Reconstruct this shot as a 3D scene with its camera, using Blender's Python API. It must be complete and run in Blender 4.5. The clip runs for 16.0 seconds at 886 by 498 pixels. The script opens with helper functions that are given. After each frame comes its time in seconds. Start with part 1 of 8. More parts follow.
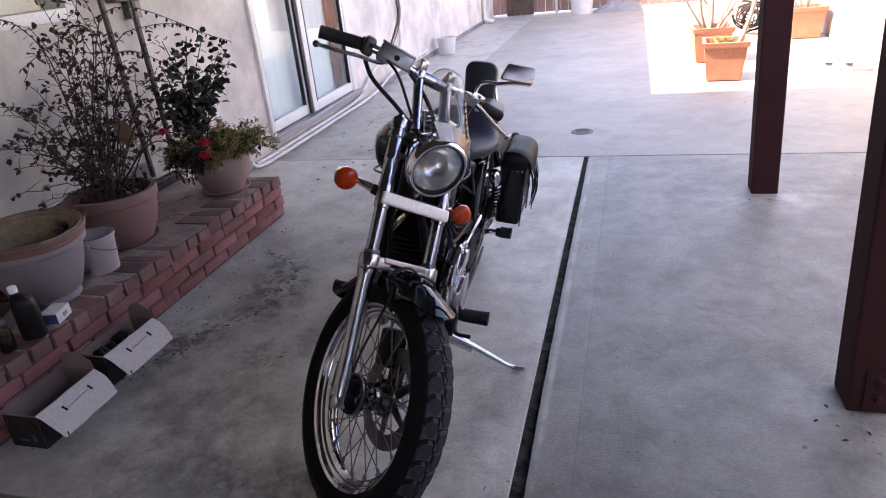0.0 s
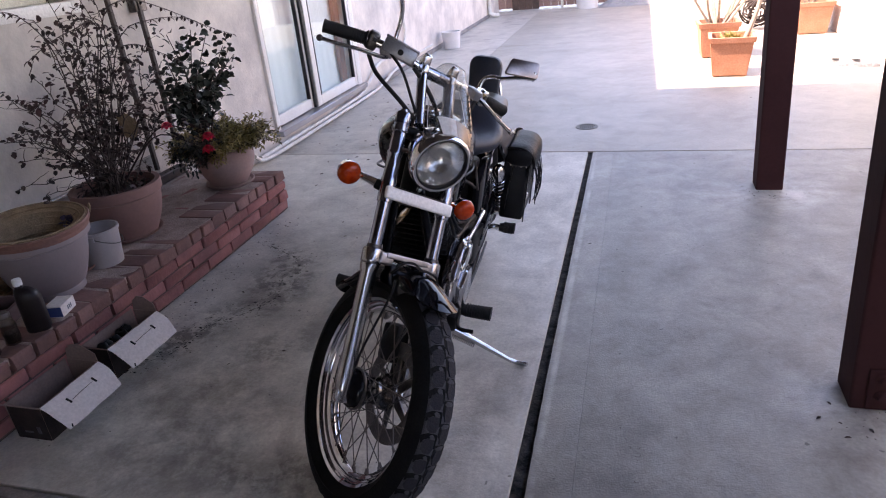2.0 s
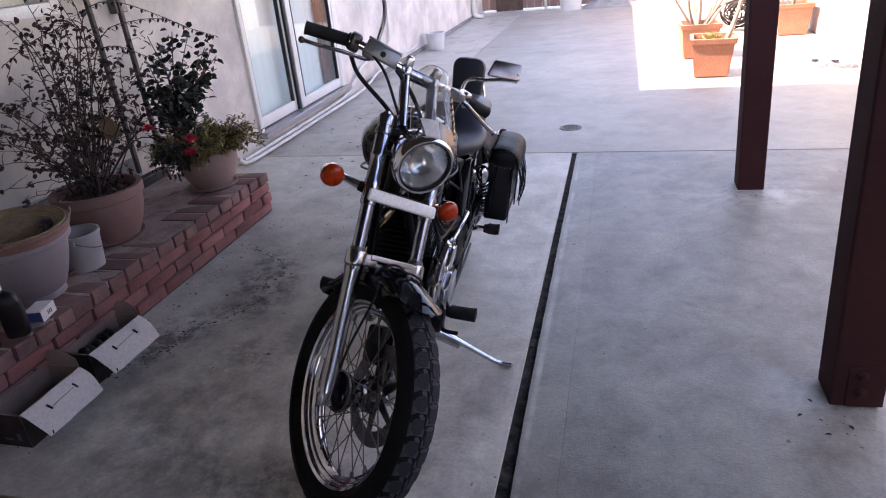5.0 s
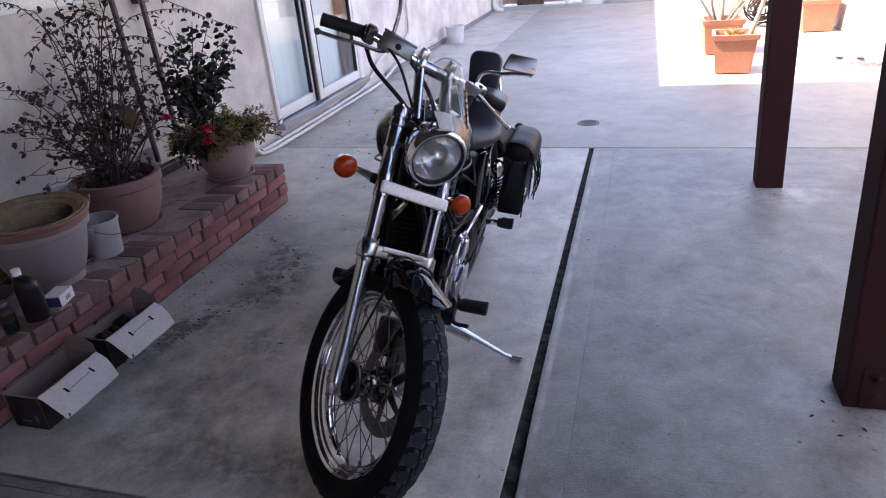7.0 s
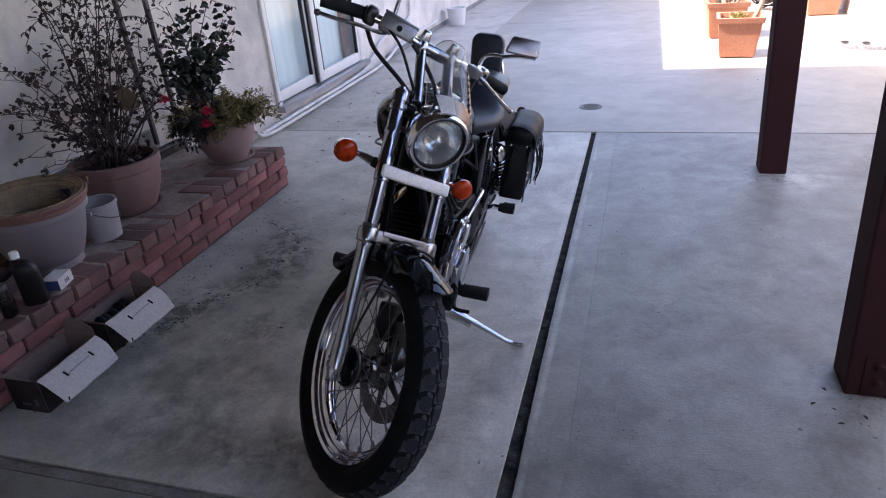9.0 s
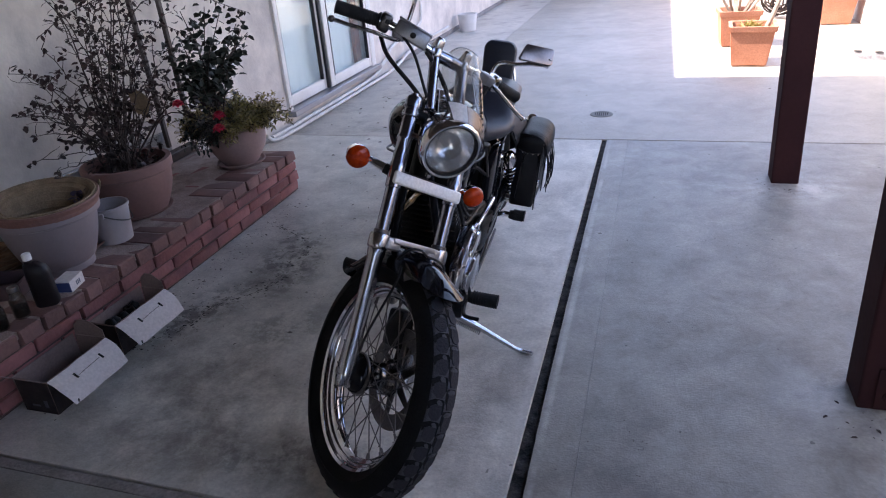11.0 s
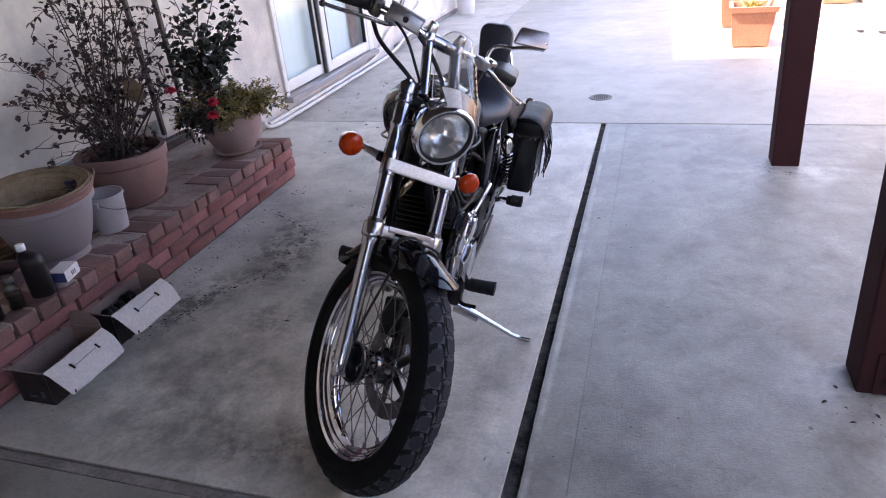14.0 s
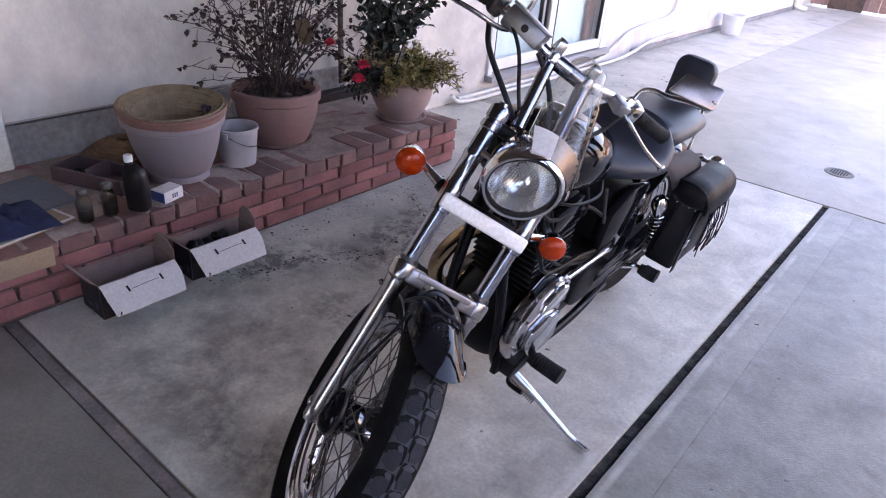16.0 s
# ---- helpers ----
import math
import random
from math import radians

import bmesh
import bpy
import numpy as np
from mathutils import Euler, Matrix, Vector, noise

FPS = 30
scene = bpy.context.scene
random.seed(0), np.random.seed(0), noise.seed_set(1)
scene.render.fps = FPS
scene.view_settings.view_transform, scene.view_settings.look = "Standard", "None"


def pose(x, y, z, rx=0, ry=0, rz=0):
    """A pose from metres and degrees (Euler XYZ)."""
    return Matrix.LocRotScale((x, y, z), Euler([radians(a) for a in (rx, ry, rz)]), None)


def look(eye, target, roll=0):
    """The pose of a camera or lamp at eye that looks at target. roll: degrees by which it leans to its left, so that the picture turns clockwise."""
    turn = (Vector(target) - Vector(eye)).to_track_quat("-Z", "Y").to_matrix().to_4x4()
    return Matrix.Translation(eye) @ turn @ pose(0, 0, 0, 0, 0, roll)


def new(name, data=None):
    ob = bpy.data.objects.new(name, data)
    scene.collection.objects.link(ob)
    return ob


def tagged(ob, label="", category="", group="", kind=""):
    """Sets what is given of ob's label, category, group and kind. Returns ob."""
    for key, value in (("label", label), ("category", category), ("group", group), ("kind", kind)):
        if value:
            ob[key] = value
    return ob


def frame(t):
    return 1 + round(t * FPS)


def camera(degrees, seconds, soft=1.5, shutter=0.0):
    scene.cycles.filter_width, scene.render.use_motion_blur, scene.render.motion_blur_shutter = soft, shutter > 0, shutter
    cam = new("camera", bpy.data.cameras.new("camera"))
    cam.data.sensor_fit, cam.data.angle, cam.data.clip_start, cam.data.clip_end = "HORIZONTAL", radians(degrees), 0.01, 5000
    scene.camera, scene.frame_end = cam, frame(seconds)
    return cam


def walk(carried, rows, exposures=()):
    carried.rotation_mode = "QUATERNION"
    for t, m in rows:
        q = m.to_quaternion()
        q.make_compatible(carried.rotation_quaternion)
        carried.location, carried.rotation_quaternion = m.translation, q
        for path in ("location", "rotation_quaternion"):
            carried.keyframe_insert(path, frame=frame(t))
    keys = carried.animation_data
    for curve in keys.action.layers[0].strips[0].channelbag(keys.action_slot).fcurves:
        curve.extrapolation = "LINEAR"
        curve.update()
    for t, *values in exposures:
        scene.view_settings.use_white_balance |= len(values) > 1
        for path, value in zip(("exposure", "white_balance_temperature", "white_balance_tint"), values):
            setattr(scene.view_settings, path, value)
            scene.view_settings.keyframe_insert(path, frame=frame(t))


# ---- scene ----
cam = camera(67.1, 16.0, soft=1.1)
PATH = [
    (0, (0.286, -0.217, 1.398), (-0.247, 1.527, 0.576), -5.8),
    (0.5, (0.291, -0.217, 1.401), (-0.244, 1.529, 0.586), -5.9),
    (1, (0.294, -0.217, 1.4), (-0.243, 1.524, 0.576), -6.0),
    (1.5, (0.292, -0.219, 1.397), (-0.26, 1.514, 0.566), -6.1),
    (2, (0.289, -0.216, 1.398), (-0.255, 1.518, 0.563), -5.7),
    (2.5, (0.288, -0.219, 1.399), (-0.254, 1.523, 0.58), -5.7),
    (3, (0.287, -0.221, 1.398), (-0.233, 1.526, 0.573), -5.1),
    (3.5, (0.284, -0.216, 1.397), (-0.24, 1.525, 0.564), -4.9),
    (4, (0.289, -0.215, 1.395), (-0.212, 1.532, 0.56), -5.5),
    (6.3, (0.311, -0.208, 1.406), (-0.224, 1.528, 0.57), -6.0),
    (6.5, (0.318, -0.207, 1.398), (-0.236, 1.525, 0.564), -6.3),
    (7, (0.31, -0.216, 1.398), (-0.241, 1.509, 0.55), -5.2),
    (7.5, (0.297, -0.215, 1.395), (-0.276, 1.497, 0.535), -4.6),
    (8, (0.299, -0.211, 1.397), (-0.262, 1.508, 0.543), -4.8),
    (8.5, (0.303, -0.202, 1.395), (-0.245, 1.501, 0.501), -5.0),
    (11, (0.293, -0.197, 1.4), (-0.279, 1.507, 0.523), -4.6),
    (11.5, (0.287, -0.178, 1.396), (-0.255, 1.505, 0.463), -3.7),
    (12, (0.303, -0.192, 1.406), (-0.216, 1.536, 0.544), -5.2),
    (12.5, (0.295, -0.18, 1.402), (-0.241, 1.519, 0.493), -4.2),
    (13, (0.292, -0.175, 1.403), (-0.258, 1.527, 0.508), -4.5),
    (13.5, (0.296, -0.169, 1.402), (-0.237, 1.537, 0.504), -4.8),
    (14, (0.303, -0.173, 1.398), (-0.27, 1.51, 0.48), -5.2),
    (14.5, (0.299, -0.194, 1.399), (-0.285, 1.502, 0.515), -5.4),
    (14.8, (0.284, -0.179, 1.385), (-0.289, 1.504, 0.469), -5.3),
    (15, (0.284, -0.113, 1.378), (-0.369, 1.507, 0.404), -4.8),
    (15.3, (0.301, 0.059, 1.348), (-0.481, 1.577, 0.307), -3.7),
    (15.5, (0.331, 0.179, 1.358), (-0.554, 1.648, 0.329), -1.4),
    (15.6, (0.357, 0.225, 1.371), (-0.565, 1.689, 0.367), 1.1),
    (15.8, (0.402, 0.294, 1.389), (-0.598, 1.76, 0.466), 3.7),
    (16, (0.437, 0.357, 1.383), (-0.634, 1.746, 0.422), 5.0),
]
EXPOSURES = [(0, 3.02, 7620, 30), (4.2, 2.87, 7430, 30), (6.5, 2.87, 7180, 28), (8.5, 2.72, 6830, 25), (11, 2.78, 6880, 25), (11.5, 3.24, 7010, 26), (12, 3.28, 7150, 27), (12.5, 3.32, 7280, 28), (14.5, 3.34, 7230, 28), (15, 3.25, 7230, 28), (15.5, 3.62, 7430, 28), (16, 3.62, 7330, 30)]
walk(cam, [(t, look(eye, target, roll)) for t, eye, target, roll in PATH], EXPOSURES)

# ---- light ----
world = bpy.data.worlds.new("sky")
scene.world = world
world.use_nodes = True
wn = world.node_tree
wn.nodes.clear()
sky = wn.nodes.new("ShaderNodeTexSky")
sky.sky_type = "NISHITA"
sky.sun_disc = False
SUN_DIR = Vector((1.0, 0.22, -1.15)).normalized()   # the way the sunlight goes
sky.sun_elevation = math.asin(-SUN_DIR.z)
sky.sun_rotation = math.atan2(-SUN_DIR.x, -SUN_DIR.y)
bg = wn.nodes.new("ShaderNodeBackground")
bg.inputs["Strength"].default_value = 0.15
wo = wn.nodes.new("ShaderNodeOutputWorld")
wn.links.new(sky.outputs[0], bg.inputs["Color"])
wn.links.new(bg.outputs[0], wo.inputs["Surface"])
sun = new("sun", bpy.data.lights.new("sun", "SUN"))
sun.data.energy = 2.7
sun.data.angle = radians(0.53)
sun.data.color = (1.0, 0.95, 0.87)
sun.matrix_world = look((-6, -2, 9), Vector((-6, -2, 9)) + SUN_DIR)

# ---- materials ----
def mat(name, base, rough=0.6, metal=0.0, var=None, scale=8.0, amount=0.35, bump=0.0, bump_scale=120.0,
        rand=0.0, coat=0.0, coords="Object", spec=None, fine=None, detail=6.0, rough_var=0.0, grain=None):
    """A principled material with variation at two scales, a fine bump and a shift of value from piece to piece."""
    m = bpy.data.materials.new(name)
    m.use_nodes = True
    t = m.node_tree
    p = t.nodes["Principled BSDF"]
    p.inputs["Base Color"].default_value = (*base, 1)
    p.inputs["Roughness"].default_value = rough
    p.inputs["Metallic"].default_value = metal
    p.inputs["Coat Weight"].default_value = coat
    p.inputs["Coat Roughness"].default_value = 0.06
    if spec is not None:
        p.inputs["Specular IOR Level"].default_value = spec
    if coords == "World":
        src = t.nodes.new("ShaderNodeNewGeometry").outputs["Position"]
    else:
        src = t.nodes.new("ShaderNodeTexCoord").outputs["Object"]
    col = None
    if var is not None:
        a = t.nodes.new("ShaderNodeTexNoise")
        a.inputs["Scale"].default_value = scale
        a.inputs["Detail"].default_value = detail
        a.inputs["Roughness"].default_value = 0.62
        t.links.new(src, a.inputs["Vector"])
        r = t.nodes.new("ShaderNodeMapRange")
        r.inputs["From Min"].default_value, r.inputs["From Max"].default_value = 0.36, 0.66
        r.inputs["To Max"].default_value = amount * 2
        t.links.new(a.outputs["Fac"], r.inputs["Value"])
        mx = t.nodes.new("ShaderNodeMix")
        mx.data_type = "RGBA"
        mx.inputs["A"].default_value = (*base, 1)
        mx.inputs["B"].default_value = (*var, 1)
        t.links.new(r.outputs[0], mx.inputs["Factor"])
        col = mx.outputs["Result"]
        b = t.nodes.new("ShaderNodeTexNoise")
        b.inputs["Scale"].default_value = (fine or scale * 14)
        b.inputs["Detail"].default_value = 3.0
        t.links.new(src, b.inputs["Vector"])
        r2 = t.nodes.new("ShaderNodeMapRange")
        r2.inputs["From Min"].default_value, r2.inputs["From Max"].default_value = 0.3, 0.7
        r2.inputs["To Min"].default_value, r2.inputs["To Max"].default_value = 1 - (grain if grain is not None else amount * 0.45), 1 + (grain if grain is not None else amount * 0.3)
        t.links.new(b.outputs["Fac"], r2.inputs["Value"])
        h = t.nodes.new("ShaderNodeHueSaturation")
        t.links.new(col, h.inputs["Color"])
        t.links.new(r2.outputs[0], h.inputs["Value"])
        col = h.outputs["Color"]
        if rough_var:
            r3 = t.nodes.new("ShaderNodeMapRange")
            r3.inputs["To Min"].default_value, r3.inputs["To Max"].default_value = rough - rough_var, rough + rough_var
            t.links.new(a.outputs["Fac"], r3.inputs["Value"])
            t.links.new(r3.outputs[0], p.inputs["Roughness"])
    if rand:
        o = t.nodes.new("ShaderNodeObjectInfo")
        r4 = t.nodes.new("ShaderNodeMapRange")
        r4.inputs["To Min"].default_value, r4.inputs["To Max"].default_value = 1 - rand, 1 + rand
        t.links.new(o.outputs["Random"], r4.inputs["Value"])
        h2 = t.nodes.new("ShaderNodeHueSaturation")
        if col is None:
            h2.inputs["Color"].default_value = (*base, 1)
        else:
            t.links.new(col, h2.inputs["Color"])
        t.links.new(r4.outputs[0], h2.inputs["Value"])
        col = h2.outputs["Color"]
    if col is not None:
        t.links.new(col, p.inputs["Base Color"])
    if bump:
        n = t.nodes.new("ShaderNodeTexNoise")
        n.inputs["Scale"].default_value = bump_scale
        n.inputs["Detail"].default_value = 5.0
        t.links.new(src, n.inputs["Vector"])
        bp = t.nodes.new("ShaderNodeBump")
        bp.inputs["Strength"].default_value = bump
        bp.inputs["Distance"].default_value = 0.01
        t.links.new(n.outputs["Fac"], bp.inputs["Height"])
        t.links.new(bp.outputs[0], p.inputs["Normal"])
    return m


def island_tint(m, spread):
    """Let each leaf of a joined crown differ a little in value."""
    t = m.node_tree
    p = t.nodes["Principled BSDF"]
    g = t.nodes.new("ShaderNodeNewGeometry")
    r = t.nodes.new("ShaderNodeMapRange")
    r.inputs["To Min"].default_value, r.inputs["To Max"].default_value = 1 - spread, 1 + spread
    t.links.new(g.outputs["Random Per Island"], r.inputs["Value"])
    h = t.nodes.new("ShaderNodeHueSaturation")
    links = p.inputs["Base Color"].links
    if links:
        t.links.new(links[0].from_socket, h.inputs["Color"])
    else:
        h.inputs["Color"].default_value = p.inputs["Base Color"].default_value
    t.links.new(r.outputs[0], h.inputs["Value"])
    t.links.new(h.outputs["Color"], p.inputs["Base Color"])
    return m


def clear(name, tint, rough=0.0, haze=0.0, ior=1.45):
    """Thin clear sheet: mostly lets light straight through, with a mirror gloss by Fresnel."""
    m = bpy.data.materials.new(name)
    m.use_nodes = True
    t = m.node_tree
    t.nodes.clear()
    out = t.nodes.new("ShaderNodeOutputMaterial")
    tr = t.nodes.new("ShaderNodeBsdfTransparent")
    tr.inputs["Color"].default_value = (*tint, 1)
    gl = t.nodes.new("ShaderNodeBsdfGlossy")
    gl.inputs["Roughness"].default_value = rough
    lw = t.nodes.new("ShaderNodeLayerWeight")
    lw.inputs["Blend"].default_value = 0.5
    pw = t.nodes.new("ShaderNodeMath")
    pw.operation = "POWER"
    pw.inputs[1].default_value = 4.0
    t.links.new(lw.outputs["Facing"], pw.inputs[0])
    f0 = ((ior - 1) / (ior + 1)) ** 2
    fr = t.nodes.new("ShaderNodeMapRange")
    fr.inputs["To Min"].default_value, fr.inputs["To Max"].default_value = f0, 0.9
    t.links.new(pw.outputs[0], fr.inputs["Value"])
    mx = t.nodes.new("ShaderNodeMixShader")
    t.links.new(fr.outputs[0], mx.inputs[0])
    if haze:
        df = t.nodes.new("ShaderNodeBsdfDiffuse")
        df.inputs["Color"].default_value = (0.75, 0.74, 0.72, 1)
        mh = t.nodes.new("ShaderNodeMixShader")
        mh.inputs[0].default_value = haze
        t.links.new(tr.outputs[0], mh.inputs[1])
        t.links.new(df.outputs[0], mh.inputs[2])
        t.links.new(mh.outputs[0], mx.inputs[1])
    else:
        t.links.new(tr.outputs[0], mx.inputs[1])
    t.links.new(gl.outputs[0], mx.inputs[2])
    t.links.new(mx.outputs[0], out.inputs["Surface"])
    return m


def concrete_material(name, base, dark, streak=0.5, cloud=0.2, stain=0.7):
    """Trowelled concrete: broad damp stains, mottling, fine pits and small dark flecks, in world metres."""
    m = mat(name, base, 0.47, var=dark, scale=1.1, amount=streak, bump=0.2, bump_scale=150.0, coords="World",
            fine=80.0, detail=8.0, rough_var=0.06, grain=0.11)
    t = m.node_tree
    p = t.nodes["Principled BSDF"]
    src = t.nodes.new("ShaderNodeNewGeometry").outputs["Position"]
    a = t.nodes.new("ShaderNodeTexNoise")
    a.inputs["Scale"].default_value = 5.2
    a.inputs["Detail"].default_value = 8.0
    a.inputs["Roughness"].default_value = 0.76
    a.inputs["Distortion"].default_value = 0.4
    t.links.new(src, a.inputs["Vector"])
    r = t.nodes.new("ShaderNodeMapRange")
    r.inputs["From Min"].default_value, r.inputs["From Max"].default_value = 0.35, 0.7
    r.inputs["To Min"].default_value, r.inputs["To Max"].default_value = 1 - cloud, 1 + cloud * 0.7
    t.links.new(a.outputs["Fac"], r.inputs["Value"])
    v = t.nodes.new("ShaderNodeTexNoise")
    v.inputs["Scale"].default_value = 26.0
    v.inputs["Detail"].default_value = 2.0
    t.links.new(src, v.inputs["Vector"])
    rv = t.nodes.new("ShaderNodeMapRange")
    rv.inputs["From Min"].default_value, rv.inputs["From Max"].default_value = 0.735, 0.76
    rv.inputs["To Min"].default_value, rv.inputs["To Max"].default_value = 1.0, 0.45
    t.links.new(v.outputs["Fac"], rv.inputs["Value"])
    # rusty brown water stains, in ragged patches
    s1 = t.nodes.new("ShaderNodeTexNoise")
    s1.inputs["Scale"].default_value = 2.4
    s1.inputs["Detail"].default_value = 8.0
    s1.inputs["Roughness"].default_value = 0.7
    off = t.nodes.new("ShaderNodeVectorMath")
    off.inputs[1].default_value = (3.7, 11.2, 0.4)
    t.links.new(src, off.inputs[0])
    t.links.new(off.outputs[0], s1.inputs["Vector"])
    rs = t.nodes.new("ShaderNodeMapRange")
    rs.inputs["From Min"].default_value, rs.inputs["From Max"].default_value = 0.52, 0.68
    rs.inputs["To Max"].default_value = stain
    t.links.new(s1.outputs["Fac"], rs.inputs["Value"])
    ms = t.nodes.new("ShaderNodeMix")
    ms.data_type = "RGBA"
    ms.inputs["B"].default_value = (0.17, 0.15, 0.13, 1)
    t.links.new(rs.outputs[0], ms.inputs["Factor"])
    t.links.new(p.inputs["Base Color"].links[0].from_socket, ms.inputs["A"])
    t.links.new(ms.outputs["Result"], p.inputs["Base Color"])
    mu = t.nodes.new("ShaderNodeMath")
    mu.operation = "MULTIPLY"
    t.links.new(r.outputs[0], mu.inputs[0])
    t.links.new(rv.outputs[0], mu.inputs[1])
    h = t.nodes.new("ShaderNodeHueSaturation")
    t.links.new(p.inputs["Base Color"].links[0].from_socket, h.inputs["Color"])
    t.links.new(mu.outputs[0], h.inputs["Value"])
    t.links.new(h.outputs["Color"], p.inputs["Base Color"])
    return m


# darker base carries the shade lying on the near slabs
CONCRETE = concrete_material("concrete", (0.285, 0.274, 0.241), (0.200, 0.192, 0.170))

def blotched(m, spots, colour=(0.134, 0.112, 0.099), size=4.5, sharp=0.24):
    """Ragged blotches of dirt, lime or painted shade: each spot is a centre, two half-widths and a strength."""
    t = m.node_tree
    p = t.nodes["Principled BSDF"]
    src = t.nodes.new("ShaderNodeNewGeometry").outputs["Position"]
    n = t.nodes.new("ShaderNodeTexNoise")
    n.inputs["Scale"].default_value = size
    n.inputs["Detail"].default_value = 9.0
    n.inputs["Roughness"].default_value = 0.72
    n.inputs["Distortion"].default_value = 0.15
    t.links.new(src, n.inputs["Vector"])
    rag = t.nodes.new("ShaderNodeMapRange")
    rag.inputs["From Min"].default_value, rag.inputs["From Max"].default_value = 0.52 - sharp / 2, 0.52 + sharp / 2
    t.links.new(n.outputs["Fac"], rag.inputs["Value"])
    for x, y, rx, ry, turn, strength in spots:
        mp = t.nodes.new("ShaderNodeMapping")
        mp.vector_type = "TEXTURE"
        mp.inputs["Location"].default_value = (x, y, 0)
        mp.inputs["Rotation"].default_value = (0, 0, radians(turn))
        mp.inputs["Scale"].default_value = (rx, ry, 1)
        t.links.new(src, mp.inputs["Vector"])
        ln = t.nodes.new("ShaderNodeVectorMath")
        ln.operation = "LENGTH"
        t.links.new(mp.outputs[0], ln.inputs[0])
        fall = t.nodes.new("ShaderNodeMapRange")
        fall.interpolation_type = "SMOOTHSTEP"
        fall.inputs["From Min"].default_value, fall.inputs["From Max"].default_value = 1.0, 0.25
        fall.inputs["To Max"].default_value = strength
        t.links.new(ln.outputs["Value"], fall.inputs["Value"])
        f = t.nodes.new("ShaderNodeMath")
        f.operation = "MULTIPLY"
        t.links.new(fall.outputs[0], f.inputs[0])
        t.links.new(rag.outputs[0], f.inputs[1])
        mx = t.nodes.new("ShaderNodeMix")
        mx.data_type = "RGBA"
        mx.inputs["B"].default_value = (*colour, 1)
        t.links.new(f.outputs[0], mx.inputs["Factor"])
        t.links.new(p.inputs["Base Color"].links[0].from_socket, mx.inputs["A"])
        t.links.new(mx.outputs["Result"], p.inputs["Base Color"])
    return m


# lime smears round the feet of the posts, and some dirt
CONCRETE_SMEARED = blotched(concrete_material("smeared_concrete", (0.312, 0.300, 0.263), (0.224, 0.215, 0.190), 0.5, 0.30),
                          [(1.02, 3.50, 0.42, 0.30, 10, 0.8), (1.0, 1.68, 0.36, 0.24, -8, 0.8), (1.7, 2.4, 0.5, 0.35, 30, 0.35)], (0.60, 0.585, 0.53))
blotched(CONCRETE_SMEARED, [(0.40, 1.12, 0.14, 0.20, 10, 0.6), (1.25, 2.2, 0.25, 0.15, 20, 0.35)], (0.13, 0.12, 0.11), 16.0, 0.10)
blotched(CONCRETE_SMEARED, [(0.42, 1.08, 0.20, 0.24, 0, 0.45), (0.30, 1.42, 0.12, 0.16, 20, 0.4), (0.62, 2.6, 0.25, 0.4, -20, 0.25)])
# dirt round the crack and the cartons, plus painted shade under the bike and near left
# paler base stands in for light falling on the left slab
CONCRETE_SOILED_SHADED = blotched(concrete_material("soiled_shaded_concrete", (0.65, 0.622, 0.546), (0.49, 0.468, 0.412), 0.5, 0.26, 0.28),
                         [(-1.33, 2.22, 0.26, 0.60, 14, 0.7), (-1.10, 2.75, 0.30, 0.30, 30, 0.5), (-1.20, 1.36, 0.60, 0.60, -25, 0.74), (-0.24, 1.42, 0.22, 0.55, -6, 0.55), (-1.5, 2.75, 0.22, 0.35, 30, 0.35), (-0.80, 1.08, 0.85, 0.36, 8, 0.62), (-0.75, 1.55, 0.22, 0.16, 20, 0.4), (-0.95, 2.0, 0.14, 0.30, -30, 0.35)])
# crisp smears along the crack and before the cartons
blotched(CONCRETE_SOILED_SHADED, [(-1.32, 2.32, 0.24, 0.50, 18, 0.85), (-1.48, 1.80, 0.18, 0.40, -20, 0.8), (-1.05, 1.75, 0.30, 0.20, 30, 0.5), (-0.7, 1.10, 0.5, 0.14, 5, 0.6)], (0.10, 0.092, 0.084), 11.0, 0.10)
blotched(CONCRETE_SOILED_SHADED, [(-0.038, 2.4, 0.016, 2.6, 0, 0.6)], (0.66, 0.645, 0.60))
CONCRETE_EDGE = blotched(concrete_material("edge_concrete", (0.35, 0.337, 0.296), (0.25, 0.24, 0.212), 0.5, 0.26), [(0.040, 2.4, 0.017, 2.6, 0, 0.6)], (0.62, 0.605, 0.56))
CONCRETE_PALE = concrete_material("pale_concrete", (0.385, 0.353, 0.290), (0.308, 0.281, 0.230), 0.5, 0.16, 0.25)
CONCRETE_OLD = concrete_material("older_concrete", (0.50, 0.465, 0.40), (0.42, 0.39, 0.34), 0.5)
JOINT = mat("joint_filler", (0.010, 0.0095, 0.0095), 0.95, spec=0.2, var=(0.085, 0.079, 0.074), scale=20, amount=0.42, bump=0.6, bump_scale=90, coords="World")
STUCCO = mat("stucco", (0.76, 0.692, 0.614), 0.9, var=(0.47, 0.43, 0.40), scale=2.2, amount=0.5, bump=0.26, bump_scale=60, coords="World", fine=30, grain=0.03)
STUCCO_WHITE = mat("pale_stucco", (0.60, 0.56, 0.50), 0.9, var=(0.52, 0.48, 0.42), scale=1.5, amount=0.3, bump=0.5, bump_scale=75, coords="World")
FOUNDATION = mat("foundation_concrete", (0.30, 0.29, 0.28), 0.9, var=(0.20, 0.19, 0.185), scale=3, amount=0.5, bump=0.4, bump_scale=90, coords="World")
BRICK = mat("brick", (0.30, 0.116, 0.108), 0.85, var=(0.20, 0.080, 0.078), scale=7, amount=0.5, grain=0.06, bump=0.3, bump_scale=70, rand=0.26, coords="World")
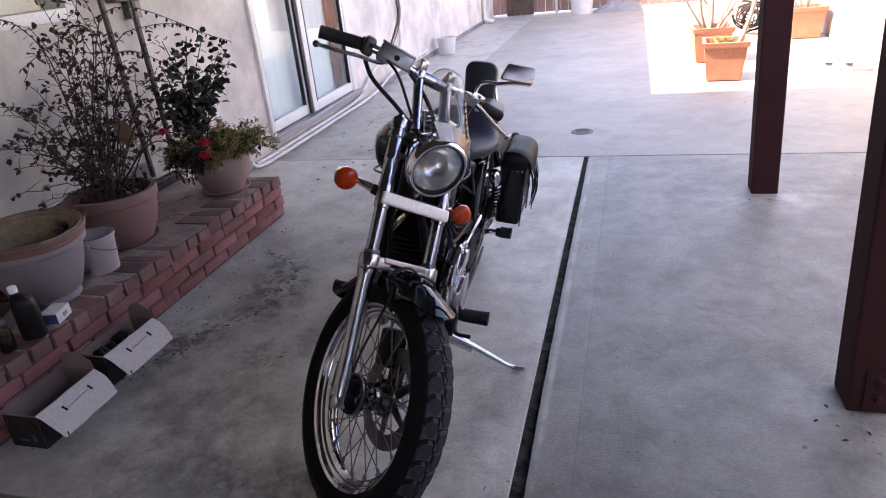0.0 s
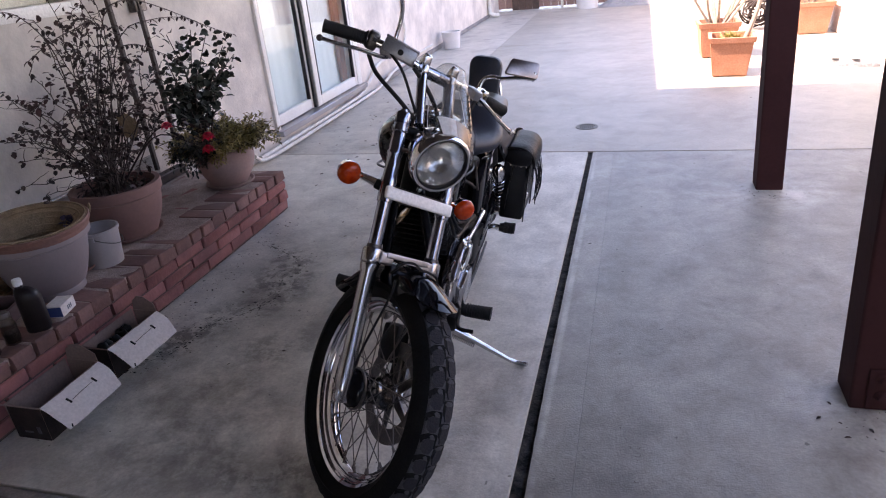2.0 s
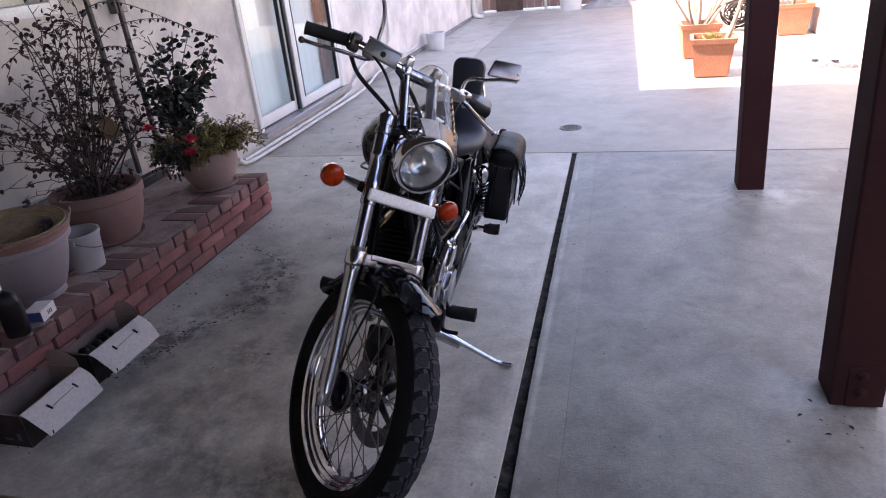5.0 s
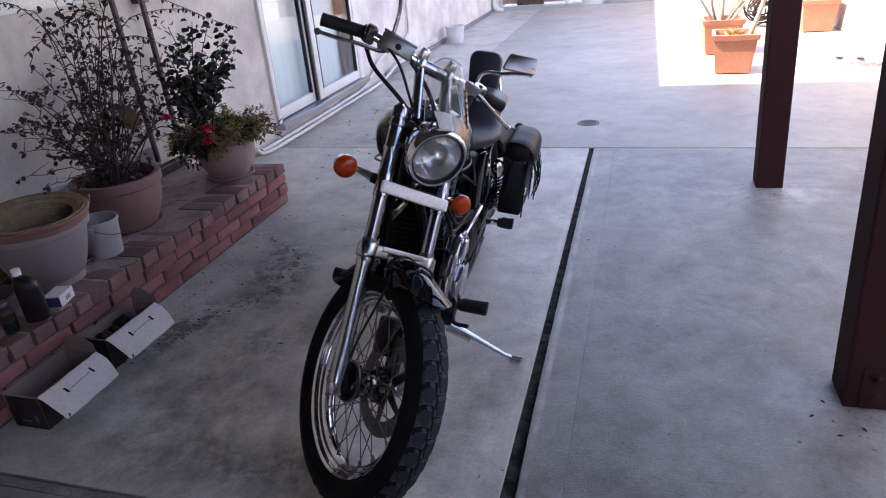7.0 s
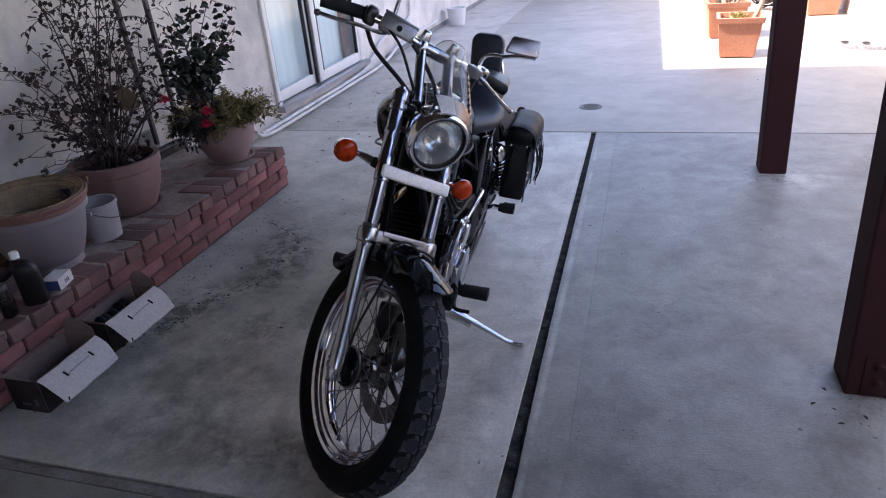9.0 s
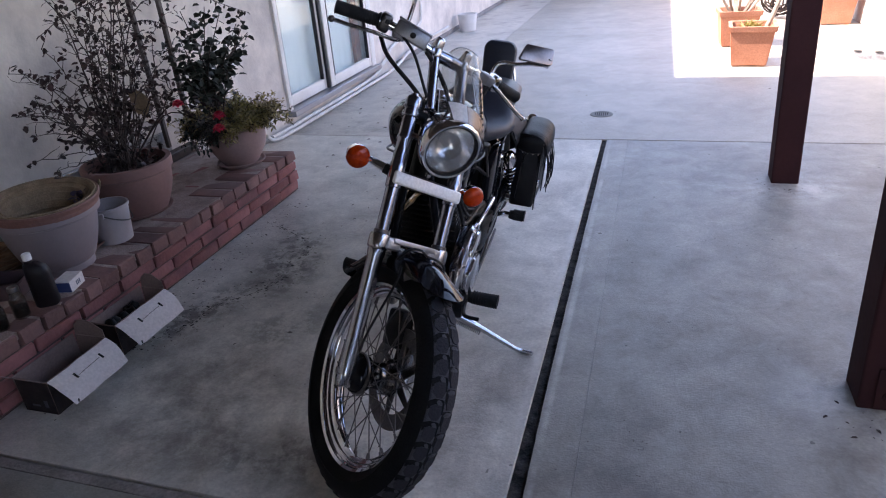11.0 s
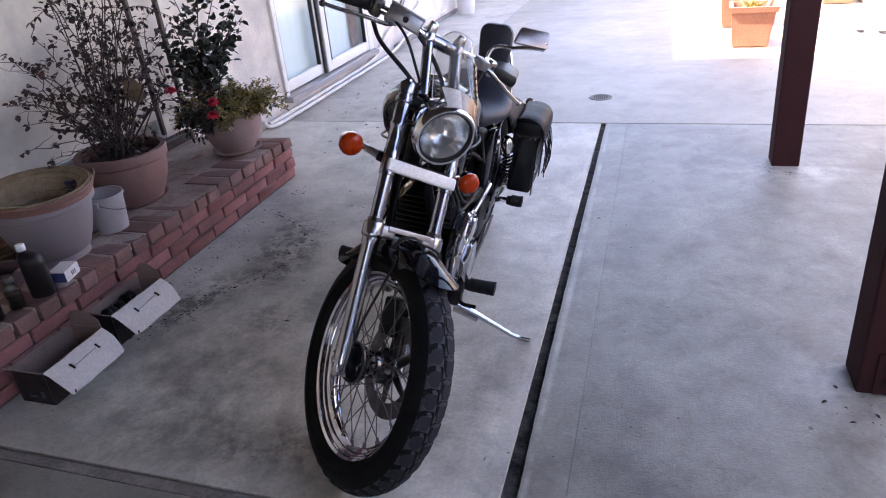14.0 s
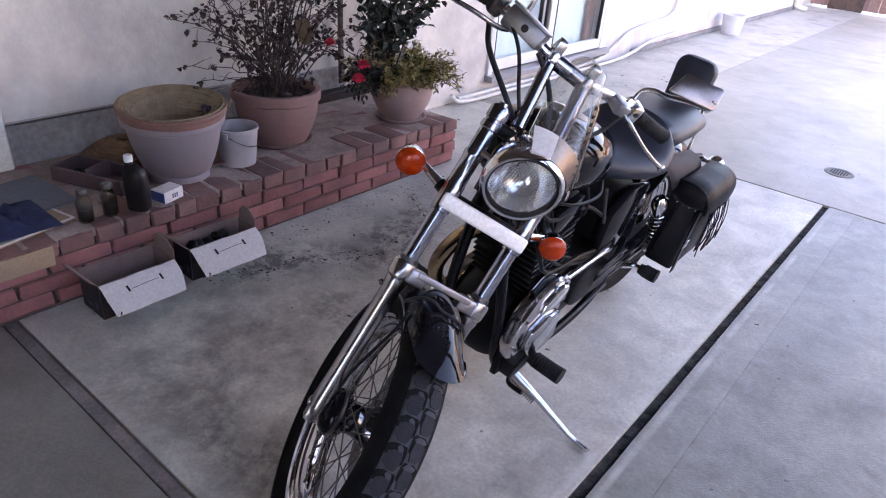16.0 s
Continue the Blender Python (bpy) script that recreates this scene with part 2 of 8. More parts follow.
BRICK_TOP = mat("weathered_brick", (0.240, 0.122, 0.106), 0.85, var=(0.145, 0.076, 0.069), scale=6, amount=0.5, grain=0.06, bump=0.3, bump_scale=70, rand=0.16, coords="World")
MORTAR_PALE = mat("pale_mortar", (0.43, 0.335, 0.295), 0.95, var=(0.24, 0.17, 0.15), scale=10, amount=0.5, bump=0.6, bump_scale=140, coords="World")
MORTAR_RED = mat("brick_coloured_mortar", (0.14, 0.080, 0.068), 0.95, var=(0.09, 0.055, 0.048), scale=10, amount=0.5, bump=0.6, bump_scale=140, coords="World")
# near-black holds the shade inside the open upright joints
MORTAR_SHADE = mat("mortar", (0.050, 0.038, 0.034), 0.95, var=(0.06, 0.05, 0.047), scale=12, amount=0.5, bump=0.6, bump_scale=140, coords="World")
CEILING_PAINT = mat("brown_ceiling_boards", (0.125, 0.102, 0.090), 0.7, var=(0.09, 0.072, 0.064), scale=2, amount=0.3, bump=0.1, bump_scale=40, coords="World")
POST_PAINT = mat("brown_paint", (0.060, 0.024, 0.024), 0.75, spec=0.10, var=(0.045, 0.019, 0.02), scale=4, amount=0.4, bump=0.12, bump_scale=30, grain=0.05, coords="World")
WHITE_PAINT = mat("white_paint", (0.78, 0.77, 0.74), 0.45, var=(0.66, 0.64, 0.6), scale=6, amount=0.3, bump=0.05, bump_scale=60)
CREAM_PAINT = mat("cream_paint", (0.72, 0.68, 0.6), 0.5, var=(0.6, 0.55, 0.47), scale=6, amount=0.3, bump=0.05, bump_scale=60)
DARK_TRIM = mat("dark_gasket", (0.02, 0.02, 0.022), 0.6)
GLASS = clear("window_glass", (0.93, 0.97, 0.96))
CURTAIN = mat("curtain_cloth", (0.84, 0.87, 0.88), 0.9, var=(0.76, 0.80, 0.82), scale=4, amount=0.25)
ROOM = mat("room_plaster", (0.5, 0.46, 0.42), 0.9)
RED_WOOD = mat("red_brown_wood", (0.22, 0.075, 0.045), 0.5, var=(0.13, 0.045, 0.03), scale=6, amount=0.4)
CHROME = mat("chrome", (0.82, 0.82, 0.83), 0.07, 1.0, var=(0.7, 0.7, 0.71), scale=25, amount=0.12, rough_var=0.03)
RIM_CHROME = mat("rim_chrome", (0.60, 0.60, 0.63), 0.06, 1.0, var=(0.38, 0.38, 0.41), scale=22, amount=0.3, rough_var=0.03)
STEEL = mat("brushed_steel", (0.55, 0.55, 0.56), 0.26, 1.0, var=(0.42, 0.42, 0.43), scale=30, amount=0.25, bump=0.05, bump_scale=300)
ALLOY = mat("cast_aluminium", (0.38, 0.38, 0.40), 0.36, 1.0, var=(0.33, 0.33, 0.345), scale=20, amount=0.3, bump=0.15, bump_scale=260)
# white base also stands in for bright reflections on the cowl
WHITE_SHEEN = mat("white_sheen_cover", (0.90, 0.88, 0.85), 0.3, 0.0, var=(0.84, 0.81, 0.78), scale=9, amount=0.25, bump=0.04)
DARK_STEEL = mat("tarnished_steel", (0.16, 0.15, 0.15), 0.38, 1.0, var=(0.08, 0.075, 0.07), scale=18, amount=0.5, bump=0.2, bump_scale=150)
SCORCHED = mat("heat_stained_chrome", (0.45, 0.33, 0.20), 0.22, 1.0, var=(0.28, 0.19, 0.12), scale=9, amount=0.5)
BLACK_PAINT = mat("black_gloss_paint", (0.005, 0.005, 0.007), 0.04, coat=0.0, spec=0.18, var=(0.012, 0.012, 0.014), scale=12, amount=0.3)
TANK_PAINT = mat("black_tank_paint", (0.004, 0.004, 0.006), 0.05, spec=0.16, var=(0.006, 0.006, 0.008), scale=12, amount=0.3)
BLACK_METAL = mat("black_satin_metal", (0.005, 0.005, 0.006), 0.4, spec=0.14, var=(0.011, 0.0105, 0.010), scale=20, amount=0.5, bump=0.1, bump_scale=200)
RUBBER = mat("tyre_rubber", (0.006, 0.006, 0.007), 0.7, spec=0.12, var=(0.010, 0.010, 0.010), scale=14, amount=0.6, bump=0.25, bump_scale=180)
# bluish grey of both tread rubbers imitates sky sheen
TREAD = mat("tread_rubber", (0.022, 0.023, 0.029), 0.8, spec=0.3, var=(0.032, 0.033, 0.040), scale=20, amount=0.3, bump=0.3, bump_scale=220)
TREAD_BASE = mat("sky_tinted_tread_rubber", (0.068, 0.070, 0.083), 0.85, spec=0.3, var=(0.045, 0.046, 0.055), scale=20, amount=0.4, bump=0.3, bump_scale=220)
GRIP = mat("grip_rubber", (0.007, 0.007, 0.008), 0.65, spec=0.25, var=(0.022, 0.022, 0.022), scale=30, amount=0.5, bump=0.3, bump_scale=320)
LEATHER = mat("black_leather", (0.005, 0.005, 0.007), 0.34, spec=0.22, var=(0.013, 0.013, 0.015), scale=14, amount=0.4, bump=0.22, bump_scale=240, rough_var=0.08)
# black vinyl with the sky's blue sheen put into its base
SEAT_VINYL_SHEEN = mat("seat_vinyl_sheen", (0.016, 0.020, 0.032), 0.45, spec=0.5, var=(0.024, 0.029, 0.043), scale=10, amount=0.4, bump=0.18, bump_scale=300)
# grey base stands in for light on the bag's yoke
GREY_LIT_HIDE = mat("grey_lit_hide", (0.085, 0.080, 0.086), 0.55, spec=0.35, var=(0.06, 0.057, 0.062), scale=12, amount=0.4, bump=0.15, bump_scale=240)
LENS_RIB = clear("lamp_glass_rib", (0.80, 0.81, 0.82), 0.10, haze=0.22, ior=1.5)
LENS_RIBBED = clear("ribbed_lamp_glass", (0.92, 0.93, 0.93), 0.05, haze=0.07, ior=1.5)

# tan base stands in for brown reflected in the cowl's side
TAN_REFLECTION = mat("tan_reflection_metal", (0.42, 0.31, 0.24), 0.25, 0.6, var=(0.34, 0.25, 0.2), scale=9, amount=0.3)
SMOKED = clear("smoky_plastic", (0.34, 0.27, 0.23), 0.08, ior=1.5)
COVER = mat("satin_alloy_cover", (0.62, 0.62, 0.65), 0.13, 1.0, var=(0.46, 0.46, 0.48), scale=16, amount=0.3, bump=0.03, bump_scale=200)
POLISHED = mat("polished_aluminium", (0.46, 0.455, 0.47), 0.24, 1.0, var=(0.38, 0.38, 0.4), scale=18, amount=0.25)
SPOKE = mat("spoke_steel", (0.13, 0.12, 0.115), 0.35, 0.9)
HUB = mat("dark_hub_metal", (0.24, 0.24, 0.25), 0.13, 1.0, var=(0.06, 0.06, 0.06), scale=14, amount=0.4)
EDGE_GLINT = mat("edge_glint_plastic", (0.62, 0.62, 0.6), 0.2)
SCREEN = clear("screen_plastic", (0.93, 0.92, 0.90), 0.03, haze=0.09, ior=1.42)
# bluish base imitates the sky mirrored in the chrome
CHROME_SKY_TINT = mat("sky_tinted_chrome", (0.40, 0.43, 0.51), 0.19, 1.0, var=(0.24, 0.24, 0.26), scale=25, amount=0.25, rough_var=0.04)
REFLECTOR = mat("lamp_reflector", (0.80, 0.80, 0.80), 0.19, 1.0, var=(0.52, 0.52, 0.53), scale=40, amount=0.3, bump=0.03, bump_scale=90)
GRIT = mat("grey_grit", (0.15, 0.14, 0.128), 0.95, var=(0.05, 0.048, 0.045), scale=30, amount=0.5, coords="World")
AMBER = mat("amber_plastic", (0.52, 0.046, 0.004), 0.10, spec=0.35, var=(0.36, 0.022, 0.002), scale=70, amount=0.5, bump=0.22, bump_scale=120)
PINSTRIPE = mat("gold_stripe_paint", (0.45, 0.33, 0.16), 0.25, coat=0.8)
MIRROR = mat("mirror_back", (0.27, 0.215, 0.19), 0.3, 1.0, var=(0.32, 0.3, 0.29), scale=10, amount=0.2)
TERRACOTTA = mat("terracotta", (0.235, 0.128, 0.110), 0.8, var=(0.185, 0.10, 0.088), scale=5, amount=0.45, grain=0.05, bump=0.08, bump_scale=160, coords="World")
PINK_CLAY = mat("pinkish_clay", (0.335, 0.226, 0.207), 0.75, var=(0.275, 0.186, 0.172), scale=5, amount=0.4, grain=0.05, bump=0.07, bump_scale=160, coords="World")
ORANGE_CLAY = mat("orange_terracotta", (0.52, 0.235, 0.145), 0.8, spec=0.25, var=(0.44, 0.18, 0.105), scale=6, amount=0.35, bump=0.1, bump_scale=120, coords="World")
PAIL = mat("dull_white_plastic", (0.36, 0.325, 0.325), 0.55, var=(0.29, 0.26, 0.26), scale=8, amount=0.35, grain=0.03, coords="World")
EDGE_FILL = mat("joint_mortar", (0.29, 0.26, 0.24), 0.95, var=(0.16, 0.14, 0.13), scale=6, amount=0.5, bump=0.5, bump_scale=90, coords="World")
GREY_PLASTIC = mat("grey_plastic", (0.235, 0.192, 0.198), 0.55, var=(0.195, 0.158, 0.163), scale=4, amount=0.3, grain=0.03, bump=0.06, coords="World")
BROWN_PLASTIC = mat("brown_plastic", (0.21, 0.098, 0.076), 0.65, var=(0.17, 0.082, 0.066), scale=6, amount=0.3, coords="World")
POT_INSIDE = mat("dusty_pot_inside", (0.30, 0.215, 0.135), 0.9, var=(0.20, 0.14, 0.085), scale=16, amount=0.55, bump=0.4, bump_scale=120, coords="World")
WHITE_PLASTIC = mat("white_plastic", (0.66, 0.65, 0.64), 0.5, var=(0.54, 0.53, 0.51), scale=9, amount=0.3, grain=0.03, bump=0.05, coords="World")
SOIL = mat("soil", (0.035, 0.025, 0.02), 0.95, var=(0.06, 0.045, 0.033), scale=30, amount=0.6, bump=1.0, bump_scale=60, coords="World")
BARK = mat("bark", (0.055, 0.036, 0.030), 0.85, var=(0.035, 0.024, 0.02), scale=20, amount=0.5, bump=0.5, bump_scale=90)
PALE_BARK = mat("pale_bark", (0.36, 0.28, 0.21), 0.85, var=(0.26, 0.2, 0.15), scale=14, amount=0.5, bump=0.4, bump_scale=70)
LEAF_DARK = island_tint(mat("dark_leaf", (0.026, 0.021, 0.018), 0.6, spec=0.3, var=(0.060, 0.028, 0.028), scale=6, amount=0.5, coords="World"), 0.45)
LEAF_GREEN = island_tint(mat("green_leaf", (0.21, 0.185, 0.06), 0.5, var=(0.30, 0.225, 0.09), scale=8, amount=0.5, coords="World"), 0.45)
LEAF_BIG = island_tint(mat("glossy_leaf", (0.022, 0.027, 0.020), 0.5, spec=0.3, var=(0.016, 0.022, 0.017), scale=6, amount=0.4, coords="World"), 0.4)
LEAF_YELLOW = island_tint(mat("yellow_green_leaf", (0.30, 0.27, 0.06), 0.5, var=(0.38, 0.28, 0.09), scale=8, amount=0.5, coords="World"), 0.4)
PETAL = island_tint(mat("red_petal", (0.62, 0.025, 0.07), 0.5), 0.25)
STAKE = mat("grey_wood", (0.13, 0.108, 0.10), 0.85, var=(0.08, 0.068, 0.062), scale=9, amount=0.5, bump=0.4, bump_scale=60)
CARD_WHITE = mat("white_card", (0.70, 0.64, 0.61), 0.7, var=(0.60, 0.545, 0.515), scale=7, amount=0.25)
CARD_BROWN = mat("brown_card", (0.235, 0.168, 0.145), 0.8, var=(0.185, 0.132, 0.112), scale=8, amount=0.3, bump=0.06, bump_scale=80)
CARD_DARK = mat("printed_dark_card", (0.014, 0.012, 0.013), 0.45, spec=0.2, var=(0.045, 0.034, 0.033), scale=16, amount=0.5)
SLOT = mat("slot_shadow_black", (0.012, 0.011, 0.011), 0.9)
BLUE_CLOTH = mat("navy_cloth", (0.013, 0.02, 0.065), 0.95, var=(0.02, 0.03, 0.09), scale=12, amount=0.5, bump=0.5, bump_scale=160)
SLATE = mat("blue_grey_sheet", (0.11, 0.125, 0.15), 0.7, var=(0.08, 0.09, 0.11), scale=7, amount=0.4)
DARK_BOTTLE = mat("dark_plastic_bottle", (0.010, 0.006, 0.007), 0.4, spec=0.25, var=(0.022, 0.018, 0.018), scale=9, amount=0.4)
BROWN_WICKER = mat("woven_fibre", (0.20, 0.105, 0.05), 0.85, var=(0.11, 0.055, 0.028), scale=20, amount=0.6, bump=0.6, bump_scale=90)
MAUVE = mat("mauve_plastic", (0.10, 0.060, 0.062), 0.6, var=(0.07, 0.042, 0.045), scale=8, amount=0.4)
JAR_GLASS = clear("jar_glass", (0.75, 0.73, 0.7), 0.03, ior=1.5)
BLUE_INK = mat("blue_print", (0.03, 0.05, 0.16), 0.5)
FENCE_WOOD = mat("fence_wood", (0.36, 0.21, 0.165), 0.85, var=(0.27, 0.155, 0.125), scale=3, amount=0.45, bump=0.3, bump_scale=40, rand=0.15, coords="World")
DARK_WOOD = mat("dark_wood", (0.14, 0.085, 0.06), 0.85, var=(0.07, 0.045, 0.035), scale=5, amount=0.5, bump=0.3, bump_scale=40, coords="World")
GREY_TARP = mat("grey_tarp", (0.27, 0.26, 0.25), 0.7, var=(0.19, 0.185, 0.18), scale=6, amount=0.4, bump=0.3, bump_scale=40)
PIPE = mat("white_pipe", (0.70, 0.68, 0.64), 0.45, var=(0.55, 0.52, 0.48), scale=9, amount=0.4, coords="World")
IRON = mat("drain_iron", (0.16, 0.165, 0.15), 0.7, 0.2, var=(0.22, 0.21, 0.18), scale=30, amount=0.5, bump=0.3)
SHOE_GREY = mat("shoe_mesh_fabric", (0.16, 0.16, 0.17), 0.85, var=(0.3, 0.3, 0.31), scale=30, amount=0.5)
SHOE_SOLE = mat("shoe_sole", (0.72, 0.72, 0.7), 0.6)
ROOF_WOOD = mat("roof_boards", (0.30, 0.25, 0.2), 0.85, var=(0.2, 0.165, 0.13), scale=3, amount=0.4, coords="World")
DIRT = mat("garden_soil", (0.20, 0.16, 0.12), 0.95, var=(0.14, 0.11, 0.08), scale=2, amount=0.5, bump=0.6, bump_scale=30, coords="World")

# ---- mesh helpers ----
def finish(bm, angle=38.0):
    bmesh.ops.recalc_face_normals(bm, faces=bm.faces)
    for f in bm.faces:
        f.smooth = True
    lim = radians(angle)
    for e in bm.edges:
        if len(e.link_faces) == 2 and e.calc_face_angle(0) > lim:
            e.smooth = False


def mesh_of(name, bm, material, angle=38.0):
    finish(bm, angle)
    me = bpy.data.meshes.new(name)
    bm.to_mesh(me)
    bm.free()
    for one in (material if isinstance(material, (list, tuple)) else [material]):
        me.materials.append(one)
    return me


def part(name, bm, material, parent, label="", angle=38.0, kind=""):
    ob = new(name, mesh_of(name, bm, material, angle) if isinstance(bm, bmesh.types.BMesh) else bm)
    ob.parent = parent
    return tagged(ob, label=label, kind=kind)


def thing(name, label, category, group="", m=None, kind=""):
    """An Empty at the base of a thing, whose parts are its children."""
    ob = new(name)
    ob.empty_display_size = 0.05
    if m is not None:
        ob.matrix_world = m
    return tagged(ob, label, category, group, kind)


def solid(name, bm, material, label, category, kind="", m=None, angle=38.0, group=""):
    ob = new(name, mesh_of(name, bm, material, angle))
    if m is not None:
        ob.matrix_world = m
    return tagged(ob, label, category, group, kind)


def add(bm, other, m=None):
    if m is not None:
        bmesh.ops.transform(other, matrix=m, verts=other.verts)
    me = bpy.data.meshes.new("tmp")
    other.to_mesh(me)
    other.free()
    bm.from_mesh(me)
    bpy.data.meshes.remove(me)
    return bm


def box(sx, sy, sz, m=None, bevel=0.0, seg=2, into=None):
    """A box of that size round the origin, its edges rounded."""
    b = bmesh.new()
    bmesh.ops.create_cube(b, size=1.0)
    bmesh.ops.scale(b, vec=(sx, sy, sz), verts=b.verts)
    if bevel:
        bmesh.ops.bevel(b, geom=b.edges[:], offset=bevel, segments=seg, affect="EDGES", profile=0.5)
    if m is not None:
        bmesh.ops.transform(b, matrix=m, verts=b.verts)
    if into is not None:
        return add(into, b)
    return b


def span(x0, x1, y0, y1, z0, z1, bevel=0.0, into=None, seg=1):
    return box(x1 - x0, y1 - y0, z1 - z0, pose((x0 + x1) / 2, (y0 + y1) / 2, (z0 + z1) / 2), bevel, seg, into)


def lathe(profile, n=32, m=None, into=None, closed=False):
    """Turns (radius, height) pairs round z."""
    b = bmesh.new()
    rings = []
    for r, h in profile:
        if r < 1e-6:
            rings.append([b.verts.new((0, 0, h))])
        else:
            rings.append([b.verts.new((r * math.cos(2 * math.pi * k / n), r * math.sin(2 * math.pi * k / n), h)) for k in range(n)])
    pairs = list(zip(rings, rings[1:]))
    if closed:
        pairs.append((rings[-1], rings[0]))
    for a, c in pairs:
        for k in range(n):
            q = [a[k % len(a)], a[(k + 1) % n % len(a)], c[(k + 1) % n % len(c)], c[k % len(c)]]
            q = list(dict.fromkeys(q))
            if len(q) > 2:
                b.faces.new(q)
    if m is not None:
        bmesh.ops.transform(b, matrix=m, verts=b.verts)
    if into is not None:
        return add(into, b)
    return b


def smooth_path(pts, steps=6):
    """A Catmull-Rom line through the points."""
    p = [Vector(a) for a in pts]
    p = [p[0] * 2 - p[1]] + p + [p[-1] * 2 - p[-2]]
    out = []
    for i in range(1, len(p) - 2):
        for s in range(steps):
            u = s / steps
            out.append(0.5 * ((2 * p[i]) + (p[i + 1] - p[i - 1]) * u + (2 * p[i - 1] - 5 * p[i] + 4 * p[i + 1] - p[i + 2]) * u * u
                              + (3 * p[i] - p[i - 1] - 3 * p[i + 1] + p[i + 2]) * u ** 3))
    out.append(p[-2])
    return out


def tube(pts, r, n=10, into=None, m=None, flat=1.0):
    """A round bar along the points; r may be a list."""
    b = bmesh.new()
    p = [Vector(a) for a in pts]
    rs = r if isinstance(r, (list, tuple)) else [r] * len(p)
    t0 = (p[1] - p[0]).normalized()
    u = t0.orthogonal().normalized()
    rings = []
    for i, c in enumerate(p):
        t = (p[min(i + 1, len(p) - 1)] - p[max(i - 1, 0)]).normalized()
        u = (u - t * u.dot(t)).normalized()
        v = t.cross(u)
        rings.append([b.verts.new(c + rs[i] * (u * math.cos(2 * math.pi * k / n) + v * flat * math.sin(2 * math.pi * k / n))) for k in range(n)])
    for a, c in zip(rings, rings[1:]):
        for k in range(n):
            b.faces.new((a[k], a[(k + 1) % n], c[(k + 1) % n], c[k]))
    b.faces.new(rings[0][::-1])
    b.faces.new(rings[-1])
    if m is not None:
        bmesh.ops.transform(b, matrix=m, verts=b.verts)
    if into is not None:
        return add(into, b)
    return b


def along(a, b):
    """A pose at a whose z axis points to b."""
    a, b = Vector(a), Vector(b)
    return Matrix.Translation(a) @ (b - a).to_track_quat("Z", "Y").to_matrix().to_4x4()


def prism(outline, depth, m=None, bevel=0.0, into=None):
    """A flat plate with that outline in x and z, its thickness along y."""
    b = bmesh.new()
    f = b.faces.new([b.verts.new((x, -depth / 2, z)) for x, z in outline])
    g = bmesh.ops.extrude_face_region(b, geom=[f])
    bmesh.ops.translate(b, vec=(0, depth, 0), verts=[v for v in g["geom"] if isinstance(v, bmesh.types.BMVert)])
    if bevel:
        bmesh.ops.bevel(b, geom=b.edges[:], offset=bevel, segments=2, affect="EDGES", profile=0.5)
    if m is not None:
        bmesh.ops.transform(b, matrix=m, verts=b.verts)
    if into is not None:
        return add(into, b)
    return b


def loft(rings, into=None, caps=True):
    """Skin over rings of equally many points."""
    b = bmesh.new()
    vs = [[b.verts.new(p) for p in ring] for ring in rings]
    for a, c in zip(vs, vs[1:]):
        n = len(a)
        for k in range(n):
            b.faces.new((a[k], a[(k + 1) % n], c[(k + 1) % n], c[k]))
    if caps:
        b.faces.new(vs[0][::-1])
        b.faces.new(vs[-1])
    if into is not None:
        return add(into, b)
    return b

# ---- the large structure ----
WALL_X = -2.46      # face of the house
RIGHT_X = 2.53      # face of the yard wall
BACK_Y = 13.9       # fence across the end
LEDGE_X, LEDGE_H, LEDGE_END = -1.73, 0.25, 3.185

ground = solid("ground", span(-400, 400, -400, 400, -0.6, -0.03), DIRT, "bare packed earth reaching the horizon under the slabs", "ground", "structure")


def slab(x0, x1, y0, y1, material, name="slab", top=0.0, round_=0.0025):
    return part(name, span(x0, x1, y0, y1, -0.12, top, round_, seg=2), material, pavement, "", 15)


pavement = thing("pavement", "grey trowelled concrete slabs with dark joints between them", "pavement", kind="structure")
slab(WALL_X, -0.019, 0.917, 4.292, CONCRETE_SOILED_SHADED)
rj = random.Random(31)
edge = [(0.028, 0.917), (0.026, 1.15), (0.022, 1.4), (0.0185, 1.7), (0.017, 2.2), (0.0165, 2.9), (0.016, 3.6), (0.015, 4.292)]
ragged = []
for (x0, y0), (x1, y1) in zip(edge, edge[1:]):
    for k in range(9):
        u = k / 9
        ragged.append((x0 + (x1 - x0) * u + rj.uniform(-0.0007, 0.0007), y0 + (y1 - y0) * u))
ragged.append(edge[-1])
part("slab", prism(ragged + [(0.1498, 4.292), (0.1498, 0.917)], 0.12, pose(0, 0, -0.06, -90, 0, 0)), CONCRETE_EDGE, pavement, "", 15)
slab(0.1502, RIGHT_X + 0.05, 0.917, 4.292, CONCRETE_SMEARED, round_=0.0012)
slab(WALL_X, RIGHT_X + 0.05, -12.0, -3.404, CONCRETE_PALE, top=-0.003)
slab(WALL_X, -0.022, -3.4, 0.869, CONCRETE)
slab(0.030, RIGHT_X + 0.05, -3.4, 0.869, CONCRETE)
slab(-1.555, RIGHT_X + 0.05, 4.305, 9.196, CONCRETE_PALE)
slab(-1.555, RIGHT_X + 0.05, 9.202, 13.2, CONCRETE_PALE)
slab(WALL_X, -1.561, 4.305, 13.2, CONCRETE_OLD, top=-0.002)
slab(WALL_X, RIGHT_X + 0.05, 13.204, 15.0, CONCRETE_OLD, top=-0.004)
part("joint_strip", span(-0.022, 0.030, -3.4, 4.297, -0.12, -0.016), JOINT, pavement, "black crumbling strip filling the long joint")
